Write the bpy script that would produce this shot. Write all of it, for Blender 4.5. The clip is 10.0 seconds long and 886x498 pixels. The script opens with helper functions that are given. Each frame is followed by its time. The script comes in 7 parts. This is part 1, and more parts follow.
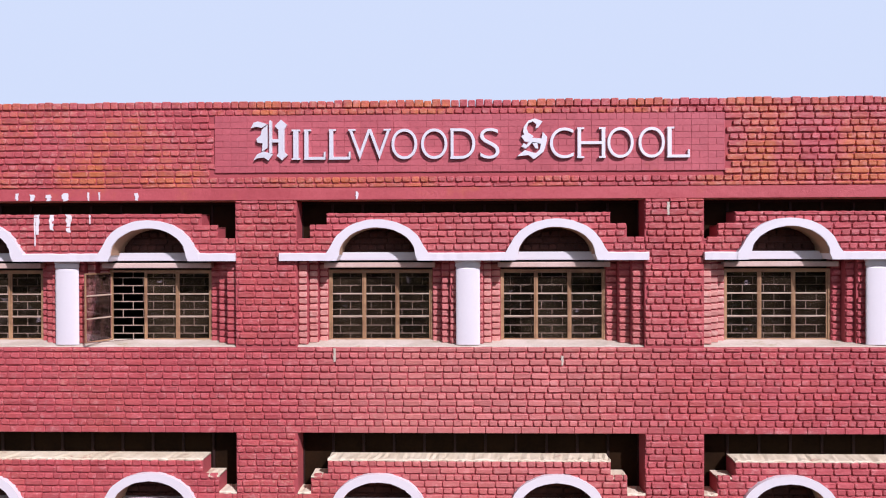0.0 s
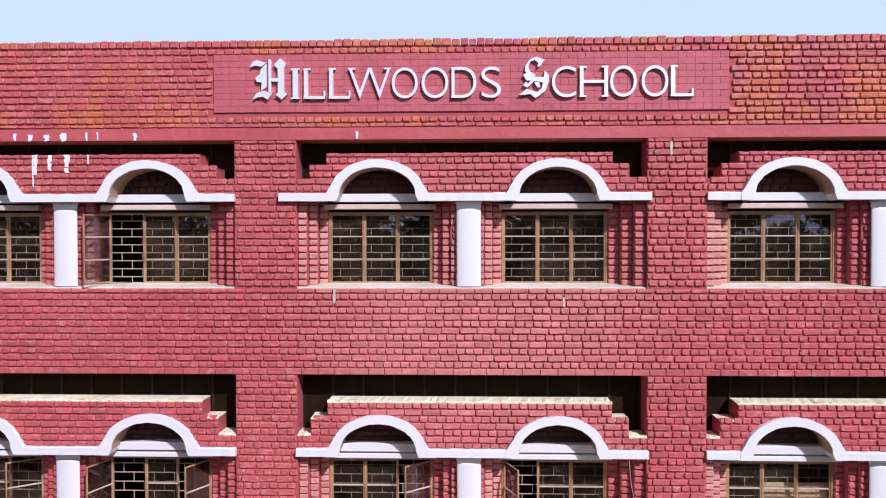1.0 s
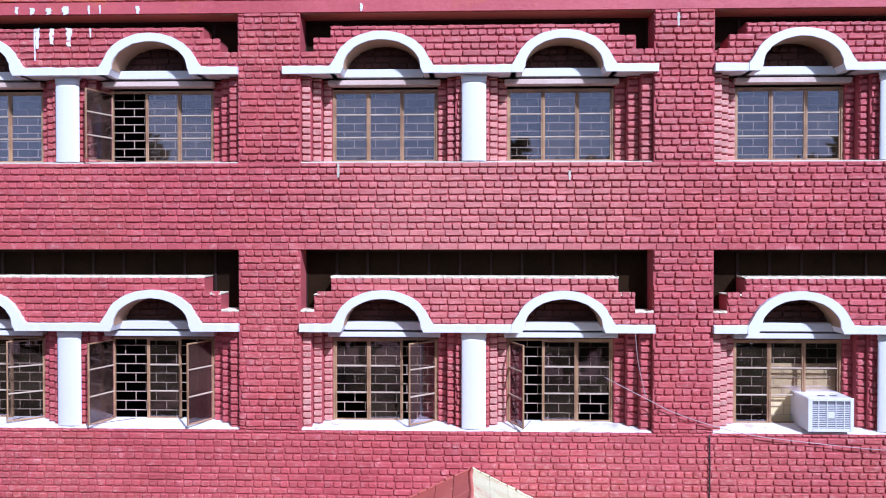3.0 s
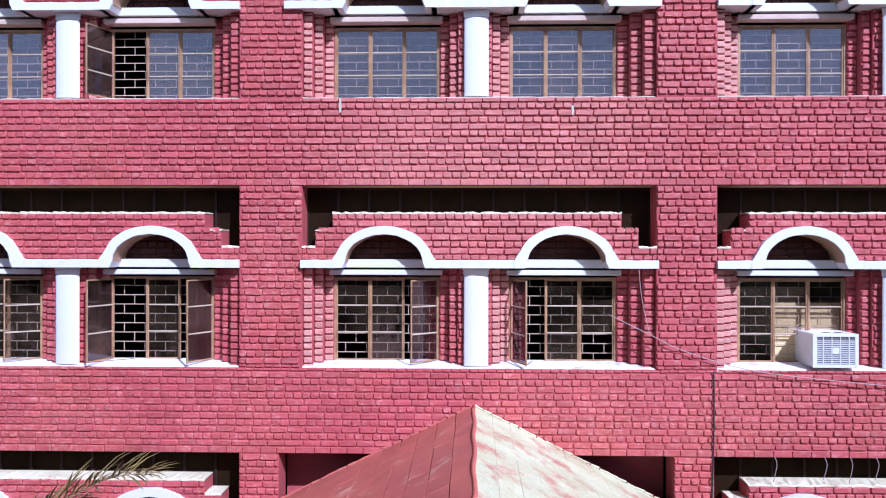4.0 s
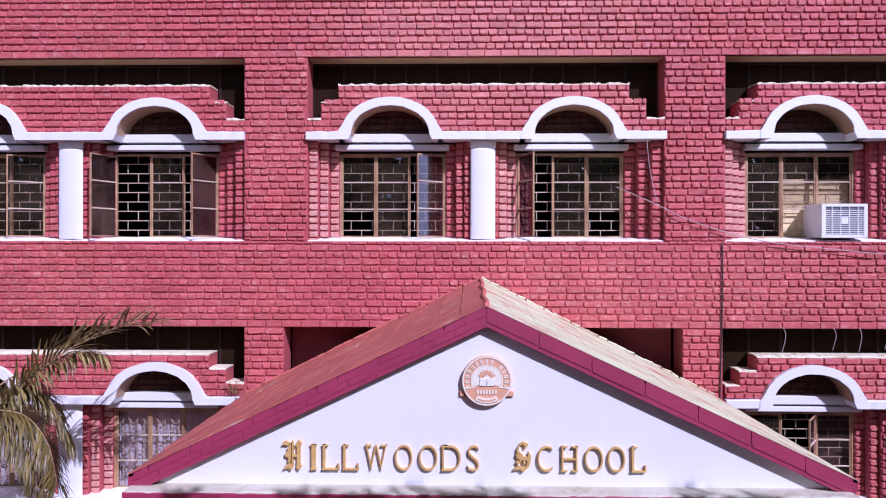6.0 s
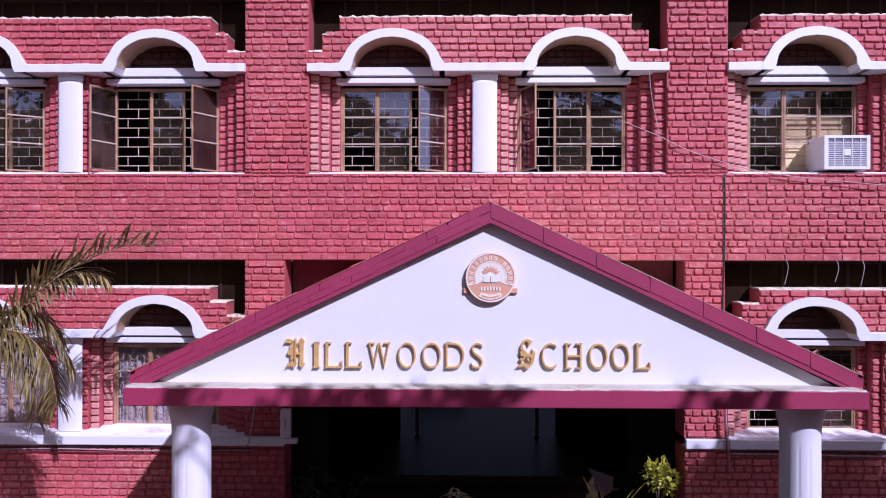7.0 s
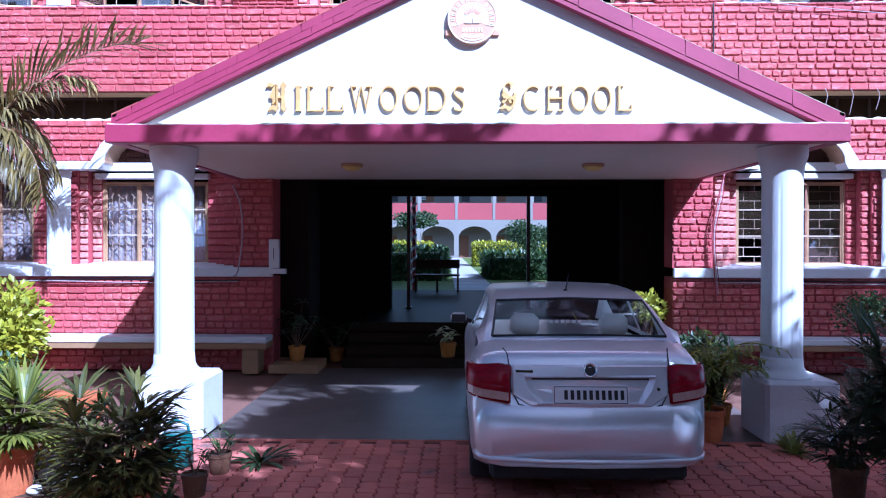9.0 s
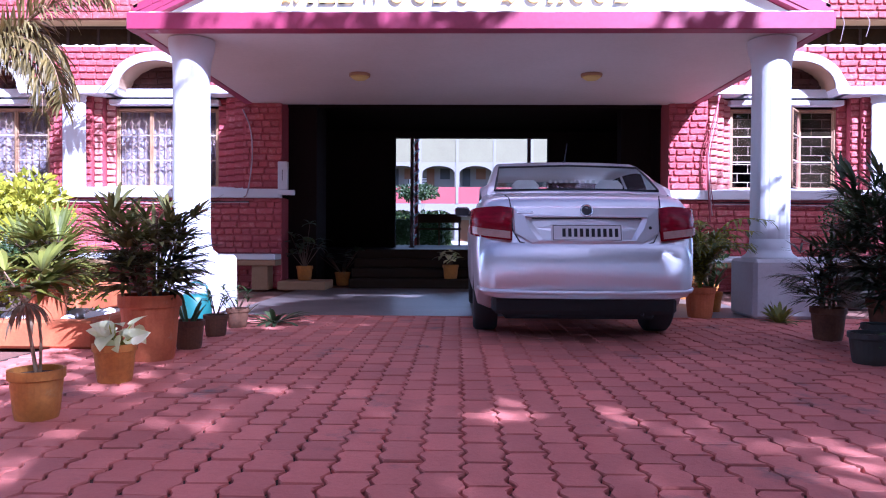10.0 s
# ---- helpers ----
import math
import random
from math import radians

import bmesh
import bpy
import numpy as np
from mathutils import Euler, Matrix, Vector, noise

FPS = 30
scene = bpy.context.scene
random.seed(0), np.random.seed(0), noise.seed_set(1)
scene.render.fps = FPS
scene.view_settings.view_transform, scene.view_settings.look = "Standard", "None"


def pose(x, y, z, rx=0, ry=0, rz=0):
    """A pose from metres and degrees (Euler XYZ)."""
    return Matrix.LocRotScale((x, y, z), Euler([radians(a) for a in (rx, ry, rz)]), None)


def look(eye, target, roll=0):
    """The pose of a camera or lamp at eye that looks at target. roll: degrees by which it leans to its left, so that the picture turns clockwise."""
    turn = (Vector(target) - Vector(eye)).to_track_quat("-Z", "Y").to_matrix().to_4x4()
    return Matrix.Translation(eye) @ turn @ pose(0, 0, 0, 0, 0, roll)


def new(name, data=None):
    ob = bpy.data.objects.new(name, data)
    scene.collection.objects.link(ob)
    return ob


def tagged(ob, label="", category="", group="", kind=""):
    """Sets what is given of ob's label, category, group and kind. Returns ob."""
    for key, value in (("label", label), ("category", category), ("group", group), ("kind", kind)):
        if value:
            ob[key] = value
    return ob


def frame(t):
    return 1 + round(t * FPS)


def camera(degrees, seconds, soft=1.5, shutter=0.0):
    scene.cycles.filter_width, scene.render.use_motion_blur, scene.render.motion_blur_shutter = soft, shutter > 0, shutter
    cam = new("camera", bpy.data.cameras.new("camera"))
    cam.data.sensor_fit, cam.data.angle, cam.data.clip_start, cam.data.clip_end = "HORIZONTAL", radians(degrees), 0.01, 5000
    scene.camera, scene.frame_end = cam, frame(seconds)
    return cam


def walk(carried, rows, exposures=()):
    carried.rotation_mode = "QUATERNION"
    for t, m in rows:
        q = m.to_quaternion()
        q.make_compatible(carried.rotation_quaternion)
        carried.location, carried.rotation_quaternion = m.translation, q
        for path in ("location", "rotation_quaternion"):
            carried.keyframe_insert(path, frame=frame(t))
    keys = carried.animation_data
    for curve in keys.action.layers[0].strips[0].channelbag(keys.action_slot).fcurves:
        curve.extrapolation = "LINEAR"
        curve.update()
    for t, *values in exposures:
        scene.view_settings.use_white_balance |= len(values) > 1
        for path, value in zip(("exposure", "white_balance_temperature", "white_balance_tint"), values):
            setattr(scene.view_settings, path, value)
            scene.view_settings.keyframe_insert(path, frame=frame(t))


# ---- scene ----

cam = camera(62.8, 10.0, soft=1.1)
PATH = [
    (0, (0.124, -11.068, 11.071), (0.073, -9.068, 11.057), -0.2),
    (0.5, (0.152, -11.015, 10.7), (0.095, -9.016, 10.673), -0.2),
    (1, (0.16, -10.981, 10.269), (0.1, -8.982, 10.237), -0.1),
    (1.5, (0.17, -10.96, 9.815), (0.106, -8.961, 9.782), -0.1),
    (2, (0.14, -10.965, 9.339), (0.079, -8.966, 9.307), -0.1),
    (2.5, (0.127, -10.942, 8.819), (0.067, -8.943, 8.792), -0.1),
    (3, (0.095, -10.918, 8.349), (0.033, -8.919, 8.32), -0.0),
    (4.5, (-0.049, -10.838, 6.707), (-0.098, -8.838, 6.716), 0.1),
    (5, (-0.089, -10.828, 6.284), (-0.139, -8.829, 6.285), 0.1),
    (5.5, (-0.087, -10.809, 5.837), (-0.137, -8.809, 5.837), 0.1),
    (6.8, (-0.216, -10.755, 4.475), (-0.252, -8.755, 4.485), 0.0),
    (7, (-0.182, -10.749, 4.309), (-0.222, -8.749, 4.31), 0.1),
    (7.5, (-0.122, -10.751, 3.75), (-0.16, -8.751, 3.746), 0.0),
    (8, (-0.048, -10.761, 3.143), (-0.089, -8.762, 3.139), 0.0),
    (8.5, (-0.023, -10.754, 2.527), (-0.065, -8.755, 2.517), 0.0),
    (9, (0.0, -10.749, 1.892), (-0.041, -8.75, 1.877), 0.1),
    (9.5, (0.0, -10.836, 1.265), (-0.042, -8.836, 1.244), 0.2),
    (10, (-0.036, -11.123, 0.788), (-0.077, -9.124, 0.759), 0.3),
]

EXPOSURES = [(0, -0.12, 6000, 33), (0.5, -0.09, 6030, 29), (1.0, -0.04, 5700, 24), (2.5, 0.12, 4900, 23), (4.5, 0.2, 4880, 26), (5.5, 0.08, 5050, 36), (6.5, -0.04, 5150, 41), (7.5, -0.04, 5080, 44), (8.2, 0.44, 4450, 29), (9.0, 0.97, 4230, 19), (9.5, 1.35, 4480, 28), (10, 1.68, 4600, 35)]
walk(cam, [(t, look(eye, target, roll)) for t, eye, target, roll in PATH], EXPOSURES)

# ---- world and sun ----
SUN = Vector((0.70, -1.02, 1.0)).normalized()
sky_world = bpy.data.worlds.new("sky")
scene.world = sky_world
sky_world.use_nodes = True
wn = sky_world.node_tree.nodes
sky = wn.new("ShaderNodeTexSky")
sky.sky_type = "NISHITA"
sky.sun_disc = False
sky.sun_elevation = math.asin(SUN.z)
sky.sun_rotation = math.atan2(SUN.x, SUN.y)
sky.air_density, sky.dust_density, sky.ozone_density = 0.6, 6.0, 1.0
wl = sky_world.node_tree.links
wn["Background"].inputs["Strength"].default_value = 0.034
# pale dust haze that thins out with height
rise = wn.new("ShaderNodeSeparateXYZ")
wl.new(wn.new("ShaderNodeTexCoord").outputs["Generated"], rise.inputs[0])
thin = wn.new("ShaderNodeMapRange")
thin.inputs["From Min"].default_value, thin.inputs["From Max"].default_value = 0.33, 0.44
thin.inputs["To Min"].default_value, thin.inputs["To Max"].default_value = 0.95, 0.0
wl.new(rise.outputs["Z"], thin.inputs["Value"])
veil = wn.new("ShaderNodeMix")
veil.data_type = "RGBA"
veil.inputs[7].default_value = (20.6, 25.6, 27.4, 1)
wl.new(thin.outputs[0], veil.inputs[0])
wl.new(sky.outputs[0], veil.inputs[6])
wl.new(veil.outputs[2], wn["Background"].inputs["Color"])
sun = new("sun", bpy.data.lights.new("sun", "SUN"))
sun.data.energy, sun.data.angle, sun.data.color = 5.0, radians(0.53), (1.0, 0.965, 0.925)
sun.matrix_world = look(SUN * 40, (0, 0, 0))


# ---- materials ----
def nodes_of(name):
    m = bpy.data.materials.new(name)
    m.use_nodes = True
    t = m.node_tree
    return m, t, t.nodes, t.links, t.nodes["Principled BSDF"]


def coords(nt, scale, kind="Object"):
    """Texture coordinates in world size."""
    if kind == "World":
        g = nt.nodes.new("ShaderNodeNewGeometry")
        out = g.outputs["Position"]
    else:
        out = nt.nodes.new("ShaderNodeTexCoord").outputs["Object"]
    mp = nt.nodes.new("ShaderNodeMapping")
    mp.inputs["Scale"].default_value = scale if isinstance(scale, tuple) else (scale,) * 3
    nt.links.new(out, mp.inputs["Vector"])
    return mp.outputs["Vector"]


def noise_tex(nt, scale, detail=4.0, rough=0.6, stretch=(1, 1, 1), kind="World"):
    n = nt.nodes.new("ShaderNodeTexNoise")
    n.inputs["Scale"].default_value = scale
    n.inputs["Detail"].default_value = detail
    n.inputs["Roughness"].default_value = rough
    nt.links.new(coords(nt, stretch, kind), n.inputs["Vector"])
    return n.outputs["Fac"]


def ramp(nt, fac, lo, hi):
    r = nt.nodes.new("ShaderNodeMapRange")
    r.interpolation_type = "SMOOTHSTEP"
    r.inputs["From Min"].default_value, r.inputs["From Max"].default_value = lo, hi
    nt.links.new(fac, r.inputs["Value"])
    return r.outputs["Result"]


def mixed(nt, fac, a, b, how="MIX"):
    m = nt.nodes.new("ShaderNodeMix")
    m.data_type, m.blend_type = "RGBA", how
    for slot, val in ((0, fac), (6, a), (7, b)):
        if isinstance(val, (int, float)):
            m.inputs[slot].default_value = val
        elif isinstance(val, tuple):
            m.inputs[slot].default_value = (*val, 1)
        else:
            nt.links.new(val, m.inputs[slot])
    return m.outputs[2]


def math_node(nt, op, a, b=0.0):
    m = nt.nodes.new("ShaderNodeMath")
    m.operation = op
    for i, val in enumerate((a, b)):
        if isinstance(val, (int, float)):
            m.inputs[i].default_value = val
        else:
            nt.links.new(val, m.inputs[i])
    return m.outputs[0]


def bumped(nt, bsdf, height, strength=0.4, dist=0.01):
    b = nt.nodes.new("ShaderNodeBump")
    b.inputs["Strength"].default_value, b.inputs["Distance"].default_value = strength, dist
    nt.links.new(height, b.inputs["Height"])
    nt.links.new(b.outputs[0], bsdf.inputs["Normal"])


def surface(name, colour, dark=None, rough=0.7, metal=0.0, big=1.2, fine=40.0, amount=0.5, bump=0.3, dist=0.006,
            stain=None, stain_scale=0.8, stain_at=(0.55, 0.75), vary=0.0, island=False, spec=0.5, wear=None, stain_z=None, kind="World", stretch=(1, 1, 1)):
    """A worn surface: a colour that drifts to a darker one at two scales, with an optional stain and piece-by-piece shift."""
    m, nt, nn, ll, b = nodes_of(name)
    dark = dark or tuple(c * 0.6 for c in colour)
    f1 = ramp(nt, noise_tex(nt, big, 5, 0.6, stretch, kind), 0.35, 0.7)
    f2 = ramp(nt, noise_tex(nt, fine, 3, 0.6, (1, 1, 1), kind), 0.3, 0.75)
    both = math_node(nt, "MULTIPLY", math_node(nt, "ADD", math_node(nt, "MULTIPLY", f1, 0.6), math_node(nt, "MULTIPLY", f2, 0.4)), amount)
    col = mixed(nt, both, colour, dark)
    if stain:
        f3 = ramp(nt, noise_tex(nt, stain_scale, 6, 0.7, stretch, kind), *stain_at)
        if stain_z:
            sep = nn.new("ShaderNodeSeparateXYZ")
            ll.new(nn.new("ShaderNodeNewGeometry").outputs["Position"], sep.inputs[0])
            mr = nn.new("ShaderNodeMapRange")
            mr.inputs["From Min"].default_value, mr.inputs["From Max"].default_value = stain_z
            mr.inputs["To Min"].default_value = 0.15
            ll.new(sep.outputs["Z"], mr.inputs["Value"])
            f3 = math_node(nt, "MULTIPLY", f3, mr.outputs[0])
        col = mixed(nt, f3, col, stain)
    if wear:
        f4 = math_node(nt, "MULTIPLY", ramp(nt, noise_tex(nt, 7.0, 6, 0.75, (1, 1, 1), kind), 0.50, 0.74), 0.6)
        col = mixed(nt, f4, col, wear)
        area = ramp(nt, noise_tex(nt, 0.55, 4, 0.6, (1, 1, 1), kind), 0.44, 0.66)
        chips = ramp(nt, noise_tex(nt, 15.0, 5, 0.7, (1, 1, 1.6), kind), 0.47, 0.66)
        f5 = math_node(nt, "MULTIPLY", math_node(nt, "MULTIPLY", chips, math_node(nt, "ADD", math_node(nt, "MULTIPLY", area, 0.75), 0.10)), 0.38)
        col = mixed(nt, f5, col, (0.66, 0.44, 0.31))
        # paint faded to a chalky pink over one broad stretch of the front
        gap = nn.new("ShaderNodeVectorMath")
        gap.operation = "DISTANCE"
        gap.inputs[1].default_value = (0.10, 0.0, 2.62)
        ll.new(coords(nt, (0.25, 0.0, 0.29), "World"), gap.inputs[0])
        patch = math_node(nt, "SUBTRACT", gap.outputs["Value"], math_node(nt, "MULTIPLY", noise_tex(nt, 0.9, 4, 0.6, (1, 1, 1), kind), 0.5))
        faded = math_node(nt, "SUBTRACT", 1.0, ramp(nt, patch, 0.0, 0.65))
        col = mixed(nt, math_node(nt, "MULTIPLY", faded, 0.45), col, (0.62, 0.27, 0.22))
    if vary:
        if island:
            rnd = nn.new("ShaderNodeNewGeometry").outputs["Random Per Island"]
        else:
            rnd = nn.new("ShaderNodeObjectInfo").outputs["Random"]
        hsv = nn.new("ShaderNodeHueSaturation")
        ll.new(math_node(nt, "ADD", math_node(nt, "MULTIPLY", rnd, 2 * vary), 1 - vary), hsv.inputs["Value"])
        ll.new(col, hsv.inputs["Color"])
        col = hsv.outputs[0]
    ll.new(col, b.inputs["Base Color"])
    b.inputs["Roughness"].default_value, b.inputs["Metallic"].default_value = rough, metal
    b.inputs["Specular IOR Level"].default_value = spec
    if bump:
        h = math_node(nt, "ADD", noise_tex(nt, fine * 1.5, 5, 0.7, (1, 1, 1), kind), math_node(nt, "MULTIPLY", noise_tex(nt, fine * 0.25, 3, 0.5, (1, 1, 1), kind), 1.5))
        bumped(nt, b, h, bump, dist)
    return m


RED, RED_DARK = (0.485, 0.092, 0.098), (0.34, 0.045, 0.052)
ORANGE = (0.52, 0.14, 0.045)
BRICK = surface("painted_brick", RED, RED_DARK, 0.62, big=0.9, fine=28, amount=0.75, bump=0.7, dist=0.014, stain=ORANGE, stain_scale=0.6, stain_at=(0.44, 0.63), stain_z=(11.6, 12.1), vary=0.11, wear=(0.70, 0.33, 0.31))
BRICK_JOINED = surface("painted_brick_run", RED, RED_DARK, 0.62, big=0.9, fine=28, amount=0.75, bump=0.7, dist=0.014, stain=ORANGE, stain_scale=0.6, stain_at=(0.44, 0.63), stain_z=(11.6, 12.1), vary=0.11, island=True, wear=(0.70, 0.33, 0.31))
PANEL_BRICK = surface("smooth_painted_brick", (0.48, 0.108, 0.122), (0.36, 0.066, 0.078), 0.65, big=1.0, fine=26, amount=0.8, bump=0.5, dist=0.01, stain=ORANGE, stain_scale=0.9, stain_at=(0.58, 0.80), vary=0.06, island=True)
MORTAR = surface("painted_mortar", (0.40, 0.075, 0.080), (0.28, 0.042, 0.048), 0.8, big=1.5, fine=45, bump=0.6, stain=ORANGE, stain_scale=0.55, stain_at=(0.60, 0.80))
# Paler brick copy with sunlight on the jambs in its colour, plus worn chips
LIT_JAMB_BRICK = surface("lit_worn_brick", (0.62, 0.31, 0.25), (0.46, 0.13, 0.12), 0.75, big=1.1, fine=28, amount=0.8, bump=0.7, dist=0.014, vary=0.12, island=True, wear=(0.78, 0.62, 0.50))
# Shade under the arched hoods is put into this dark brick colour
ARCH_SHADE = surface("arch_shade_brick", (0.095, 0.032, 0.020), (0.04, 0.015, 0.011), 0.9, big=3, fine=30, amount=0.8, bump=0.5, vary=0.2, island=True)
PLASTER_RED = surface("painted_red_plaster", RED, RED_DARK, 0.6, big=0.8, fine=20, amount=0.8, bump=0.6, dist=0.012, stain=ORANGE, stain_scale=0.7, stain_at=(0.55, 0.78))
MAGENTA = surface("magenta_paint", (0.32, 0.034, 0.080), (0.21, 0.022, 0.050), 0.5, big=1.3, fine=25, amount=0.7, bump=0.2)
WHITE = surface("white_paint", (0.70, 0.70, 0.70), (0.61, 0.61, 0.63), 0.55, big=1.1, fine=30, amount=0.35, bump=0.15, stain=(0.60, 0.58, 0.52), stain_scale=0.9, stain_at=(0.66, 0.85))
BLOCK_WHITE = surface("dull_white_plaster", (0.62, 0.61, 0.62), (0.50, 0.48, 0.49), 0.8, big=2.2, fine=30, amount=0.8, bump=0.3, stain=(0.34, 0.30, 0.27), stain_scale=2.0, stain_at=(0.62, 0.82))
# Dusty white beam paint, turned pinkish tan to carry the shade on it
SHADED_BEAM = surface("dusty_shaded_plaster", (0.66, 0.52, 0.44), (0.44, 0.29, 0.22), 0.8, big=2, fine=30, amount=0.7, bump=0.3)
CEILING = surface("ceiling_paint", (0.64, 0.57, 0.52), (0.50, 0.43, 0.37), 0.6, big=0.6, fine=18, amount=0.5, bump=0.1)
SILL = surface("dusty_sill", (0.56, 0.53, 0.43), (0.40, 0.35, 0.24), 0.8, big=2.5, fine=40, amount=0.8, bump=0.5, stain=(0.36, 0.30, 0.17), stain_scale=2.4, stain_at=(0.56, 0.72))
SILL_WHITE = surface("whitewashed_sill", (0.78, 0.78, 0.78), (0.6, 0.58, 0.52), 0.8, big=2.5, fine=40, amount=0.6, bump=0.4, stain=(0.45, 0.36, 0.24), stain_scale=2.6, stain_at=(0.52, 0.70))
DUST = surface("dusty_lichen_top", (0.76, 0.70, 0.52), (0.56, 0.48, 0.30), 0.9, big=3, fine=40, amount=0.8, bump=0.7, stain=(0.40, 0.10, 0.10), stain_scale=3.0, stain_at=(0.58, 0.74))
SOFFIT = surface("tan_soffit", (0.42, 0.27, 0.16), (0.30, 0.17, 0.10), 0.8, big=1.5, fine=30)
STEEL = surface("brown_steel_frame", (0.10, 0.040, 0.032), (0.05, 0.02, 0.018), 0.45, big=3, fine=60, bump=0.1)
# Recess shade is put into this near-black frame colour
STEEL_SHADED = surface("shaded_steel_frame", (0.030, 0.016, 0.013), (0.015, 0.008, 0.007), 0.7, big=3, fine=60, bump=0.1, spec=0.15)
STEEL_LIGHT = surface("worn_steel_frame", (0.43, 0.265, 0.13), (0.16, 0.075, 0.038), 0.5, big=4, fine=60, amount=0.9, bump=0.1)
GLAZING = surface("dusty_glazing_bar", (0.50, 0.42, 0.31), (0.30, 0.20, 0.13), 0.6, big=4, fine=60, amount=0.8, bump=0.1)
GRILLE = surface("grille_bar", (0.56, 0.43, 0.32), (0.32, 0.22, 0.15), 0.5, big=4, fine=60)
# Darkness of the unlit rooms is put into this near-black colour
SHADED_ROOM = surface("shaded_room_plaster", (0.040, 0.032, 0.028), (0.024, 0.02, 0.017), 0.8, big=0.5, fine=12)
# Deep shade of the entrance hall is mixed into this wall colour
SHADED_HALL_WALL = surface("shaded_hall_plaster", (0.018, 0.012, 0.010), (0.010, 0.007, 0.006), 0.9, big=0.7, fine=12, spec=0.03)
STONE_TAN = surface("tan_stone", (0.36, 0.21, 0.10), (0.22, 0.12, 0.055), 0.7, big=2, fine=30)
APRON = surface("polished_stone_floor", (0.165, 0.135, 0.12), (0.085, 0.068, 0.058), 0.45, big=1.2, fine=20, amount=0.8, bump=0.05)
# Step and hall floor colours carry the same hall shade
SHADED_STEP = surface("step_stone", (0.036, 0.023, 0.014), (0.02, 0.013, 0.009), 0.8, big=1.5, fine=25, bump=0.1, spec=0.05)
SHADED_HALL_FLOOR = surface("shaded_hall_floor", (0.014, 0.009, 0.008), (0.009, 0.006, 0.006), 0.4, big=0.8, fine=20, bump=0.02, spec=0.0055)
TERRA = surface("terracotta", (0.52, 0.15, 0.045), (0.34, 0.08, 0.025), 0.8, big=5, fine=50, amount=0.9, bump=0.3, stain=(0.42, 0.30, 0.16), stain_scale=6, stain_at=(0.6, 0.8))
TERRA_OLD = surface("stained_terracotta", (0.52, 0.20, 0.025), (0.28, 0.10, 0.015), 0.85, big=6, fine=50, amount=0.9, bump=0.3, stain=(0.30, 0.22, 0.10), stain_scale=6, stain_at=(0.58, 0.8))
TERRA_DARK = surface("darkened_terracotta", (0.17, 0.075, 0.035), (0.07, 0.03, 0.018), 0.85, big=6, fine=50, amount=0.9, bump=0.3)
DARKPOT = surface("dark_pot", (0.035, 0.032, 0.022), (0.02, 0.02, 0.02), 0.6, big=5, fine=50)
SOIL = surface("soil", (0.10, 0.06, 0.035), (0.05, 0.03, 0.02), 0.95, big=6, fine=50, bump=0.8, dist=0.02)
EARTH = surface("earth", (0.24, 0.115, 0.075), (0.15, 0.07, 0.045), 0.95, big=1.3, fine=25, amount=0.8, bump=0.6, dist=0.02)
PAVER = surface("red_paver", (0.64, 0.20, 0.145), (0.48, 0.14, 0.10), 0.72, big=1.2, fine=45, amount=0.7, bump=0.4, stain=(0.20, 0.12, 0.10), stain_scale=1.4, stain_at=(0.57, 0.72), vary=0.14)
PAVER_JOINED = surface("red_paver_run", (0.64, 0.20, 0.145), (0.48, 0.14, 0.10), 0.72, big=1.2, fine=45, amount=0.7, bump=0.4, stain=(0.20, 0.12, 0.10), stain_scale=1.4, stain_at=(0.57, 0.72), vary=0.14, island=True)
JOINT = surface("paver_joint", (0.050, 0.022, 0.010), (0.015, 0.01, 0.006), 0.95, big=4, fine=50, stain=(0.40, 0.165, 0.13), stain_scale=0.9, stain_at=(0.50, 0.60))
GRASS = surface("lawn", (0.11, 0.15, 0.02), (0.06, 0.085, 0.012), 0.9, big=0.5, fine=8, bump=0.6, dist=0.03)
PATHSTONE = surface("path_stone", (0.42, 0.40, 0.40), (0.30, 0.28, 0.28), 0.8, big=1, fine=15)
GOLD = surface("gold_letter", (0.74, 0.50, 0.17), (0.46, 0.24, 0.07), 0.42, 0.25, big=6, fine=50, amount=0.7, bump=0.1)
CHROME = surface("brushed_steel_letter", (0.80, 0.81, 0.82), (0.66, 0.66, 0.66), 0.36, 0.4, big=3, fine=40, amount=0.3, bump=0.05)
ROOF_BED = surface("dark_roof_bed", (0.10, 0.03, 0.025), (0.05, 0.015, 0.012), 0.9, big=2, fine=30)
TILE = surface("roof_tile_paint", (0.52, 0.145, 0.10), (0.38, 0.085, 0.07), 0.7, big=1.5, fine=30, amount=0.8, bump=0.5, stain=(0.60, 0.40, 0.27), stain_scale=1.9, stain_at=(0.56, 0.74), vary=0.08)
TILE_PALE = surface("pale_roof_plaster", (0.60, 0.61, 0.40), (0.44, 0.38, 0.20), 0.8, big=1.7, fine=25, amount=0.9, bump=0.5, stain=(0.46, 0.19, 0.13), stain_scale=1.5, stain_at=(0.49, 0.68), vary=0.05)
CABLE = surface("cable_sheath", (0.03, 0.025, 0.03), (0.015, 0.015, 0.015), 0.5, big=5, fine=50, bump=0.0)
CABLE_PALE = surface("pale_cable_sheath", (0.42, 0.33, 0.33), (0.3, 0.2, 0.2), 0.5, big=5, fine=50, bump=0.0)
CABLE_RED = surface("red_painted_cable", (0.30, 0.05, 0.06), (0.2, 0.03, 0.04), 0.5, big=5, fine=50, bump=0.0)
PLASTIC_WHITE = surface("white_plastic", (0.72, 0.72, 0.72), (0.55, 0.54, 0.52), 0.4, big=4, fine=40, amount=0.4, bump=0.05)
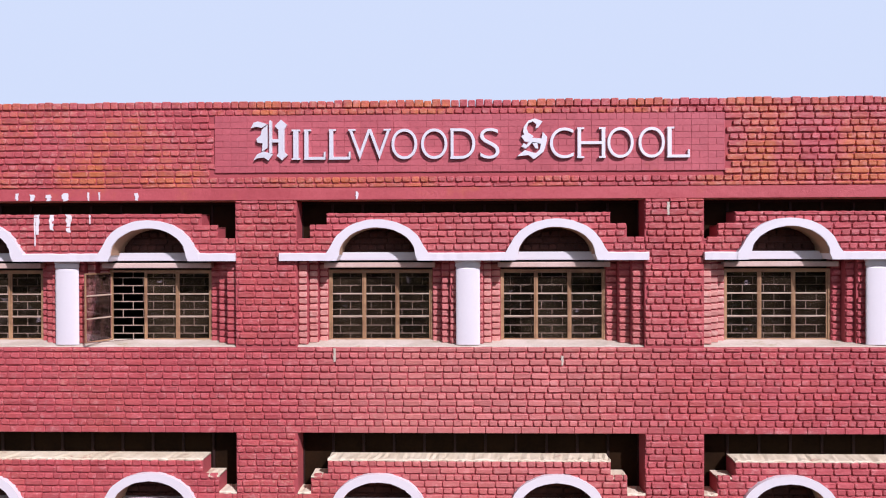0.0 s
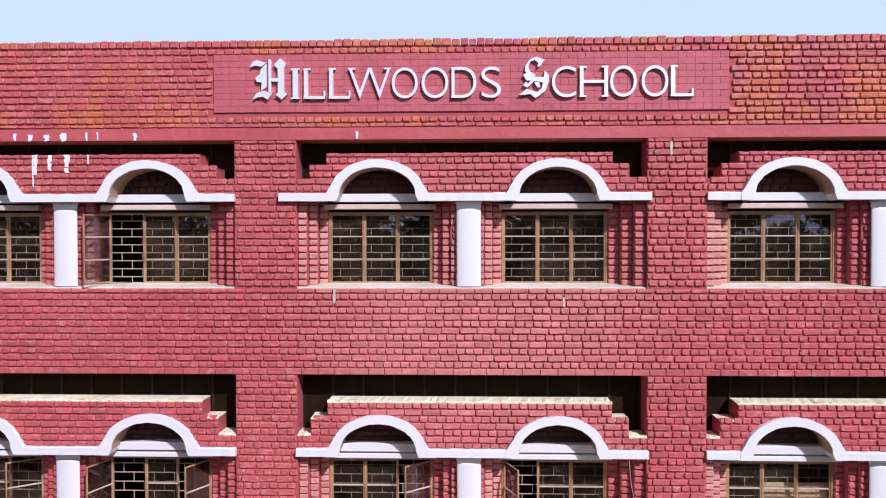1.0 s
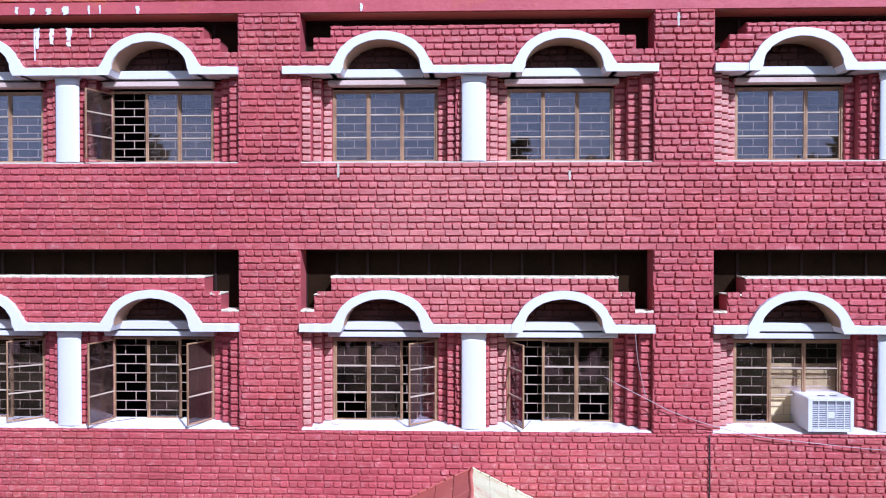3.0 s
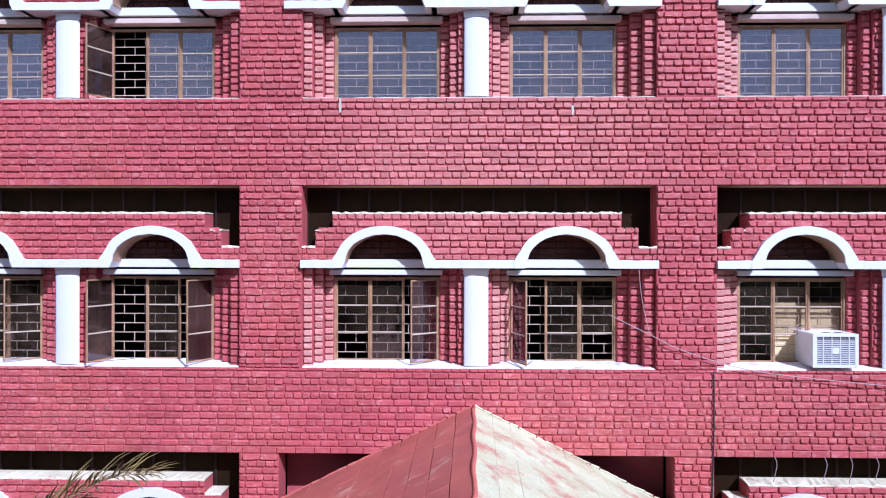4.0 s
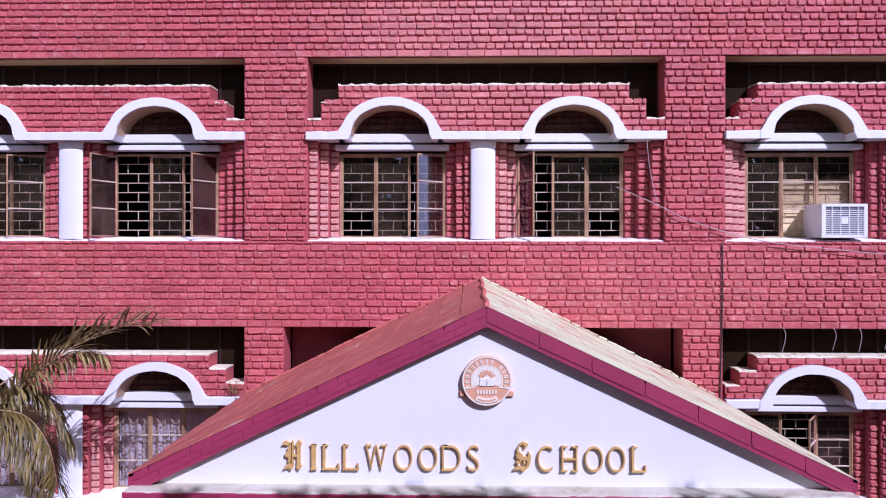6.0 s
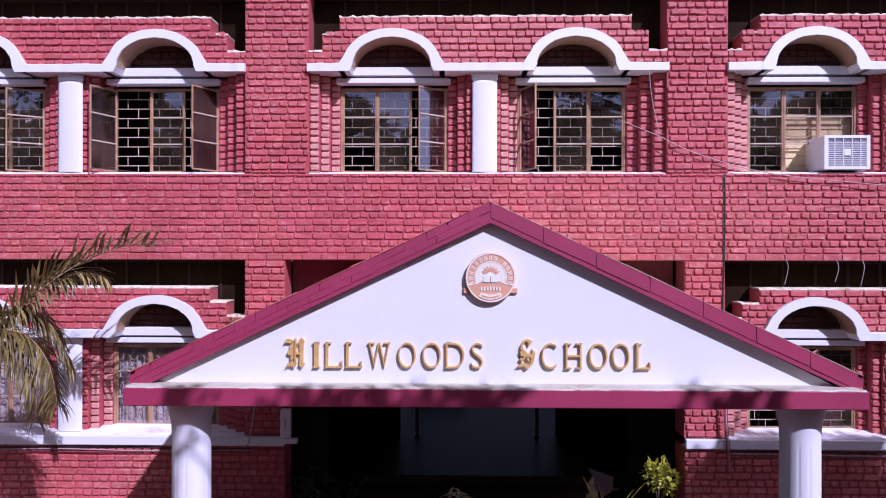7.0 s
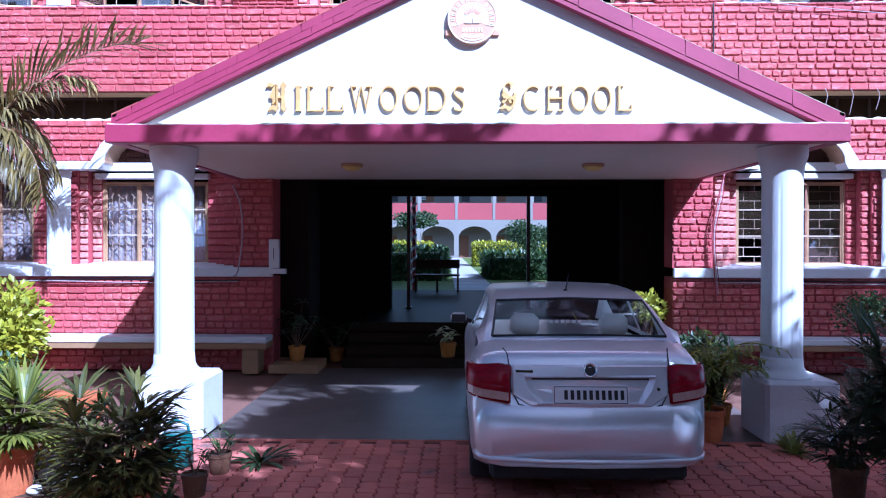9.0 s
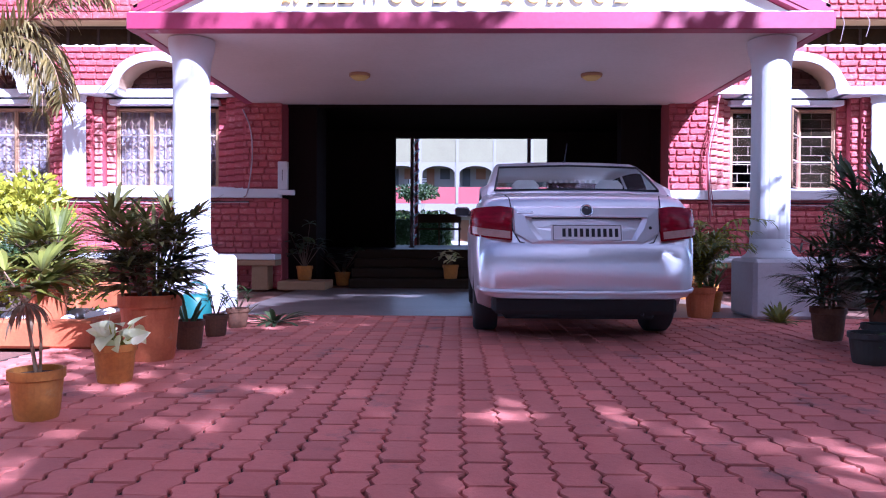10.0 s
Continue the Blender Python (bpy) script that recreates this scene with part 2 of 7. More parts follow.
COIL = surface("dusty_coil", (0.13, 0.12, 0.13), (0.07, 0.065, 0.07), 0.6, big=6, fine=60, bump=0.1)
PLATE = surface("plate_white", (0.86, 0.86, 0.86), (0.78, 0.78, 0.78), 0.4, big=6, fine=60, bump=0.0)
BLACK = surface("black_plastic", (0.018, 0.018, 0.02), (0.01, 0.01, 0.012), 0.45, big=6, fine=60, bump=0.05)
RUBBER = surface("tyre_rubber", (0.02, 0.02, 0.02), (0.012, 0.012, 0.012), 0.8, big=6, fine=60, bump=0.2)
TEAL = surface("teal_plastic", (0.02, 0.12, 0.105), (0.015, 0.08, 0.07), 0.4, big=5, fine=40, bump=0.05)
ROCK = surface("white_pebble", (0.78, 0.76, 0.72), (0.55, 0.52, 0.48), 0.8, big=6, fine=40)
BARK = surface("bark", (0.16, 0.10, 0.06), (0.08, 0.05, 0.03), 0.9, big=4, fine=30, bump=0.8, dist=0.02)
STRAW = surface("dry_palm_fibre", (0.34, 0.22, 0.12), (0.18, 0.10, 0.06), 0.9, big=5, fine=40)
BOARD = surface("pale_yellow_board", (0.78, 0.62, 0.33), (0.62, 0.46, 0.22), 0.8, big=2, fine=20)
CARD = surface("yellowed_board", (0.62, 0.48, 0.14), (0.45, 0.32, 0.09), 0.8, big=2, fine=20)
FAR_WHITE = surface("far_white_wall", (0.20, 0.185, 0.17), (0.155, 0.14, 0.125), 0.7, big=0.3, fine=6)
FAR_RED = surface("far_red_wall", (0.29, 0.05, 0.055), (0.20, 0.032, 0.04), 0.7, big=0.3, fine=6)
FAR_CREAM = surface("far_cream_wall", (0.17, 0.155, 0.085), (0.12, 0.10, 0.055), 0.7, big=0.3, fine=6)
POLE_RED = surface("pole_red", (0.40, 0.03, 0.035), (0.28, 0.02, 0.025), 0.5, big=3, fine=30, bump=0.05)
WOOD_DOOR = surface("brown_door", (0.17, 0.075, 0.03), (0.10, 0.04, 0.02), 0.6, big=1, fine=20)


def leafy(name, colour, dark, rough=0.42):
    m, nt, nn, ll, b = nodes_of(name)
    rnd = nn.new("ShaderNodeNewGeometry").outputs["Random Per Island"]
    col = mixed(nt, rnd, colour, dark)
    col = mixed(nt, math_node(nt, "MULTIPLY", ramp(nt, noise_tex(nt, 6, 3), 0.4, 0.7), 0.4), col, tuple(0.6 * c for c in dark))
    ll.new(col, b.inputs["Base Color"])
    b.inputs["Roughness"].default_value = rough
    tr = nn.new("ShaderNodeBsdfTranslucent")
    ll.new(col, tr.inputs["Color"])
    mx = nn.new("ShaderNodeMixShader")
    mx.inputs[0].default_value = 0.28
    ll.new(b.outputs[0], mx.inputs[1])
    ll.new(tr.outputs[0], mx.inputs[2])
    ll.new(mx.outputs[0], nn["Material Output"].inputs["Surface"])
    return m


LEAF_DARK = leafy("dark_palm_leaf", (0.085, 0.12, 0.045), (0.028, 0.05, 0.018))
LEAF_MID = leafy("green_leaf", (0.085, 0.14, 0.035), (0.04, 0.075, 0.02))
LEAF_LIME = leafy("lime_leaf", (0.60, 0.55, 0.03), (0.26, 0.28, 0.02))
LEAF_OLIVE = leafy("olive_palm_leaf", (0.44, 0.34, 0.11), (0.10, 0.085, 0.03))
LEAF_CREAM = leafy("cream_leaf", (0.90, 0.87, 0.54), (0.70, 0.70, 0.30))
LEAF_FAN = leafy("dull_fan_leaf", (0.32, 0.32, 0.045), (0.10, 0.12, 0.022))
LEAF_RHAPIS = leafy("olive_rhapis_leaf", (0.22, 0.20, 0.05), (0.045, 0.05, 0.014))
LEAF_CROTON = leafy("croton_leaf", (0.66, 0.62, 0.05), (0.26, 0.28, 0.03))
LEAF_DRY = leafy("browning_palm_leaf", (0.30, 0.22, 0.06), (0.065, 0.05, 0.016))
LEAF_FAR = leafy("dusty_far_leaf", (0.20, 0.17, 0.06), (0.09, 0.08, 0.03))
LEAF_TREE = leafy("tree_leaf", (0.06, 0.10, 0.025), (0.03, 0.055, 0.015))


def glass(name, tint, shine=0.06, rough=0.02, gain=1.6, dust=0.0):
    """Thin glass: clear with a Fresnel reflection."""
    m, nt, nn, ll, b = nodes_of(name)
    nn.remove(b)
    clear, gloss, mx = nn.new("ShaderNodeBsdfTransparent"), nn.new("ShaderNodeBsdfGlossy"), nn.new("ShaderNodeMixShader")
    clear.inputs[0].default_value = (*tint, 1)
    gloss.inputs["Roughness"].default_value = rough
    gloss.inputs["Color"].default_value = (1.0, 0.86, 0.98, 1)
    fr = nn.new("ShaderNodeFresnel")
    fr.inputs["IOR"].default_value = 1.52
    ll.new(math_node(nt, "ADD", math_node(nt, "MULTIPLY", fr.outputs[0], gain), shine), mx.inputs[0])
    ll.new(clear.outputs[0], mx.inputs[1])
    ll.new(gloss.outputs[0], mx.inputs[2])
    out = mx.outputs[0]
    if dust:
        film, over = nn.new("ShaderNodeBsdfDiffuse"), nn.new("ShaderNodeMixShader")
        film.inputs[0].default_value = (0.40, 0.29, 0.17, 1)
        ll.new(math_node(nt, "MULTIPLY", ramp(nt, noise_tex(nt, 1.6, 2, 0.5), 0.2, 0.8), dust), over.inputs[0])
        ll.new(out, over.inputs[1])
        ll.new(film.outputs[0], over.inputs[2])
        out = over.outputs[0]
    ll.new(out, nn["Material Output"].inputs["Surface"])
    return m


GLASS = glass("window_glass", (0.80, 0.80, 0.80), 0.035, gain=1.3, dust=0.045)
# Opaque near-black brown stands in for the dark room behind the glass
DARK_ROOM_PANE = surface("dark_room_pane", (0.024, 0.013, 0.006), (0.008, 0.005, 0.003), 0.6, big=2, fine=20, amount=0.8, bump=0.0, spec=0.03)
CURTAIN = surface("pale_lilac_curtain", (0.60, 0.56, 0.60), (0.45, 0.40, 0.45), 0.85, big=3, fine=30, amount=0.8, bump=0.3)
CAR_GLASS = glass("tinted_car_glass", (0.84, 0.86, 0.82), 0.0, 0.02, 0.15)


def car_paint():
    m, nt, nn, ll, b = nodes_of("silver_car_paint")
    f = noise_tex(nt, 900, 1, 0.5, (1, 1, 1), "Object")
    dirt = ramp(nt, noise_tex(nt, 3, 5, 0.6, (1, 1, 1), "Object"), 0.45, 0.8)
    ll.new(mixed(nt, math_node(nt, "MULTIPLY", dirt, 0.25), mixed(nt, f, (0.88, 0.88, 0.91), (0.80, 0.80, 0.83)), (0.66, 0.64, 0.65)), b.inputs["Base Color"])
    b.inputs["Metallic"].default_value, b.inputs["Roughness"].default_value = 0.68, 0.36
    b.inputs["Coat Weight"].default_value, b.inputs["Coat Roughness"].default_value = 0.5, 0.12
    return m


def lamp_red():
    m, nt, nn, ll, b = nodes_of("red_lamp_lens")
    ll.new(mixed(nt, noise_tex(nt, 14, 2, 0.5, (1, 1, 4), "Object"), (0.36, 0.004, 0.020), (0.12, 0.002, 0.006)), b.inputs["Base Color"])
    b.inputs["Roughness"].default_value, b.inputs["Specular IOR Level"].default_value = 0.22, 0.2
    return m


CAR_PAINT, LAMP_RED = car_paint(), lamp_red()
CARD_SHELF = surface("beige_parcel_shelf", (0.36, 0.30, 0.24), (0.26, 0.20, 0.16), 0.9, big=4, fine=40)
SEAT = surface("pale_seat_cover", (0.88, 0.87, 0.86), (0.78, 0.77, 0.75), 0.8, big=4, fine=40)
CHROME_TRIM = surface("chrome_trim", (0.75, 0.75, 0.77), (0.6, 0.6, 0.62), 0.15, 1.0, big=4, fine=40, bump=0.0)
LENS_CLEAR = surface("pale_lamp_lens", (0.55, 0.36, 0.30), (0.30, 0.10, 0.08), 0.2, big=6, fine=40, bump=0.0)


# ---- mesh building ----
class Geo:
    """Gathers corners and faces for one mesh."""

    def __init__(self):
        self.v, self.f = [], []

    def add(self, verts, faces, m=None):
        n = len(self.v)
        self.v.extend([tuple(m @ Vector(p)) for p in verts] if m else [tuple(p) for p in verts])
        self.f.extend([tuple(n + i for i in face) for face in faces])
        return self

    def box(self, x0, x1, y0, y1, z0, z1, c=0.0, m=None):
        """A box, with its edges cut off by c."""
        if c <= 0:
            vs = [(x, y, z) for x in (x0, x1) for y in (y0, y1) for z in (z0, z1)]
            return self.add(vs, [(0, 1, 3, 2), (4, 6, 7, 5), (0, 4, 5, 1), (2, 3, 7, 6), (0, 2, 6, 4), (1, 5, 7, 3)], m)
        c = min(c, (x1 - x0) * 0.45, (y1 - y0) * 0.45, (z1 - z0) * 0.45)
        vs, idx = [], {}
        for i, x in enumerate((x0, x1)):
            for j, y in enumerate((y0, y1)):
                for k, z in enumerate((z0, z1)):
                    dx, dy, dz = (c if i == 0 else -c), (c if j == 0 else -c), (c if k == 0 else -c)
                    for a, p in enumerate(((x, y + dy, z + dz), (x + dx, y, z + dz), (x + dx, y + dy, z))):
                        idx[i, j, k, a] = len(vs)
                        vs.append(p)
        fs = []
        for s in (0, 1):
            fs.append(tuple(idx[s, j, k, 0] for j, k in ((0, 0), (0, 1), (1, 1), (1, 0))))
            fs.append(tuple(idx[i, s, k, 1] for i, k in ((0, 0), (0, 1), (1, 1), (1, 0))))
            fs.append(tuple(idx[i, j, s, 2] for i, j in ((0, 0), (0, 1), (1, 1), (1, 0))))
            for q in (0, 1):
                fs.append((idx[s, q, 0, 0], idx[s, q, 1, 0], idx[s, q, 1, 1], idx[s, q, 0, 1]))
                fs.append((idx[s, 0, q, 0], idx[s, 1, q, 0], idx[s, 1, q, 2], idx[s, 0, q, 2]))
                fs.append((idx[0, s, q, 1], idx[1, s, q, 1], idx[1, s, q, 2], idx[0, s, q, 2]))
                for r in (0, 1):
                    fs.append((idx[s, q, r, 0], idx[s, q, r, 1], idx[s, q, r, 2]))
        return self.add(vs, fs, m)

    def prism(self, pts, y0, y1, m=None):
        """An outline in x and z, pushed from y0 to y1."""
        n = len(pts)
        vs = [(x, y0, z) for x, z in pts] + [(x, y1, z) for x, z in pts]
        fs = [tuple(range(n)), tuple(range(2 * n - 1, n - 1, -1))] + [(i, (i + 1) % n, n + (i + 1) % n, n + i) for i in range(n)]
        return self.add(vs, fs, m)

    def strip_prism(self, inner, outer, y0, y1):
        """A band between two open lines in x and z, pushed from y0 to y1."""
        n = len(inner)
        vs = [(x, y, z) for line in (inner, outer) for y in (y0, y1) for x, z in line]
        a, b, c, d = 0, n, 2 * n, 3 * n
        fs = [(a, b, d, c), (a + n - 1, c + n - 1, d + n - 1, b + n - 1)]
        for i in range(n - 1):
            fs += [(a + i, c + i, c + i + 1, a + i + 1), (b + i, b + i + 1, d + i + 1, d + i),
                   (a + i, a + i + 1, b + i + 1, b + i), (c + i, d + i, d + i + 1, c + i + 1)]
        return self.add(vs, fs)

    def lathe(self, prof, cx=0, cy=0, cz=0, seg=24, m=None, wobble=0.0):
        vs, fs = [], []
        for r, z in prof:
            for s in range(seg):
                a = 2 * math.pi * s / seg
                rr = r * (1 + wobble * math.sin(3 * a + 7 * z))
                vs.append((cx + rr * math.cos(a), cy + rr * math.sin(a), cz + z))
        for i in range(len(prof) - 1):
            for s in range(seg):
                t = (s + 1) % seg
                fs.append((i * seg + s, i * seg + t, (i + 1) * seg + t, (i + 1) * seg + s))
        fs.append(tuple(range(seg - 1, -1, -1)))
        fs.append(tuple(range((len(prof) - 1) * seg, len(prof) * seg)))
        return self.add(vs, fs, m)

    def tube(self, pts, r0, r1=None, seg=6):
        r1 = r0 if r1 is None else r1
        pts = [Vector(p) for p in pts]
        n, vs, fs = len(pts), [], []
        for i, p in enumerate(pts):
            d = (pts[min(i + 1, n - 1)] - pts[max(i - 1, 0)]).normalized()
            side = d.cross(Vector((0.31, 0.17, 0.93)) if abs(d.z) < 0.9 else Vector((1, 0, 0))).normalized()
            up = side.cross(d)
            r = r0 + (r1 - r0) * i / max(1, n - 1)
            for s in range(seg):
                a = 2 * math.pi * s / seg
                vs.append(tuple(p + side * (r * math.cos(a)) + up * (r * math.sin(a))))
        for i in range(n - 1):
            for s in range(seg):
                t = (s + 1) % seg
                fs.append((i * seg + s, i * seg + t, (i + 1) * seg + t, (i + 1) * seg + s))
        fs += [tuple(range(seg)), tuple(range((n - 1) * seg, n * seg))]
        return self.add(vs, fs)

    def blade(self, p, d, length, width, droop=0.3, segs=4, fold=0.25, up=(0, 0, 1)):
        """A long leaf that bends down along its length, folded along its rib."""
        p, d, z = Vector(p), Vector(d).normalized(), Vector(up)
        side = d.cross(z)
        side = side.normalized() if side.length > 1e-4 else Vector((1, 0, 0))
        vs, fs, q = [], [], p.copy()
        for i in range(segs + 1):
            s = i / segs
            w = width * 0.5 * (math.sin(math.pi * (0.12 + 0.80 * s)) if i < segs else 0.06)
            nrm = side.cross(d).normalized()
            vs += [tuple(q - side * w + nrm * (w * fold)), tuple(q), tuple(q + side * w + nrm * (w * fold))]
            d = (d - z * (droop / segs) * (0.5 + s)).normalized()
            q = q + d * (length / segs)
        for i in range(segs):
            k = 3 * i
            fs += [(k, k + 1, k + 4, k + 3), (k + 1, k + 2, k + 5, k + 4)]
        return self.add(vs, fs)

    def mesh(self, name, smooth=False, tidy=True):
        me = bpy.data.meshes.new(name)
        me.from_pydata(self.v, [], self.f)
        if tidy:
            bm = bmesh.new()
            bm.from_mesh(me)
            bmesh.ops.recalc_face_normals(bm, faces=bm.faces)
            bm.to_mesh(me)
            bm.free()
        me.polygons.foreach_set("use_smooth", [smooth] * len(me.polygons))
        me.update()
        return me


def part(name, geo, material, parent=None, label="", smooth=False, tidy=True):
    """Links a Geo as one mesh object, under a thing or a part where one is given."""
    ob = new(name, geo.mesh(name, smooth, tidy))
    ob.data.materials.append(material)
    if parent:
        ob.parent = parent
        ob.matrix_parent_inverse = parent.matrix_world.inverted()
    return tagged(ob, label)


def thing(name, at, label, category, group="", kind=""):
    ob = new(name)
    ob.empty_display_size = 0.1
    ob.matrix_basis = Matrix.Translation(at)
    ob.matrix_world = Matrix.Translation(at)
    return tagged(ob, label, category, group, kind)


def solid(name, geo, material, label, category, kind="structure", smooth=False, group=""):
    return tagged(part(name, geo, material, None, "", smooth), label, category, group, kind)


rnd = random.Random(5)

# ---- plan ----
BAYS = [(-8.72, -3.35, -6.04), (-2.40, 2.90, 0.20), (3.79, 9.15, 6.41)]
PIERS = [(-9.62, -8.72), (-3.35, -2.40), (2.90, 3.79), (9.15, 10.05)]
LEFT, RIGHT = -9.62, 10.05
# sill, ledge bottom, ledge top, panel top, head
STOREYS = [(1.54, 2.99, 3.11, 3.73, 4.15), (5.44, 6.94, 7.06, 7.76, 8.18), (9.50, 10.82, 10.94, 11.54, 11.75)]
PARAPET = 13.16
COURSE, LONG = 0.1035, 0.27
MORTAR_Y = 0.009
OUT_A, OUT_B, IN_A, IN_B = 0.725, 0.520, 0.580, 0.405
ARCH_OFF = 1.36
DOOR_L, DOOR_R = -2.75, 3.16


# ---- bricks ----
def brick_shape(w, h, r, deep=0.03):
    """One worn brick face: a back ring, a shoulder and a smaller front."""
    g = Geo()
    rings = [(0.0, deep, 0.010), (0.001, -0.005, 0.012), (0.004, -0.016, 0.014), (0.011, -0.022, 0.012)]
    vs = []
    for k, (inset, y, cut) in enumerate(rings):
        hx, hz, j = w / 2 - 0.0065 - inset * 0.8, h / 2 - 0.0102 - inset, (0.0, 0.0025, 0.0045, 0.005)[k]
        cut = min(cut, hx * 0.6, hz * 0.6)
        for x, z in ((-hx + cut, -hz), (hx - cut, -hz), (hx, -hz + cut), (hx, hz - cut), (hx - cut, hz), (-hx + cut, hz), (-hx, hz - cut), (-hx, -hz + cut)):
            vs.append((x + r.uniform(-j, j), y + r.uniform(-0.003, 0.003) * (k > 1), z + r.uniform(-j, j)))
    fs = [tuple(range(24, 32))]
    for k in (0, 8, 16):
        for i in range(8):
            j = (i + 1) % 8
            fs.append((k + i, k + j, k + 8 + j, k + 8 + i))
    g.add(vs, fs)
    return g


brick_rnd = random.Random(11)
STRETCHERS = [brick_shape(LONG, COURSE, brick_rnd).mesh("brick") for _ in range(12)]
HEADERS = [brick_shape(LONG / 2, COURSE, brick_rnd).mesh("brick") for _ in range(12)]
for me in STRETCHERS + HEADERS:
    me.materials.append(BRICK)


def courses(x0, x1, z0, z1, cut=None, shift=0.0):
    """English bond over a rectangle: (x0, x1, z0, z1) of each brick; cut gives the stretches of a course that are free."""
    k = math.floor(z0 / COURSE + 1e-6)
    out = []
    while k * COURSE < z1 - 0.02:
        a, b = max(z0, k * COURSE), min(z1, (k + 1) * COURSE)
        step = LONG if k % 2 else LONG / 2
        if b - a > 0.035:
            for l, r in (cut((a + b) / 2, x0, x1) if cut else [(x0, x1)]):
                off = shift + (LONG / 4 if k % 2 else 0.0) + 0.03 * math.sin(k * 2.4)
                i = math.floor((l - off) / step)
                while i * step + off < r:
                    p, q = max(l, i * step + off + brick_rnd.uniform(-0.008, 0.008)), min(r, (i + 1) * step + off)
                    if q - p > 0.045:
                        out.append((p, q, a, b))
                    i += 1
        k += 1
    return out


def sag(x, z):
    """Courses that run a little up and down."""
    return 0.006 * noise.noise(Vector((x * 0.9, 3.7, z * 2.3)))


def worn(x, z):
    """Thicker coats of paint, so shallower joints, low down and towards the left of the front."""
    f = 0.35 + 0.9 * noise.noise(Vector((x * 0.35, 9.1, z * 0.5)))
    f += 0.75 * (4.2 < z < 5.5) + 0.1 * (x < -2.6)
    return 0.012 * max(0.0, min(1.0, f))


def lay(owner, rects, y, most=300, joined=None):
    """Bricks on a face at y: those nearest the middle of the front one by one, the rest in one mesh."""
    rects = sorted(rects, key=lambda q: abs((q[0] + q[1]) / 2 - 0.2))
    for p, q, a, b in rects[:most]:
        w, h = q - p, b - a
        long = w > 0.2
        ob = bpy.data.objects.new("brick", brick_rnd.choice(STRETCHERS if long else HEADERS))
        scene.collection.objects.link(ob)
        ob.parent = owner
        ob.matrix_parent_inverse = owner.matrix_world.inverted()
        ob.location = ((p + q) / 2, y + worn((p + q) / 2, b) + brick_rnd.uniform(-0.006, 0.005), (a + b) / 2 + sag((p + q) / 2, b))
        ob.rotation_euler = (brick_rnd.uniform(-0.05, 0.05), brick_rnd.uniform(-0.018, 0.018), brick_rnd.uniform(-0.025, 0.025))
        ob.scale = (w / (LONG if long else LONG / 2), 1, h / COURSE)
    if rects[most:]:
        g = Geo()
        for p, q, a, b in rects[most:]:
            one = brick_shape(q - p, b - a, brick_rnd)
            g.add(one.v, one.f, Matrix.Translation(((p + q) / 2, y + worn((p + q) / 2, b) + brick_rnd.uniform(-0.006, 0.005), (a + b) / 2 + sag((p + q) / 2, b))) @ Matrix.Rotation(brick_rnd.uniform(-0.05, 0.05), 4, "X") @ Matrix.Rotation(brick_rnd.uniform(-0.02, 0.02), 4, "Z"))
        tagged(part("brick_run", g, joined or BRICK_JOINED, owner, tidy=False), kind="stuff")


def lay_dark(owner, rects, y):
    for p, q, a, b in rects:
        one = brick_shape(q - p, b - a, brick_rnd)
        part("brick", Geo().add(one.v, one.f, Matrix.Translation(((p + q) / 2, y, (a + b) / 2))), ARCH_SHADE, owner, tidy=False)


def ellipse(cx, cz, a, b, n=28):
    return [(cx - a * math.cos(math.pi * i / n), cz + b * math.sin(math.pi * i / n)) for i in range(n + 1)]


# ---- front wall ----
def wall_piece(name, label, boxes, rects, most=300, material=MORTAR):
    g = Geo()
    for b in boxes:
        g.box(*b)
    ob = solid(name, g, material, label, "wall")
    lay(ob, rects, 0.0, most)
    return ob


parapet = wall_piece("wall_parapet", "crimson-painted brick parapet wall with rusty stains along the roofline",
                     [(LEFT, RIGHT, MORTAR_Y, 0.40, 11.75, PARAPET)],
                     [q for q in courses(LEFT, RIGHT, 11.94, PARAPET - 0.01)
                      if not (q[1] > -3.62 and q[0] < 4.08 and q[3] > 12.20 and q[2] < 13.02)])
g = Geo().box(LEFT, RIGHT, -0.012, MORTAR_Y + 0.002, 11.752, 11.935, 0.004)
part("plaster_band", g, PLASTER_RED, parapet, "smooth crimson band above the openings")
g = Geo().box(LEFT, RIGHT, MORTAR_Y + 0.01, 0.40, 11.744, 11.75)
part("soffit", g, SOFFIT, parapet, "tan underside")
# coping of bricks on edge
g, x = Geo(), LEFT
while x < RIGHT:
    w = brick_rnd.uniform(0.115, 0.15)
    g.box(x + 0.006, x + w - 0.006, -0.02 + brick_rnd.uniform(-0.008, 0.008), 0.42, PARAPET - 0.004, PARAPET + 0.105 + brick_rnd.uniform(-0.012, 0.012), 0.012)
    x += w
tagged(part("coping_brick_run", g, BRICK_JOINED, parapet, "bricks on edge along the top", tidy=False), kind="stuff")
# flush brick panel behind the letters
board = Geo().box(-3.66, 4.10, -0.012, MORTAR_Y, 12.165, 13.045, 0.006)
sign_panel = solid("sign_panel", board, PANEL_BRICK, "raised flush brick panel painted crimson", "wall panel")
g = Geo()
for k in range(9):
    z0 = 12.17 + k * 0.0972
    step = 0.25 if k % 2 else 0.125
    i = 0
    while -3.655 + i * step < 4.09:
        a, b = -3.655 + i * step, min(-3.655 + (i + 1) * step, 4.095)
        if b - a > 0.03:
            g.box(a + 0.0022, b - 0.0022, -0.016 - brick_rnd.uniform(0, 0.003), -0.011, z0 + brick_rnd.uniform(0.001, 0.004), z0 + brick_rnd.uniform(0.0925, 0.0955), 0.0015)
        i += 1
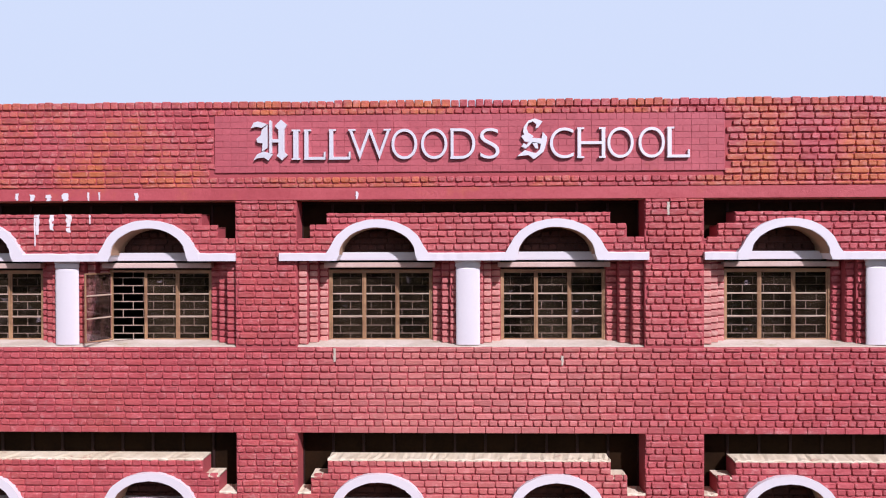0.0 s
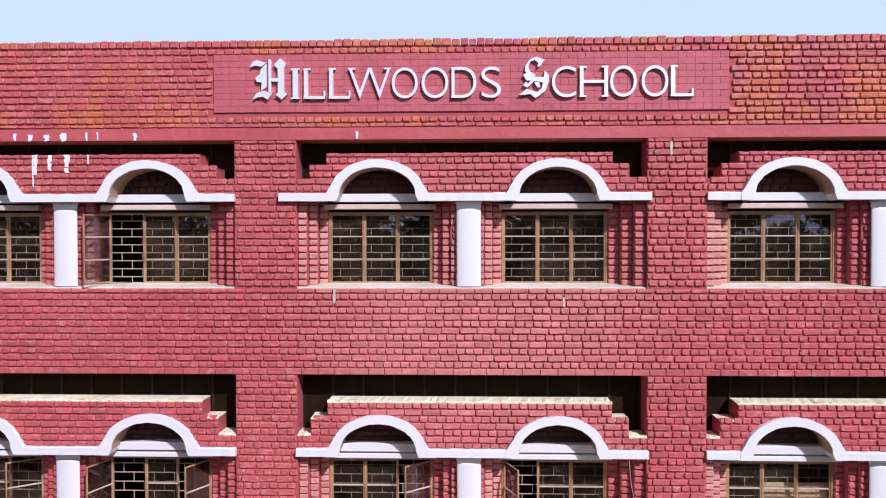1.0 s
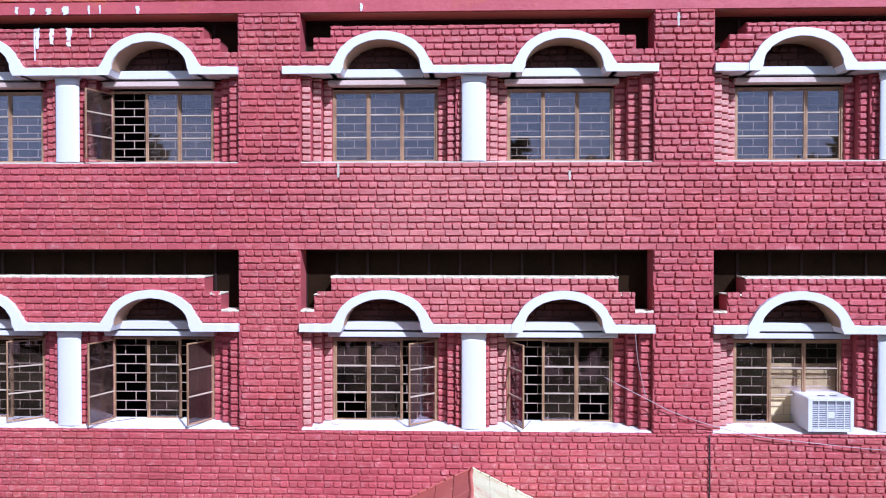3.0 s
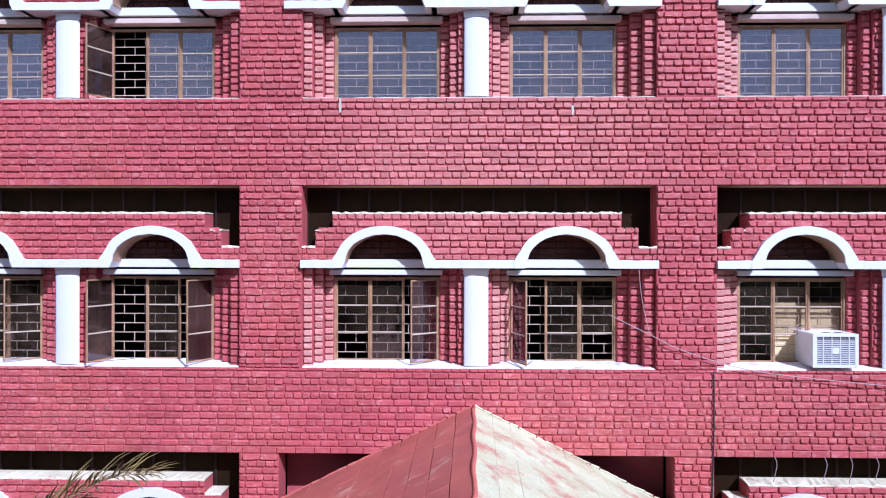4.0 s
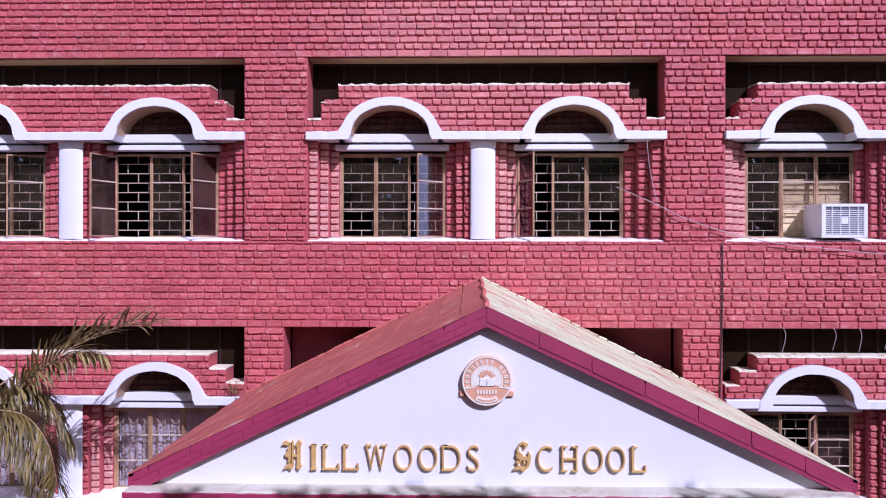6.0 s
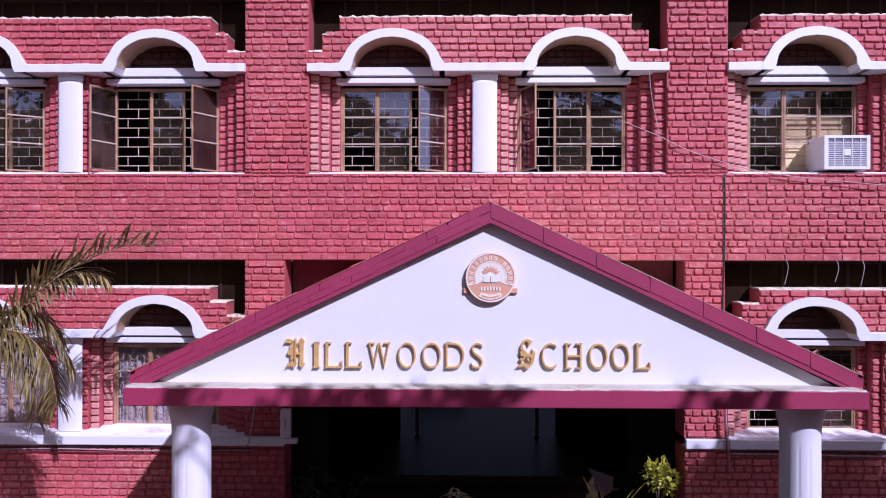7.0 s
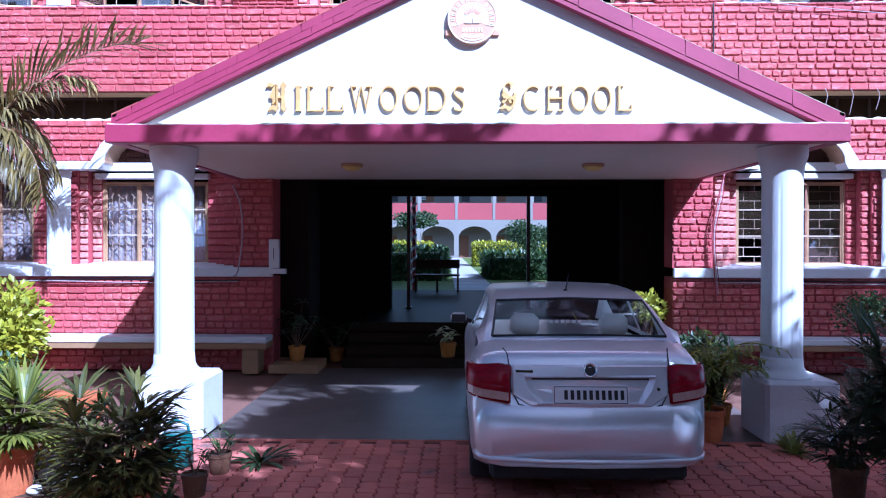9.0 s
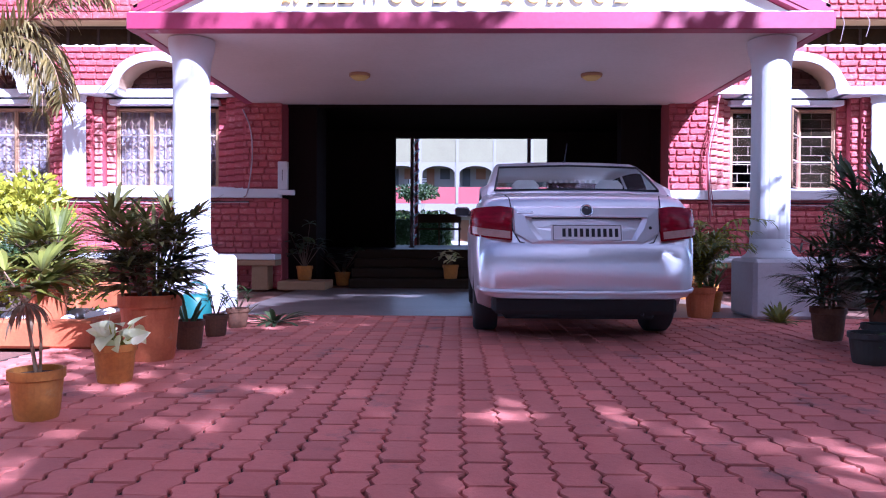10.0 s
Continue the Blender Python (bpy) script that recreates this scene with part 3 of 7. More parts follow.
tagged(part("panel_brick_run", g, PANEL_BRICK, sign_panel, tidy=False), kind="stuff")

for n, (lo, hi) in enumerate(((STOREYS[0][4], STOREYS[1][0]), (STOREYS[1][4], STOREYS[2][0]))):
    sp = wall_piece("wall_spandrel_%d" % (n + 1), "crimson-painted English-bond brick wall between two storeys",
                    [(LEFT, RIGHT, MORTAR_Y, 0.40, lo, hi - 0.01)], courses(LEFT, RIGHT, lo + 0.10, hi - 0.005))
    g, x = Geo(), LEFT
    while x < RIGHT:
        w = brick_rnd.uniform(0.24, 0.29)
        g.box(x + 0.004, x + w - 0.004, -0.012 + brick_rnd.uniform(-0.004, 0.004), MORTAR_Y + 0.05, lo, lo + 0.094, 0.008)
        x += w
    tagged(part("lintel_brick_run", g, BRICK_JOINED, sp, tidy=False), kind="stuff")
    part("soffit", Geo().box(LEFT, RIGHT, 0.066, 0.40, lo - 0.006, lo), SOFFIT, sp, "tan underside")

for n, (pl, pr) in enumerate(PIERS):
    lows = {1: (-3.35, DOOR_L), 2: (DOOR_R, 3.75)}.get(n, (pl, pr))
    boxes = [(pl, pr, MORTAR_Y, 0.44, STOREYS[1][0] - 0.01, STOREYS[1][4]), (pl, pr, MORTAR_Y, 0.44, STOREYS[2][0] - 0.01, STOREYS[2][4]),
             (*lows, MORTAR_Y, 0.44, STOREYS[0][0], STOREYS[0][4])]
    rects = courses(pl, pr, STOREYS[1][0], STOREYS[1][4], shift=pl) + courses(pl, pr, STOREYS[2][0], STOREYS[2][4], shift=pl)
    rects += courses(*lows, STOREYS[0][0], STOREYS[0][4], shift=lows[0])
    wall_piece("wall_pier_%d" % (n + 1), "crimson-painted brick pier between two window bays", boxes, rects)

# ---- window bays ----
def white_ledge(cx, xl, xr, lb, lt):
    """The white ledge with the two arch hoods, one running band."""
    g = Geo()
    arches = [cx - ARCH_OFF, cx + ARCH_OFF]
    edges = [xl] + [v for c in arches for v in (c - OUT_A + 0.02, c + OUT_A - 0.02)] + [xr]
    for a, b in zip(edges[0::2], edges[1::2]):
        rough_slab(g, a, b, -0.075, 0.30, lb, lt, brick_rnd, 0.005, 0.005, 0.10)
    for c in arches:
        inner = [(c - IN_A - 0.04, lb)] + ellipse(c, lt - 0.03, IN_A, IN_B + 0.01) + [(c + IN_A + 0.04, lb)]
        outer = [(c - OUT_A - 0.06, lb)] + [(x + math.copysign(0.06 * max(0.0, 1 - (z - lt) / 0.18) ** 2, x - c), z) for x, z in ellipse(c, lt - 0.01, OUT_A - 0.01, OUT_B)] + [(c + OUT_A + 0.06, lb)]
        shake = lambda line: [line[0]] + [(x + brick_rnd.uniform(-0.004, 0.004), z + brick_rnd.uniform(-0.004, 0.004)) for x, z in line[1:-1]] + [line[-1]]
        g.strip_prism(shake(inner), shake(outer), -0.082, 0.37)
    return g


def stepped_top(cx, xl, xr, lt, pt):
    h = (pt - lt - 0.19) / 2
    return [(xl, lt), (xr, lt), (xr, lt + 0.19), (xr - 0.27, lt + 0.19), (xr - 0.27, lt + 0.19 + h), (xr - 0.52, lt + 0.19 + h), (xr - 0.52, pt),
            (xl + 0.46, pt), (xl + 0.46, lt + 0.19 + h), (xl + 0.20, lt + 0.19 + h), (xl + 0.20, lt + 0.19), (xl, lt + 0.19)]


def rough_slab(g, x0, x1, y0, y1, z0, z1, r, jy=0.010, jz=0.008, step=0.11):
    """A slab whose front edge and top are hand-made and uneven."""
    n = max(2, int((x1 - x0) / step))
    vs, fs = [], []
    for i in range(n + 1):
        x = x0 + (x1 - x0) * i / n
        a, b, c = r.uniform(-jy, jy), r.uniform(-jz, jz), r.uniform(-jz, jz)
        vs += [(x, y0 + a, z0), (x, y0 + a - 0.002, z1 + b - 0.012), (x, y0 + a + 0.014, z1 + b), (x, (y0 + y1) / 2, z1 + c), (x, y1, z1), (x, y1, z0)]
    for i in range(n):
        k = 6 * i
        for j in range(6):
            fs.append((k + j, k + (j + 1) % 6, k + 6 + (j + 1) % 6, k + 6 + j))
    fs += [tuple(range(6)), tuple(range(6 * n, 6 * n + 6))]
    g.add(vs, fs)


def bay(n, s):
    xl, xr, cx = BAYS[n]
    sill, lb, lt, pt, head = STOREYS[s]
    arches = [cx - ARCH_OFF, cx + ARCH_OFF]
    h = (pt - lt - 0.19) / 2

    def free(z, x0, x1):
        if z > lt + 0.19 + h:
            x0, x1 = xl + 0.46, xr - 0.52
        elif z > lt + 0.19:
            x0, x1 = xl + 0.20, xr - 0.27
        runs, at = [], x0
        for c in arches:
            t = (z - lt + 0.01) / (OUT_B - 0.07)
            if t < 1:
                half = (OUT_A - 0.07) * math.sqrt(max(0, 1 - t * t))
                runs.append((at, c - half))
                at = c + half
        runs.append((at, x1))
        return runs

    g = Geo()
    outline = stepped_top(cx, xl, xr, lt, pt)
    top = outline[2:]
    base = [(xl, lt)]
    for c in arches:
        base += ellipse(c, lt - 0.02, IN_A + 0.03, IN_B + 0.03)
    g.prism(base + [(xr, lt)] + top, MORTAR_Y, 0.36)
    panel = solid("wall_arch_panel_%d" % (n + 3 * s + 1), g, MORTAR, "stepped crimson brick panel over two arched windows", "wall")
    lay(panel, courses(xl, xr, lt, pt, free), 0.0)
    # dusty cap on the panel's top and steps
    cap = Geo()
    for a, b, z in ((xl + 0.46, xr - 0.52, pt), (xl + 0.20, xl + 0.46, lt + 0.19 + h), (xr - 0.52, xr - 0.27, lt + 0.19 + h), (xl, xl + 0.20, lt + 0.19), (xr - 0.27, xr, lt + 0.19)):
        rough_slab(cap, a, b, -0.006, 0.36, z - 0.012, z + (0.016 if s < 2 else 0.006), brick_rnd, 0.012, 0.014 if s < 2 else 0.006, 0.05)
    part("dusty_cap", cap, DUST if s < 2 else BRICK_JOINED, panel, "dust-covered mortar cap" if s < 2 else "")
    extra = (0.26, 0.05) if (n, s) == (1, 2) else (0.012, 0.012)
    ledge = solid("trim_ledge_%d" % (n + 3 * s + 1), white_ledge(cx, xl - extra[0], xr + extra[1], lb, lt), WHITE, "white-painted ledge with two arched hoods", "trim")
    # inside each arch: brick infill, white lintel, and the beam above the window
    for c in arches:
        # Infill bricks are darkened in colour for the shade of the hood
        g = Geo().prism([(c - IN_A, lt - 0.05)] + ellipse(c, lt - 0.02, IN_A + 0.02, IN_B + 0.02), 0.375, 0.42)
        tym = solid("wall_arch_infill", g, ARCH_SHADE, "recessed brick infill under an arched hood, dark brown for its shade", "wall")
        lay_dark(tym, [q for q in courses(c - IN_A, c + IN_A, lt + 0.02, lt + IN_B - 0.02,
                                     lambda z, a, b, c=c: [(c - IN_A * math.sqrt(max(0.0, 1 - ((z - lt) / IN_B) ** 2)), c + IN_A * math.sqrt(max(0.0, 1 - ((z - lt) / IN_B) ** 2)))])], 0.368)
        line_in, line_out = ellipse(c, lt - 0.03, IN_A - 0.006, IN_B + 0.004), ellipse(c, lt - 0.03, IN_A + 0.006, IN_B + 0.016)
        part("arch_lining", Geo().strip_prism(line_in, line_out, -0.055, 0.366), SOFFIT, tym, "tan lining of the arch")
        part("lintel", Geo().box(c - IN_A - 0.03, c + IN_A + 0.03, 0.215, 0.42, lb - 0.002, lt + 0.005, 0.006), WHITE, tym, "white lintel")
        # Only top-storey beams take the pinkish colour that stands for shade
        part("beam", Geo().box(c - 0.87, c + 0.87, 0.235, 0.415, lb - 0.115, lb - 0.035, 0.008), WHITE if s < 2 else SHADED_BEAM, tym, "white-painted beam over the window" if s < 2 else "dusty white beam over the window, pinkish for its shade")
    # stepped jambs and the middle pier
    g, rects = Geo(), []
    wl, wr = cx - ARCH_OFF - 0.825, cx - ARCH_OFF + 0.825
    vl, vr = cx + ARCH_OFF - 0.825, cx + ARCH_OFF + 0.825
    z1 = lb - 0.002
    # Jamb sides that face the sun get the paler, light-carrying brick
    jamb, lit_side = [], set()
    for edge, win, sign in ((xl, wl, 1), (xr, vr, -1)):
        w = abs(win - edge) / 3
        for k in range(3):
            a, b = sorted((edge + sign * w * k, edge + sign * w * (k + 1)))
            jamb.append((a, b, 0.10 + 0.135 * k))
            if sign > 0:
                lit_side.add(a)
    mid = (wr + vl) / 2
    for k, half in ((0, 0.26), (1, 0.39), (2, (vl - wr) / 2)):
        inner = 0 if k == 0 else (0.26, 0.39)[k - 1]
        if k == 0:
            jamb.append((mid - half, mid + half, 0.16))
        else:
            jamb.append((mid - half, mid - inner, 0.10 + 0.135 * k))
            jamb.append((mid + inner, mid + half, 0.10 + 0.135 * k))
            lit_side.add(mid + inner)
    for a, b, y in jamb:
        g.box(a, b, y + 0.014, 0.52, sill - 0.01, z1)
    jw = solid("wall_jamb_%d" % (n + 3 * s + 1), g, MORTAR, "stepped brick window jambs painted crimson", "wall")
    for a, b, y in jamb:
        rows = courses(a, b, sill, z1, shift=a - 0.004) if b - a > 0.3 else [(a, b, max(sill, k * COURSE), min(z1, (k + 1) * COURSE)) for k in range(int(sill / COURSE), int(z1 / COURSE) + 1) if min(z1, (k + 1) * COURSE) - max(sill, k * COURSE) > 0.035]
        lay(jw, rows, y, 0, LIT_JAMB_BRICK if a in lit_side else BRICK_JOINED)
    # sill and column
    sg = Geo()
    rough_slab(sg, xl, xr, 0.035 if s else -0.018, 0.46, sill - 0.035, sill + 0.008, brick_rnd, 0.012, 0.006)
    sg.v = [(x, y, z + 0.13 * max(0.0, y - 0.035)) for x, y, z in sg.v]
    solid("window_sill_%d" % (n + 3 * s + 1), sg, SILL if s == 2 else SILL_WHITE, "dusty white plaster sill with yellow stains", "sill")
    col = thing("column", (cx + 0.02, 0.15, sill), "white-painted round half-column between two windows", "column", "columns between windows", "structure")
    hgt = lb - sill
    part("shaft", Geo().lathe([(0.185, 0.02), (0.185, 0.03), (0.185, hgt - 0.15), (0.185, hgt - 0.14), (0.178, hgt - 0.11)], 0, 0, 0, 32, Matrix.Translation((cx + 0.02, 0.085, sill)) @ Matrix.Diagonal((1, 0.24, 1, 1))), WHITE, col, smooth=True)
    part("capital", Geo().lathe([(0.178, hgt - 0.115), (0.192, hgt - 0.10), (0.195, hgt - 0.07), (0.186, hgt - 0.055), (0.20, hgt - 0.03), (0.21, hgt - 0.001)], 0, 0, 0, 32, Matrix.Translation((cx + 0.02, 0.085, sill)) @ Matrix.Diagonal((1, 0.24, 1, 1))), WHITE, col, smooth=True)


for n in range(3):
    for s in range(3):
        if (n, s) != (1, 0):
            bay(n, s)

# ---- windows ----
def pane_rect(g, x0, x1, z0, z1, y, m=None):
    g.box(x0, x1, y - 0.002, y + 0.002, z0, z1, 0, m)


def leaf_of_window(win, name, x0, x1, z0, z1, y, swing, hinge, broken=()):
    """One light of a steel window with two glazing bars; swing in degrees, outwards, about the hinge side."""
    hx = x0 if hinge == "l" else x1
    m = Matrix.Translation((hx, y, 0)) @ Matrix.Rotation(radians(-swing if hinge == "l" else swing), 4, "Z") @ Matrix.Translation((-hx, -y, 0))
    g, b = Geo(), 0.011
    g.box(x0, x0 + 2 * b, y - 0.014, y + 0.014, z0, z1, 0.004, m)
    g.box(x1 - 2 * b, x1, y - 0.014, y + 0.014, z0, z1, 0.004, m)
    zs = [z0, z0 + (z1 - z0) * 0.345, z0 + (z1 - z0) * 0.675, z1]
    for lo in (z0, z1 - 2 * b):
        g.box(x0 + 2 * b, x1 - 2 * b, y - 0.012, y + 0.012, lo, lo + 2 * b, 0.003, m)
    sash = part(name, g, STEEL_LIGHT, win)
    for z in zs[1:3]:
        part("glazing_bar", Geo().box(x0 + 2 * b, x1 - 2 * b, y - 0.014, y + 0.012, z - 0.010, z + 0.010, 0.003, m), GLAZING, sash)
    for i in range(3):
        if i in broken:
            continue
        p = Geo()
        pane_rect(p, x0 + 2 * b - 0.002, x1 - 2 * b + 0.002, zs[i] + 0.012, zs[i + 1] - 0.012, y + 0.003, m)
        ob = part("pane", p, GLASS, sash)
        ob.visible_shadow = False
    if swing:
        stay = Geo()
        far = m @ Vector((x1 if hinge == "l" else x0, y, z0 + 0.01))
        stay.tube([tuple(far), (hx + (0.34 if hinge == "l" else -0.34), y, z0 + 0.005)], 0.005, seg=5)
        part("stay", stay, STEEL, win)


window_count = 0


def window(c, s, lights, label, lattice=False):
    """A steel window of three lights behind which stands a grille; lights: (swing, hinge, broken panes) each."""
    global window_count
    window_count += 1
    sill, lb = STOREYS[s][0], STOREYS[s][1]
    z0, z1, x0, x1, y = sill + 0.02, lb - 0.15, c - 0.825, c + 0.825, 0.43
    win = thing("window_%d" % window_count, (c, y, z0), label, "window", "windows of the front", "structure")
    g = Geo()
    for a, b in ((x0, x0 + 0.035), (x1 - 0.035, x1)):
        g.box(a, b, y - 0.03, y + 0.03, z0, z1, 0.005)
    for z in (z0, z1 - 0.035):
        g.box(x0 + 0.035, x1 - 0.035, y - 0.03, y + 0.03, z, z + 0.035, 0.005)
    w = (x1 - x0 - 0.07) / 3
    for k in (1, 2):
        xm = x0 + 0.035 + k * w
        g.box(xm - 0.009, xm + 0.009, y - 0.022, y + 0.022, z0 + 0.035, z1 - 0.035, 0.004)
    part("window_frame", g, STEEL_LIGHT, win)
    for k, (swing, hinge, broken) in enumerate(lights):
        a, b = x0 + 0.035 + k * w + (0.009 if k else 0), x0 + 0.035 + (k + 1) * w - (0.009 if k < 2 else 0)
        leaf_of_window(win, "sash", a, b, z0 + 0.036, z1 - 0.036, y - (0.02 if swing else 0.0), swing, hinge, broken)
    if lattice:
        gr = Geo()
        for k in range(1, 15):
            x = x0 + (x1 - x0) * k / 15
            gr.box(x - 0.005, x + 0.005, y + 0.05, y + 0.06, z0, z1)
        for k in range(9):
            z = z0 + (k + 0.5) * (z1 - z0) / 9
            gr.tube([(x0 + (x1 - x0) * i / 60, y + 0.045, z + 0.05 * math.sin(i * 2 * math.pi / 8 + (k % 2) * math.pi)) for i in range(61)], 0.008, seg=4)
        part("grille", gr, GRILLE, win, "wavy steel lattice")
        fold = [(x0 + (x1 - x0) * i / 48, y + 0.16 + 0.02 * math.sin(i * 1.3)) for i in range(49)]
        part("curtain", Geo().add([(p, q + d, z) for d in (0.0, 0.004) for z in (z0, z1) for p, q in fold], [(i, i + 1, 50 + i, 49 + i) for i in range(48)] + [(98 + i, 147 + i, 148 + i, 99 + i) for i in range(48)]), CURTAIN, win, "pale curtain behind the lattice")
        return win
    gr = Geo()
    rows = 9
    dz = (z1 - z0) / rows
    for k in range(1, rows):
        gr.box(x0, x1, y + 0.075, y + 0.085, z0 + k * dz - 0.0055, z0 + k * dz + 0.0055)
    for k in range(rows):
        x = x0 + (0.165 if k % 2 else 0.33)
        while x < x1 - 0.03:
            gr.box(x - 0.0045, x + 0.0045, y + 0.076, y + 0.084, z0 + k * dz, z0 + (k + 1) * dz)
            x += 0.33
    part("grille", gr, GRILLE, win, "steel grille in a brick pattern")
    return win


SHUT = [(0, "l", ()), (0, "l", ()), (0, "r", ())]
SHUT_LABEL = "closed brown steel window with three lights and a grille"
OPEN_LABEL = "brown steel window with a sash standing open before a grille"
for n in range(3):
    cx = BAYS[n][2]
    for side in (-1, 1):
        c = cx + side * ARCH_OFF
        if (n, side) == (0, 1):
            window(c, 2, [(112, "l", ()), (0, "l", ()), (0, "r", ())], OPEN_LABEL)
            window(c, 1, [(110, "l", ()), (0, "l", ()), (62, "r", ())], OPEN_LABEL)
        else:
            window(c, 2, SHUT, SHUT_LABEL)
            if (n, side) == (0, -1):
                window(c, 1, [(0, "l", ()), (0, "l", ()), (35, "r", ())], OPEN_LABEL)
            elif (n, side) == (1, -1):
                window(c, 1, [(0, "l", (0,)), (0, "l", ()), (40, "r", ())], OPEN_LABEL)
            elif (n, side) == (1, 1):
                window(c, 1, [(68, "l", ()), (0, "l", ()), (0, "r", (0,))], OPEN_LABEL)
            else:
                window(c, 1, [(0, "l", ()), (0, "l", (0,)), (0, "r", (0,))], SHUT_LABEL)
        if n == 0:
            window(c, 0, SHUT, "closed brown steel window with a wavy lattice and pale curtain", True)
        if n == 2:
            window(c, 0, [(0, "l", (0,)), (55, "r", ()), (0, "r", ())] if side < 0 else SHUT, OPEN_LABEL if side < 0 else SHUT_LABEL)


def clerestory(n, s):
    """A strip of dark panes above the arch panel."""
    xl, xr, cx = BAYS[n]
    lt, pt, head = STOREYS[s][2], STOREYS[s][3], STOREYS[s][4]
    z0, z1 = lt + 0.10, head - 0.006
    strip = thing("clerestory_window_%d" % (n + 3 * s + 1), (cx, 0.40, z0), "dark clerestory strip of small panes under the beam", "window", "clerestories", "structure")
    g = Geo()
    g.box(xl, xr, 0.385, 0.425, z0, z0 + 0.04, 0.004)
    g.box(xl, xr, 0.385, 0.425, z1 - 0.04, z1, 0.004)
    k = int((xr - xl) / 0.48)
    for i in range(k + 1):
        x = xl + (xr - xl) * i / k
        a, b = max(xl, x - 0.02), min(xr, x + 0.02)
        g.box(a, b, 0.38, 0.43, z0 + 0.04, z1 - 0.04, 0.004)
    # Frame and panes are coloured dark for the shade of the recess
    part("window_frame", g, STEEL_SHADED, strip)
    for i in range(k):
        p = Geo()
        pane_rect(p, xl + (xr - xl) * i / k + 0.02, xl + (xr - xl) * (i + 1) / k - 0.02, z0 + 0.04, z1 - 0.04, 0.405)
        part("pane", p, DARK_ROOM_PANE, strip)


for n in range(3):
    for s in range(3):
        if (n, s) != (1, 0):
            clerestory(n, s)

# ---- rooms behind the front, and the building's shell ----
DEEP = 6.2
# Slabs and walls here take the near-black colour that stands for room shade
g = Geo()
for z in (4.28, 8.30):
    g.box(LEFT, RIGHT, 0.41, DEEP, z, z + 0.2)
solid("floor_slab", g, SHADED_ROOM, "plain concrete floors of the upper rooms", "floor")
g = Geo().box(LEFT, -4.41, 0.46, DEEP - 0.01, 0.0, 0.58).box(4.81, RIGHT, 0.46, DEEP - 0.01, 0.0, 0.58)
solid("floor_ground_rooms", g, SHADED_ROOM, "plain concrete floor of the ground-floor rooms", "floor")
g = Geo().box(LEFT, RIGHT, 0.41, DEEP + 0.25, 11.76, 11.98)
solid("ceiling", g, SHADED_ROOM, "plain plastered ceiling under the flat roof", "ceiling")
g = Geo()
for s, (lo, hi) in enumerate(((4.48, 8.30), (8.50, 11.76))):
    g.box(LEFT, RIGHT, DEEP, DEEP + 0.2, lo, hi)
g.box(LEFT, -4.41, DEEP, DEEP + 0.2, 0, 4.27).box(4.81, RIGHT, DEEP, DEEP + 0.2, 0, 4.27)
solid("wall_back", g, SHADED_ROOM, "plain plastered back wall of the classrooms", "wall")
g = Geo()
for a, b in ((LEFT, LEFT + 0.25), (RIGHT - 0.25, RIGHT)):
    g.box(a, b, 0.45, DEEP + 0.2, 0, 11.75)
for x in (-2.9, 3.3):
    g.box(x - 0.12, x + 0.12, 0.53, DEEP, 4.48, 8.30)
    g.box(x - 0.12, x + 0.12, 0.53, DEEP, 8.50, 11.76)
solid("wall_side", g, SHADED_ROOM, "plastered cross walls between the rooms", "wall")

# ---- ground floor front ----
for n, (a, b) in enumerate(((LEFT, DOOR_L), (DOOR_R, RIGHT))):
    dado = wall_piece("wall_dado_%d" % (n + 1), "crimson brick wall below the ground-floor windows", [(a, b, MORTAR_Y, 0.44, 0.0, 1.40)], courses(a, b, 0.54, 1.385) + courses(a, b, 0.02, 0.30), 300)
    g = Geo().box(a, b - (0 if n else -0.01), -0.085, 0.0, 1.395, 1.535, 0.01)
    part("sill_band", g, WHITE, dado, "white projecting band under the windows")
    bench = thing("stone_bench", ((a + b) / 2, -0.2, 0), "long white-topped stone bench along the brick wall", "bench", "wall benches")
    part("seat", Geo().box(a, b, -0.42, -0.012, 0.455, 0.54, 0.012), WHITE, bench)
    part("edge", Geo().box(a, b - 0.0, -0.40, -0.012, 0.37, 0.453, 0.006), STONE_TAN, bench, "tan stone edge")
    x = a + 0.25 if n else b - 0.25
    while a < x < b:
        part("leg", Geo().box(x - 0.12, x + 0.12, -0.34, -0.012, 0, 0.37, 0.01), STONE_TAN, bench)
        x += 3.4 if n else -3.4
solid("wall_over_door", Geo().box(DOOR_L - 0.05, DOOR_R + 0.05, 0.75, 0.87, 3.101, 4.279), PLASTER_RED, "recessed red plaster panel behind the porch roof", "wall")

# ---- entrance hall ----
HALL_END = 3.6
FLOOR = 0.60
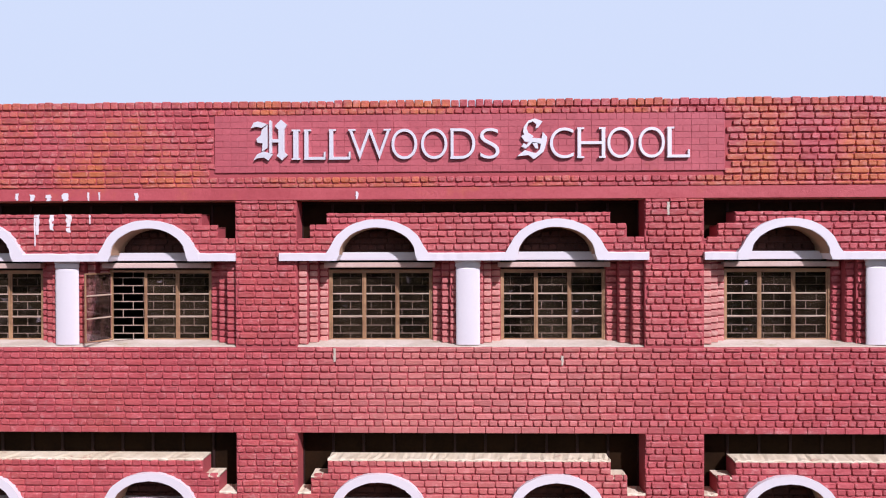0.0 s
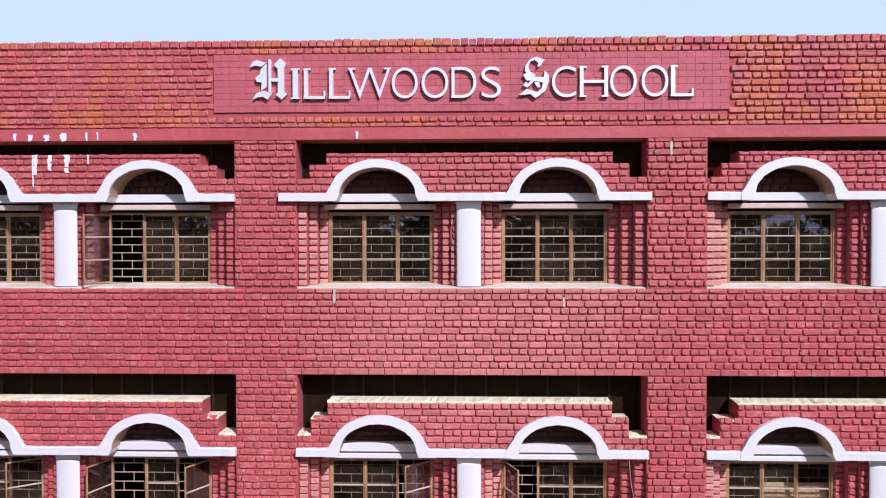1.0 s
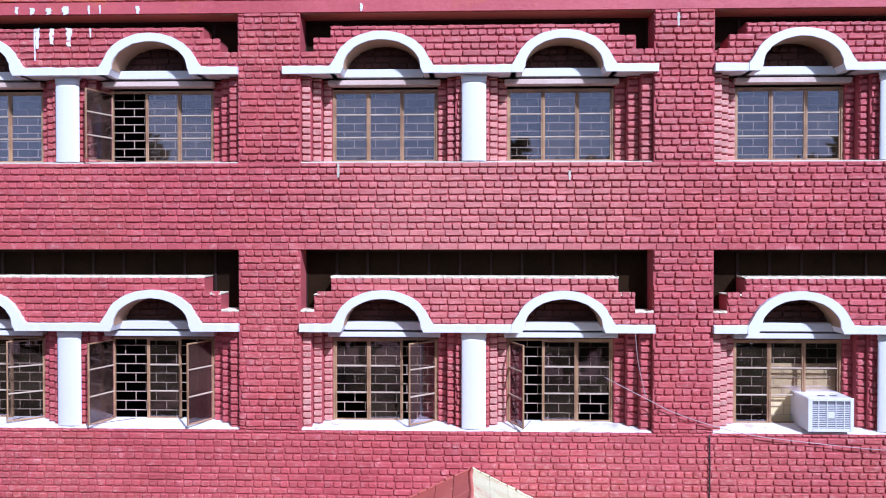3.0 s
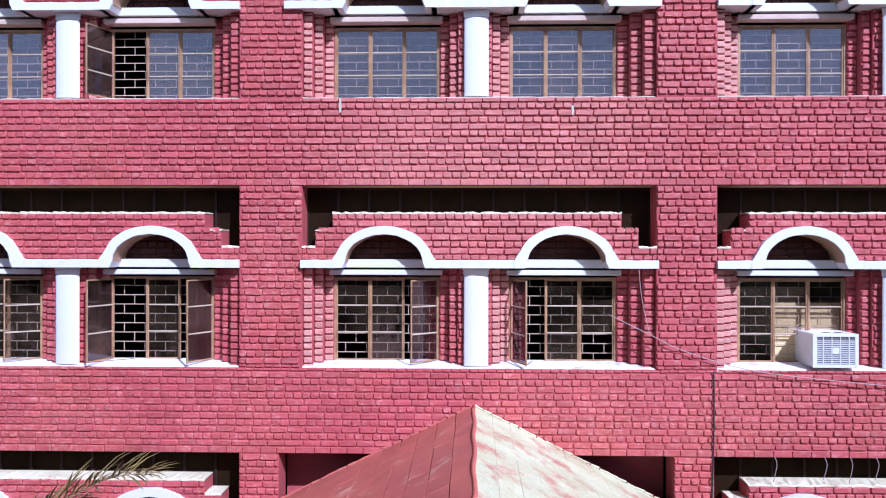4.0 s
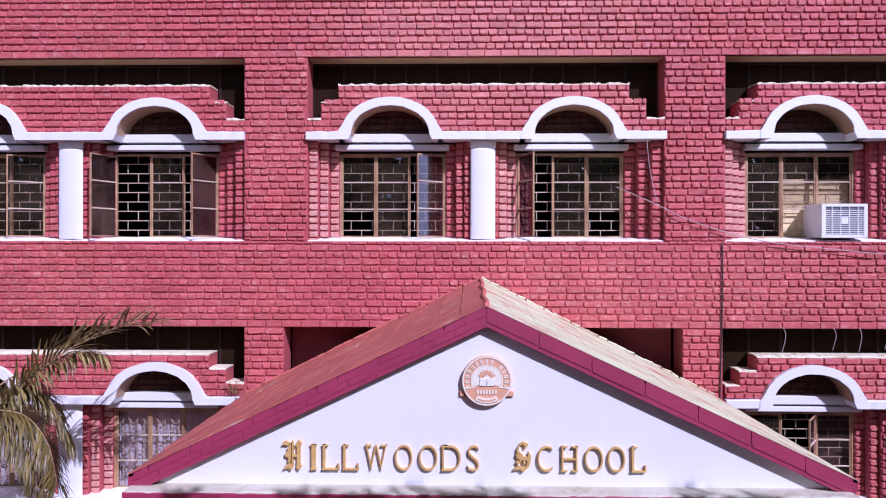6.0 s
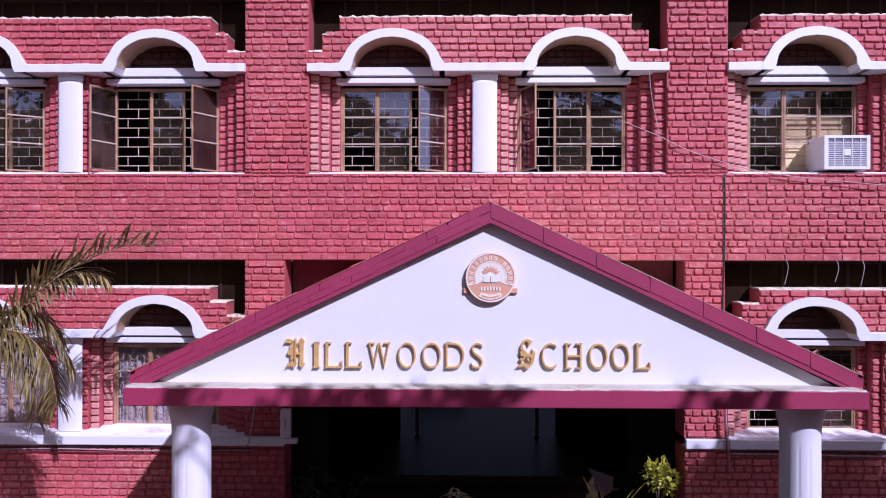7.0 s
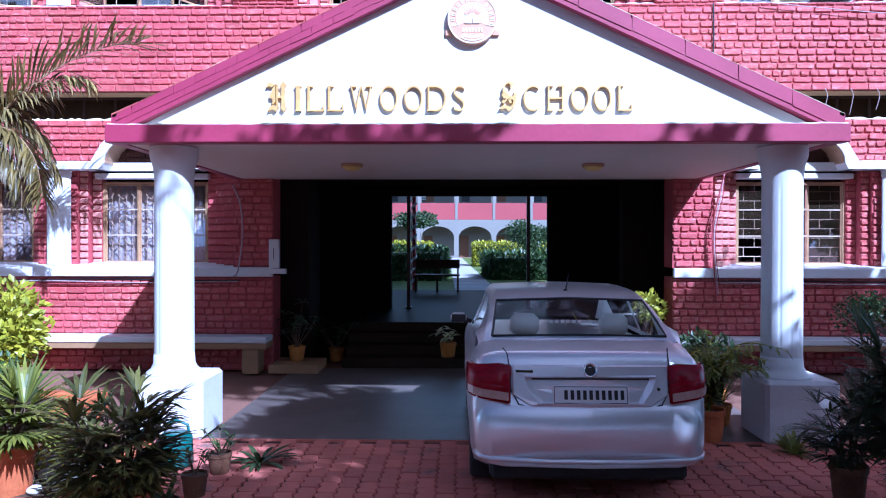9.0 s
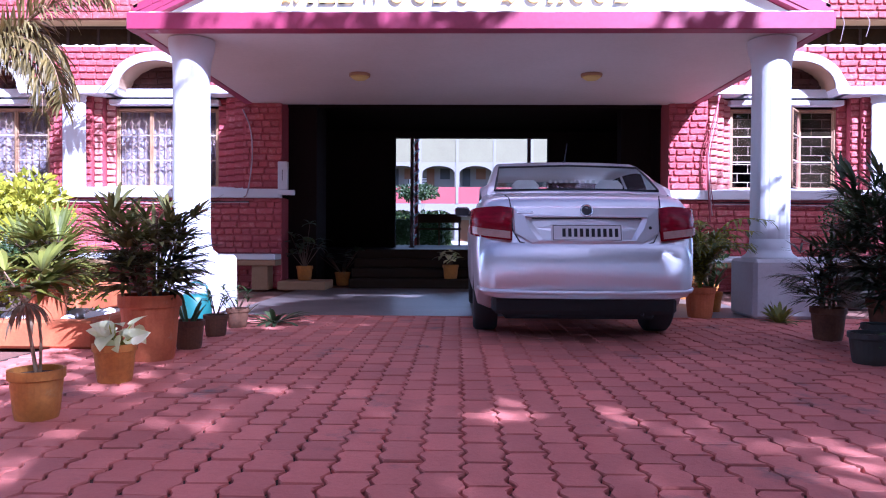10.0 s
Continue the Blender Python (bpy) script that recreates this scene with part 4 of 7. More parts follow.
HALL_WALLS = [(DOOR_L, -2.30, 0.45, 1.3, 0, 2.95), (2.66, DOOR_R, 1.0, 1.3, 0, 2.95),
              (DOOR_L - 0.16, DOOR_L - 0.002, 0.53, 1.298, 0, 2.948), (DOOR_R + 0.002, DOOR_R + 0.16, 0.53, 1.298, 0, 2.948),
              (-4.2, -2.75, 1.3, 1.5, 0, 2.95),
              (3.16, 4.6, 1.3, 1.5, 0, 2.95),
              (-4.4, -4.2, 1.3, HALL_END, 0, 2.95),
              (4.6, 4.8, 1.3, HALL_END, 0, 2.95),
              (-4.4, -1.32, HALL_END, HALL_END + 0.25, 0, 2.95),
              (1.78, 4.8, HALL_END, HALL_END + 0.25, 0, 2.95),
              (-4.4, -4.2, HALL_END + 0.25, 9.4, 0, 3.8),
              (4.6, 4.8, HALL_END + 0.25, 9.4, 0, 3.8),
              (-4.4, 4.8, HALL_END, HALL_END + 0.25, 2.95, 3.8),
              (-1.32, 1.78, HALL_END, HALL_END + 0.25, 2.84, 2.95),
              ]
# Walls, ceiling, floor and steps use base colours blackened in place of shade
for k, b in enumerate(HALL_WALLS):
    solid("wall_hall_%d" % (k + 1), Geo().box(*b), SHADED_HALL_WALL, "plastered wall of the entrance hall, coloured near black for shade", "wall")
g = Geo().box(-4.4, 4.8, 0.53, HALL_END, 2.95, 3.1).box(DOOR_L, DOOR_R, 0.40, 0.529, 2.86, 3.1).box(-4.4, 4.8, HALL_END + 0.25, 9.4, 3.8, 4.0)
solid("ceiling_hall", g, SHADED_HALL_WALL, "plastered hall ceiling, coloured near black for shade", "ceiling")
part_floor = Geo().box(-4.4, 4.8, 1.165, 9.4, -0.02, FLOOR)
solid("floor_hall", part_floor, SHADED_HALL_FLOOR, "polished stone hall floor, coloured near black for shade", "floor")
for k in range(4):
    solid("step_%d" % (k + 1), Geo().box(-1.75, 2.05, 0.22 + 0.31 * k, 1.16, 0.15 * k, 0.15 * (k + 1) - (0.004 if k == 3 else 0), 0.012), SHADED_STEP, "stone step up to the hall, coloured near black for shade", "step", group="steps to the hall")
for x in (-0.98, 1.40):
    post = thing("metal_post", (x, HALL_END + 0.12, FLOOR), "thin dark metal post in the passage opening", "post", "passage posts")
    part("shaft", Geo().box(x - 0.035, x + 0.035, HALL_END + 0.08, HALL_END + 0.16, FLOOR, 2.84, 0.006), STEEL, post)
    part("foot", Geo().box(x - 0.06, x + 0.06, HALL_END + 0.06, HALL_END + 0.18, FLOOR, FLOOR + 0.03, 0.004), STEEL, post)
for x0, x1 in ((-2.74, -2.02), (2.4, 3.1)):
    solid("planter_plinth", Geo().box(x0, x1, -0.32, 0.40, 0.0, 0.13, 0.012), STONE_TAN, "low tan stone plinth beside the steps", "plinth")

# ---- porch ----
PX0, PX1, PY = -3.32, 3.61, -4.0
GY = -3.80
RIDGE_X, RIDGE_Z, EAVE_Z, RIDGE_BACK = 0.13, 4.765, 3.12, 4.88
porch = thing("porch", (0.1, -2.0, 0), "gabled entrance porch with white pediment, magenta edges and tiled roof", "porch", "", "structure")
part("fascia", Geo().box(PX0, PX1, PY, PY + 0.16, 2.835, 3.005, 0.008), MAGENTA, porch, "magenta-painted front beam")
for x0, x1 in ((PX0 + 0.004, PX0 + 0.12), (PX1 - 0.12, PX1 - 0.004)):
    part("side_beam", Geo().box(x0, x1, PY + 0.162, 0.0, 2.84, 3.0, 0.008), MAGENTA, porch)
part("ceiling_slab", Geo().box(PX0 + 0.122, PX1 - 0.122, PY + 0.162, 0.09, 2.85, 2.99), CEILING, porch, "pale painted porch ceiling")
part("pediment", Geo().prism([(PX0 + 0.15, 2.992), (PX1 - 0.15, 2.992), (RIDGE_X, RIDGE_Z - 0.13)], GY + 0.06, GY + 0.30), WHITE, porch, "white-painted pediment")
g = Geo()
rough_slab(g, PX0 + 0.02, PX1 - 0.02, PY + 0.008, GY + 0.059, 2.992, 3.016, brick_rnd, 0.006, 0.007, 0.08)
part("ledge", g, SILL, porch, "dusty ledge over the front beam")


def slope_point(side, s, lift=0.0, back=0.0):
    """A point on the roof's outline: s from the ridge (0) to the eave (1); back from the gable (0) to the wall (1)."""
    ridge = Vector((RIDGE_X + 0.06 * back, RIDGE_Z + (RIDGE_BACK - RIDGE_Z) * back))
    eave = Vector((-3.335 if side < 0 else 3.645, EAVE_Z + 0.03 * back))
    d = (eave - ridge).normalized()
    nrm = Vector((-d.y, d.x)) if d.x > 0 else Vector((d.y, -d.x))
    return ridge + (eave - ridge) * s + nrm * lift


for side in (-1, 1):
    a, b = slope_point(side, 0), slope_point(side, 1)
    pts = [(a.x, a.y), (b.x, b.y), (b.x, b.y - 0.105), (b.x + (0.2 if side < 0 else -0.2), 3.018), (a.x, a.y - 0.200)]
    barge = part("bargeboard", Geo().prism(pts, GY - 0.03, GY + 0.168), MAGENTA, porch, "magenta-painted bargeboard scored like bricks")
    # plastered blocks on the board's face, in two courses on one slope and one of long blocks on the other
    courses_ = ((0.006, 0.083, 17, 0.0), (0.087, 0.150, 17, 0.5)) if side < 0 else ((0.004, 0.150, 7, 0.0),)
    for up, low, n, off in courses_:
        for i in range(n):
            u0, u1 = max(0.0, (i + off + 0.012) / n), min(0.985, (i + off + 0.992) / n)
            if u1 - u0 < 0.01:
                continue
            p0, p1 = slope_point(side, u0), slope_point(side, u1)
            j = [brick_rnd.uniform(-0.006, 0.006) for _ in range(4)]
            blk = [(p0.x + j[0], p0.y - up), (p1.x + j[1], p1.y - up), (p1.x + j[2], p1.y - low + j[1]), (p0.x + j[3], p0.y - low + j[0])]
            part("block", Geo().prism(blk, GY - 0.037 + j[0] * 0.4, GY - 0.029), MAGENTA, barge)
    deck = [slope_point(side, q, h) for q, h in ((0, -0.03), (1, -0.03), (1, -0.10), (0, -0.10))]
    rear = [slope_point(side, q, h, 1.0) for q, h in ((0, -0.03), (1, -0.03), (1, -0.10), (0, -0.10))]
    part("roof_deck", Geo().add([(p.x, GY + 0.17, p.y) for p in deck] + [(p.x, 0.005, p.y) for p in rear],
                                [(0, 1, 2, 3), (7, 6, 5, 4), (0, 4, 5, 1), (1, 5, 6, 2), (2, 6, 7, 3), (3, 7, 4, 0)]), ROOF_BED, porch)
    # tiles, course by course from the ridge down
    rows, cols = 13, 9
    for r in range(rows):
        for c in range(cols):
            b0, b1 = c / cols, (c + 1) / cols
            seam = 0.035 if side < 0 else 0.006
            q0, q1 = r / rows, (r + 1 - seam * brick_rnd.uniform(0.4, 1.6)) / rows
            lift = [brick_rnd.uniform(0.0, 0.014 if side < 0 else 0.006) for _ in range(4)]
            y0, y1 = GY - 0.03 + b0 * (0.028 - GY), GY - 0.03 + b1 * (0.028 - GY) - 0.002
            tops = [(slope_point(side, q, h, bb), yy) for (q, bb, yy), h in zip(((q0, b0, y0), (q1, b0, y0), (q1, b1, y1), (q0, b1, y1)), lift)]
            lows = [(slope_point(side, q, -0.028, bb), yy) for q, bb, yy in ((q0, b0, y0), (q1, b0, y0), (q1, b1, y1), (q0, b1, y1))]
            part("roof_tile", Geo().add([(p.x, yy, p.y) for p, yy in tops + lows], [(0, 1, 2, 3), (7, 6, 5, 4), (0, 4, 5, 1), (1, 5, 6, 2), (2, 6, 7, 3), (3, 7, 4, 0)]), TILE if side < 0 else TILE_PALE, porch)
    # broken mortar fillet where the roof meets the wall
    fillet = Geo()
    for k in range(26):
        q0, q1 = k / 26, (k + brick_rnd.uniform(0.75, 1.05)) / 26
        pa, pb = slope_point(side, q0, 0.012, 1.0), slope_point(side, q1, 0.012, 1.0)
        fillet.tube([(pa.x, -0.03, pa.y), (pb.x, -0.03, pb.y + brick_rnd.uniform(-0.01, 0.012))], brick_rnd.uniform(0.012, 0.028), brick_rnd.uniform(0.012, 0.028), 6)
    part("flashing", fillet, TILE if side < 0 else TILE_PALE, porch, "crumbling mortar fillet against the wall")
ridge_pts = []
for y in np.linspace(GY - 0.03, -0.02, 14):
    top_ = slope_point(1, 0.0, 0.0, (y - GY) / -GY)
    ridge_pts.append((top_.x + 0.012 * math.sin(y * 5), y, top_.y + 0.004 * math.sin(y * 9)))
part("ridge_cap", Geo().tube(ridge_pts, 0.028, seg=8), TILE, porch, "rounded ridge cap", smooth=True)

for cx, bx0, bx1 in ((-2.83, -3.10, -2.44), (3.18, 2.90, 3.60)):
    col = thing("porch_column", (cx, -3.56, 0), "white-painted fluted round column on a square block", "column", "porch columns", "structure")
    part("block", Geo().box(bx0, bx1, -3.88, -3.24, 0, 0.60, 0.035), BLOCK_WHITE, col, "dull white-plastered square base block")
    part("base", Geo().lathe([(0.27, 0.60), (0.262, 0.62), (0.222, 0.65), (0.200, 0.70), (0.192, 0.80)], cx, -3.56, 0, 32), WHITE, col, smooth=True)
    # shaft and flaring capital in one casting, with shallow flutes that die out under the capital
    prof = [(0.192, 0.80), (0.1915, 0.83), (0.190, 1.3), (0.188, 1.9), (0.187, 2.35), (0.187, 2.44), (0.188, 2.50), (0.190, 2.55), (0.194, 2.60), (0.200, 2.64), (0.208, 2.67), (0.217, 2.70), (0.225, 2.725), (0.230, 2.75), (0.232, 2.78), (0.232, 2.84)]
    vs, seg = [], 96
    for r, z in prof:
        groove = 0.0065 * min(1.0, max(0.0, (2.46 - z) / 0.1))
        for k in range(seg):
            a = 2 * math.pi * (k + 0.5) / seg
            rr = r - groove * (1.0 if k % 8 == 0 else 0.0)
            vs.append((cx + rr * math.cos(a), -3.56 + rr * math.sin(a), z))
    cut = next(i for i, (r, z) in enumerate(prof) if z > 2.46)
    quads = lambda lo, hi: [(i * seg + k, i * seg + (k + 1) % seg, (i + 1) * seg + (k + 1) % seg, (i + 1) * seg + k) for i in range(lo, hi) for k in range(seg)]
    part("shaft", Geo().add(vs[:(cut + 1) * seg], quads(0, cut)), WHITE, col, "fluted shaft", smooth=True)
    part("capital", Geo().add(vs[cut * seg:], quads(0, len(prof) - 1 - cut)), WHITE, col, smooth=True)
for x in (-1.28, 1.62):
    lamp = thing("ceiling_lamp", (x, -2.0, 2.85), "round yellowed ceiling lamp under the porch", "lamp", "porch lamps")
    part("rim", Geo().lathe([(0.13, 2.815), (0.135, 2.835), (0.13, 2.85)], x, -2.0, 0, 24), STONE_TAN, lamp, smooth=True)
    part("bowl", Geo().lathe([(0.02, 2.765), (0.07, 2.775), (0.10, 2.795), (0.118, 2.816)], x, -2.0, 0, 24), CARD, lamp, "yellowed glass bowl", smooth=True)

# ---- ground ----
gs = Geo()
gs.add([(-400, -400, -0.03), (400, -400, -0.03), (400, 400, -0.03), (-400, 400, -0.03)], [(0, 1, 2, 3)])
solid("ground", gs, EARTH, "dusty reddish earth", "ground")
solid("ground_joint_bed", Geo().box(-3.0, 4.6, -16.0, -3.78, -0.029, -0.019), JOINT, "dark joint sand between pavers", "ground")
solid("floor_apron", Geo().box(-2.45, 3.2, -3.78, 0.22, -0.029, 0.004), APRON, "smooth grey stone apron under the porch", "floor")


# ---- lettering ----
def glyph(ch, width, height, depth, bold=0.0):
    """One capital from the built-in font as a solid, scaled to a width and height, with small serifs where its stems end."""
    cu = bpy.data.curves.new("glyph", "FONT")
    cu.body, cu.size, cu.offset = ch, 1.0, bold
    tmp = bpy.data.objects.new("glyph", cu)
    scene.collection.objects.link(tmp)
    dg = bpy.context.evaluated_depsgraph_get()
    me = bpy.data.meshes.new_from_object(tmp.evaluated_get(dg))
    bpy.data.objects.remove(tmp)
    bpy.data.curves.remove(cu)
    xs, ys = [v.co.x for v in me.vertices], [v.co.y for v in me.vertices]
    x0, x1, y0, y1 = min(xs), max(xs), min(ys), max(ys)
    bm = bmesh.new()
    bm.from_mesh(me)
    bmesh.ops.remove_doubles(bm, verts=bm.verts, dist=1e-5)
    kx, kz = width / (x1 - x0), height / (y1 - y0)
    for v in bm.verts:
        v.co = Vector(((v.co.x - x0) * kx, 0.0, (v.co.y - y0) * kz))
    ext = bmesh.ops.extrude_face_region(bm, geom=list(bm.faces))
    for e in ext["geom"]:
        if isinstance(e, bmesh.types.BMVert):
            e.co.y -= depth
    bmesh.ops.recalc_face_normals(bm, faces=bm.faces)
    g = Geo()
    bm.verts.index_update()
    g.add([tuple(v.co) for v in bm.verts], [tuple(v.index for v in f.verts) for f in bm.faces])
    bm.free()
    bpy.data.meshes.remove(me)
    st = height * 0.055
    if ch == "I":
        g = Geo().box(width * 0.5 - height * 0.085, width * 0.5 + height * 0.085, -depth, 0, 0, height)

    def serif(x, z, w):
        g.box(max(-0.006, x - w / 2), min(width + 0.006, x + w / 2), -depth - 0.001, 0, z, z + st)

    top, stem = height - st, height * 0.15
    if ch == "I":
        for z in (0, top):
            serif(width / 2, z, width)
    if ch in "LHD":
        for z in (0, top):
            serif(stem * 0.5, z, stem * 1.9)
    if ch == "H":
        for z in (0, top):
            serif(width - stem * 0.5, z, stem * 1.7)
    if ch == "L":
        g.box(width - st, width, -depth - 0.001, 0, 0, height * 0.26)
    if ch == "W":
        serif(stem * 0.4, top, stem * 2.2)
        serif(width - stem * 0.4, top, stem * 2.2)
    return g


def blackletter(ch, width, height, depth):
    """The ornate gothic initials, stroke by stroke, on a grid of a hundred by a hundred."""
    strokes = {
        "H": (((0, 80), (8, 94), (20, 97), (45, 90), (30, 81), (15, 84)),
              ((30, 76), (45, 88), (45, 32), (30, 23), (32, 43), (18, 45), (15, 54), (27, 63)),
              ((50, 19), (57, 19), (57, 97), (53, 100), (50, 97)),
              ((57, 45), (76, 45), (76, 53), (57, 53)),
              ((65, 85), (82, 101), (98, 88), (91, 77), (91, 21), (100, 14), (85, 1), (70, 12), (75, 19), (75, 76)),
              ((7, 1), (17, 16), (35, 23), (60, 16), (48, 1), (35, 8), (20, 7))),
        "S": (((19, 66), (22, 79), (37, 94), (58, 99), (85, 92), (70, 77), (61, 75), (64, 85), (52, 92), (37, 87), (31, 75), (37, 64), (55, 56), (49, 52), (28, 58)),
              ((13, 56), (28, 62), (49, 52), (82, 50), (85, 66), (100, 54), (97, 37), (88, 18), (58, 1), (52, 8), (76, 24), (79, 37), (61, 41), (25, 43)),
              ((13, 31), (22, 39), (31, 35), (37, 41), (52, 43), (40, 33), (28, 26)),
              ((50, 39), (67, 39), (70, 26), (61, 26)),
              ((0, 8), (25, 22), (52, 16), (67, 14), (55, 0), (37, 10), (13, 8))),
    }
    g = Geo()
    for k, stroke in enumerate(strokes[ch]):
        g.prism([(x * width / 100, z * height / 100) for x, z in stroke], -depth - 0.001 * k, 0)
    return g


def sign(name, label, letters, base, big, small, x0, px0, per, y, depth, material, tight=0.0, thin=-0.014):
    s = thing(name, (letters[0][1], y, base), label, "sign")
    for ch, a, b, initial in letters:
        xa, w = x0 + (a + (b - a) * tight / 2 - px0) * per, (b - a) * (1 - tight) * per
        g = blackletter(ch, w, big, depth) if initial else glyph(ch, w, small, depth, thin)
        m = Matrix.Translation((xa, y, base - (0.02 * big if initial else 0)))
        part("letter", Geo().add(g.v, g.f, m), material, s)
    return s


sign("wall_sign", "raised brushed-steel serif letters on the brick parapet",
     [("H", 443, 510, 1), ("I", 517, 532, 0), ("L", 540, 578, 0), ("L", 585, 623, 0), ("W", 620, 695, 0), ("O", 697, 743, 0), ("O", 750, 797, 0), ("D", 803, 847, 0), ("S", 855, 890, 0),
      ("S", 922, 975, 1), ("C", 980, 1022, 0), ("H", 1029, 1078, 0), ("O", 1082, 1128, 0), ("O", 1137, 1183, 0), ("L", 1188, 1227, 0)],
     12.36, 0.62, 0.46, -3.05, 447, 0.00847, -0.018, 0.05, CHROME)
sign("porch_sign", "raised worn gold letters on the white pediment",
     [("H", 483, 526, 1), ("I", 537, 550, 0), ("L", 558, 592, 0), ("L", 595, 627, 0), ("W", 635, 678, 0), ("O", 688, 724, 0), ("O", 731, 769, 0), ("D", 773, 811, 0), ("S", 819, 843, 0),
      ("S", 900, 937, 1), ("C", 944, 975, 0), ("H", 987, 1019, 0), ("O", 1028, 1065, 0), ("O", 1069, 1104, 0), ("L", 1112, 1141, 0)],
     3.165, 0.295, 0.245, -1.869, 483, 0.00539, GY + 0.062, 0.038, GOLD, 0.13, -0.022)

# round emblem in plain shapes
EM = (0.135, GY + 0.06, 4.04)
emblem = thing("emblem", EM, "round red and cream school crest on the white pediment", "emblem")
face = Matrix.Translation(EM) @ Matrix.Rotation(radians(90), 4, "X")
EM_RED = surface("crest_red", (0.64, 0.34, 0.20), (0.54, 0.27, 0.15), 0.5, big=6, fine=40)
EM_CREAM = surface("crest_cream", (0.74, 0.70, 0.58), (0.66, 0.60, 0.46), 0.5, big=6, fine=40)
part("disc", Geo().lathe([(0.235, 0.0), (0.24, 0.01), (0.24, 0.05), (0.235, 0.056)], seg=48, m=face), EM_RED, emblem)


def ring(r0, r1, z0, z1, a0=0.0, a1=360.0, n=48):
    g, full = Geo(), a1 - a0 >= 359.9
    vs, fs = [], []
    for i in range(n + 1):
        a = radians(a0 + (a1 - a0) * i / n)
        for r, z in ((r0, z0), (r1, z0), (r1, z1), (r0, z1)):
            vs.append((r * math.cos(a), r * math.sin(a), z))
    for i in range(n):
        k = 4 * i
        for j in range(4):
            fs.append((k + j, k + (j + 1) % 4, k + 4 + (j + 1) % 4, k + 4 + j))
    if not full:
        fs += [(0, 1, 2, 3), (4 * n + 3, 4 * n + 2, 4 * n + 1, 4 * n)]
    return g.add(vs, fs)


def em_part(name, geo, mat):
    part(name, Geo().add(geo.v, geo.f, face), mat, emblem)


em_part("rim", ring(0.224, 0.236, 0.055, 0.062), EM_CREAM)
em_part("inner_ring", ring(0.146, 0.156, 0.055, 0.062, -25, 205, 36), EM_CREAM)
em_part("field", ring(0.0, 0.144, 0.055, 0.059, -25, 205, 36), EM_CREAM)
for i in range(15):
    m = Matrix.Rotation(radians(198 - i * 15.4), 4, "Z")
    if i != 9:
        em_part("rim_mark", Geo().box(0.168, 0.210, -0.013, -0.004, 0.055, 0.062, 0, m).box(0.168, 0.210, 0.004, 0.013, 0.055, 0.062, 0, m), EM_CREAM)
for side in (-1, 1):
    em_part("divider", Geo().add([(side * 0.222, -0.062, 0.055), (side * 0.13, -0.052, 0.055), (side * 0.13, -0.062, 0.062), (side * 0.222, -0.074, 0.062)], [(0, 1, 2, 3)]), EM_CREAM)
for i in range(7):
    em_part("banner_mark", Geo().box(-0.095 + i * 0.029, -0.078 + i * 0.029, -0.125, -0.088, 0.055, 0.062), EM_CREAM)
em_part("ribbon", ring(0.165, 0.212, 0.055, 0.064, 238, 302, 12), EM_CREAM)
em_part("ribbon_mark", ring(0.182, 0.196, 0.064, 0.067, 243, 297, 12), EM_RED)
em_part("book_shape", Geo().box(-0.070, -0.004, -0.045, 0.025, 0.059, 0.066).box(0.004, 0.070, -0.045, 0.025, 0.059, 0.066), WHITE)
flower = Geo()
for i in range(7):
    a = radians(24 + 22 * i)
    c, t = Vector((math.cos(a), math.sin(a))), Vector((-math.sin(a), math.cos(a)))
    base, mid_, tip_ = Vector((0, 0.022)) + c * 0.03, Vector((0, 0.022)) + c * 0.062, Vector((0, 0.022)) + c * 0.098
    flower.add([(*base, 0.063), (*(mid_ + t * 0.014), 0.065), (*tip_, 0.063), (*(mid_ - t * 0.014), 0.065)], [(0, 1, 2, 3)])
em_part("flower_shape", flower, EM_RED)
for x0_, x1_ in ((-0.26, -0.19), (0.19, 0.26)):
    em_part("tail", Geo().box(x0_, x1_, -0.155, -0.10, 0.0, 0.03, 0.006), EM_RED)

# ---- fittings on the front ----
ac = thing("air_conditioner", (5.45, 0.25, 5.47), "white window air conditioner resting on the sill", "air conditioner")
AX0, AX1, AY0, AY1, AZ0, AZ1 = 5.17, 5.83, -0.05, 0.60, 5.485, 5.985
part("case", Geo().box(AX0, AX1, AY0 + 0.02, AY1, AZ0, AZ1, 0.012), PLASTIC_WHITE, ac)
g = Geo()
g.box(AX0 - 0.004, AX0 + 0.06, AY0, AY0 + 0.02, AZ0, AZ1, 0.004).box(AX1 - 0.05, AX1 + 0.004, AY0, AY0 + 0.02, AZ0, AZ1, 0.004)
g.box(AX0 + 0.06, AX1 - 0.05, AY0, AY0 + 0.02, AZ1 - 0.045, AZ1, 0.004).box(AX0 + 0.06, AX1 - 0.05, AY0, AY0 + 0.02, AZ0, AZ0 + 0.05, 0.004)
part("front_frame", g, PLASTIC_WHITE, ac)
part("backing", Geo().box(AX0 + 0.06, AX1 - 0.05, AY0 + 0.016, AY0 + 0.0195, AZ0 + 0.05, AZ1 - 0.045), COIL, ac, "grey coil behind the louvres")
for i in range(4):
    xv = AX0 + 0.15 + i * 0.125
    part("upright", Geo().box(xv - 0.005, xv + 0.005, AY0 - 0.001, AY0 + 0.015, AZ0 + 0.05, AZ1 - 0.045), PLASTIC_WHITE, ac)
for i in range(13):
    z = AZ0 + 0.062 + i * 0.0275
    part("louvre", Geo().box(AX0 + 0.06, AX1 - 0.05, AY0 + 0.002, AY0 + 0.014, z, z + 0.011), PLASTIC_WHITE, ac)
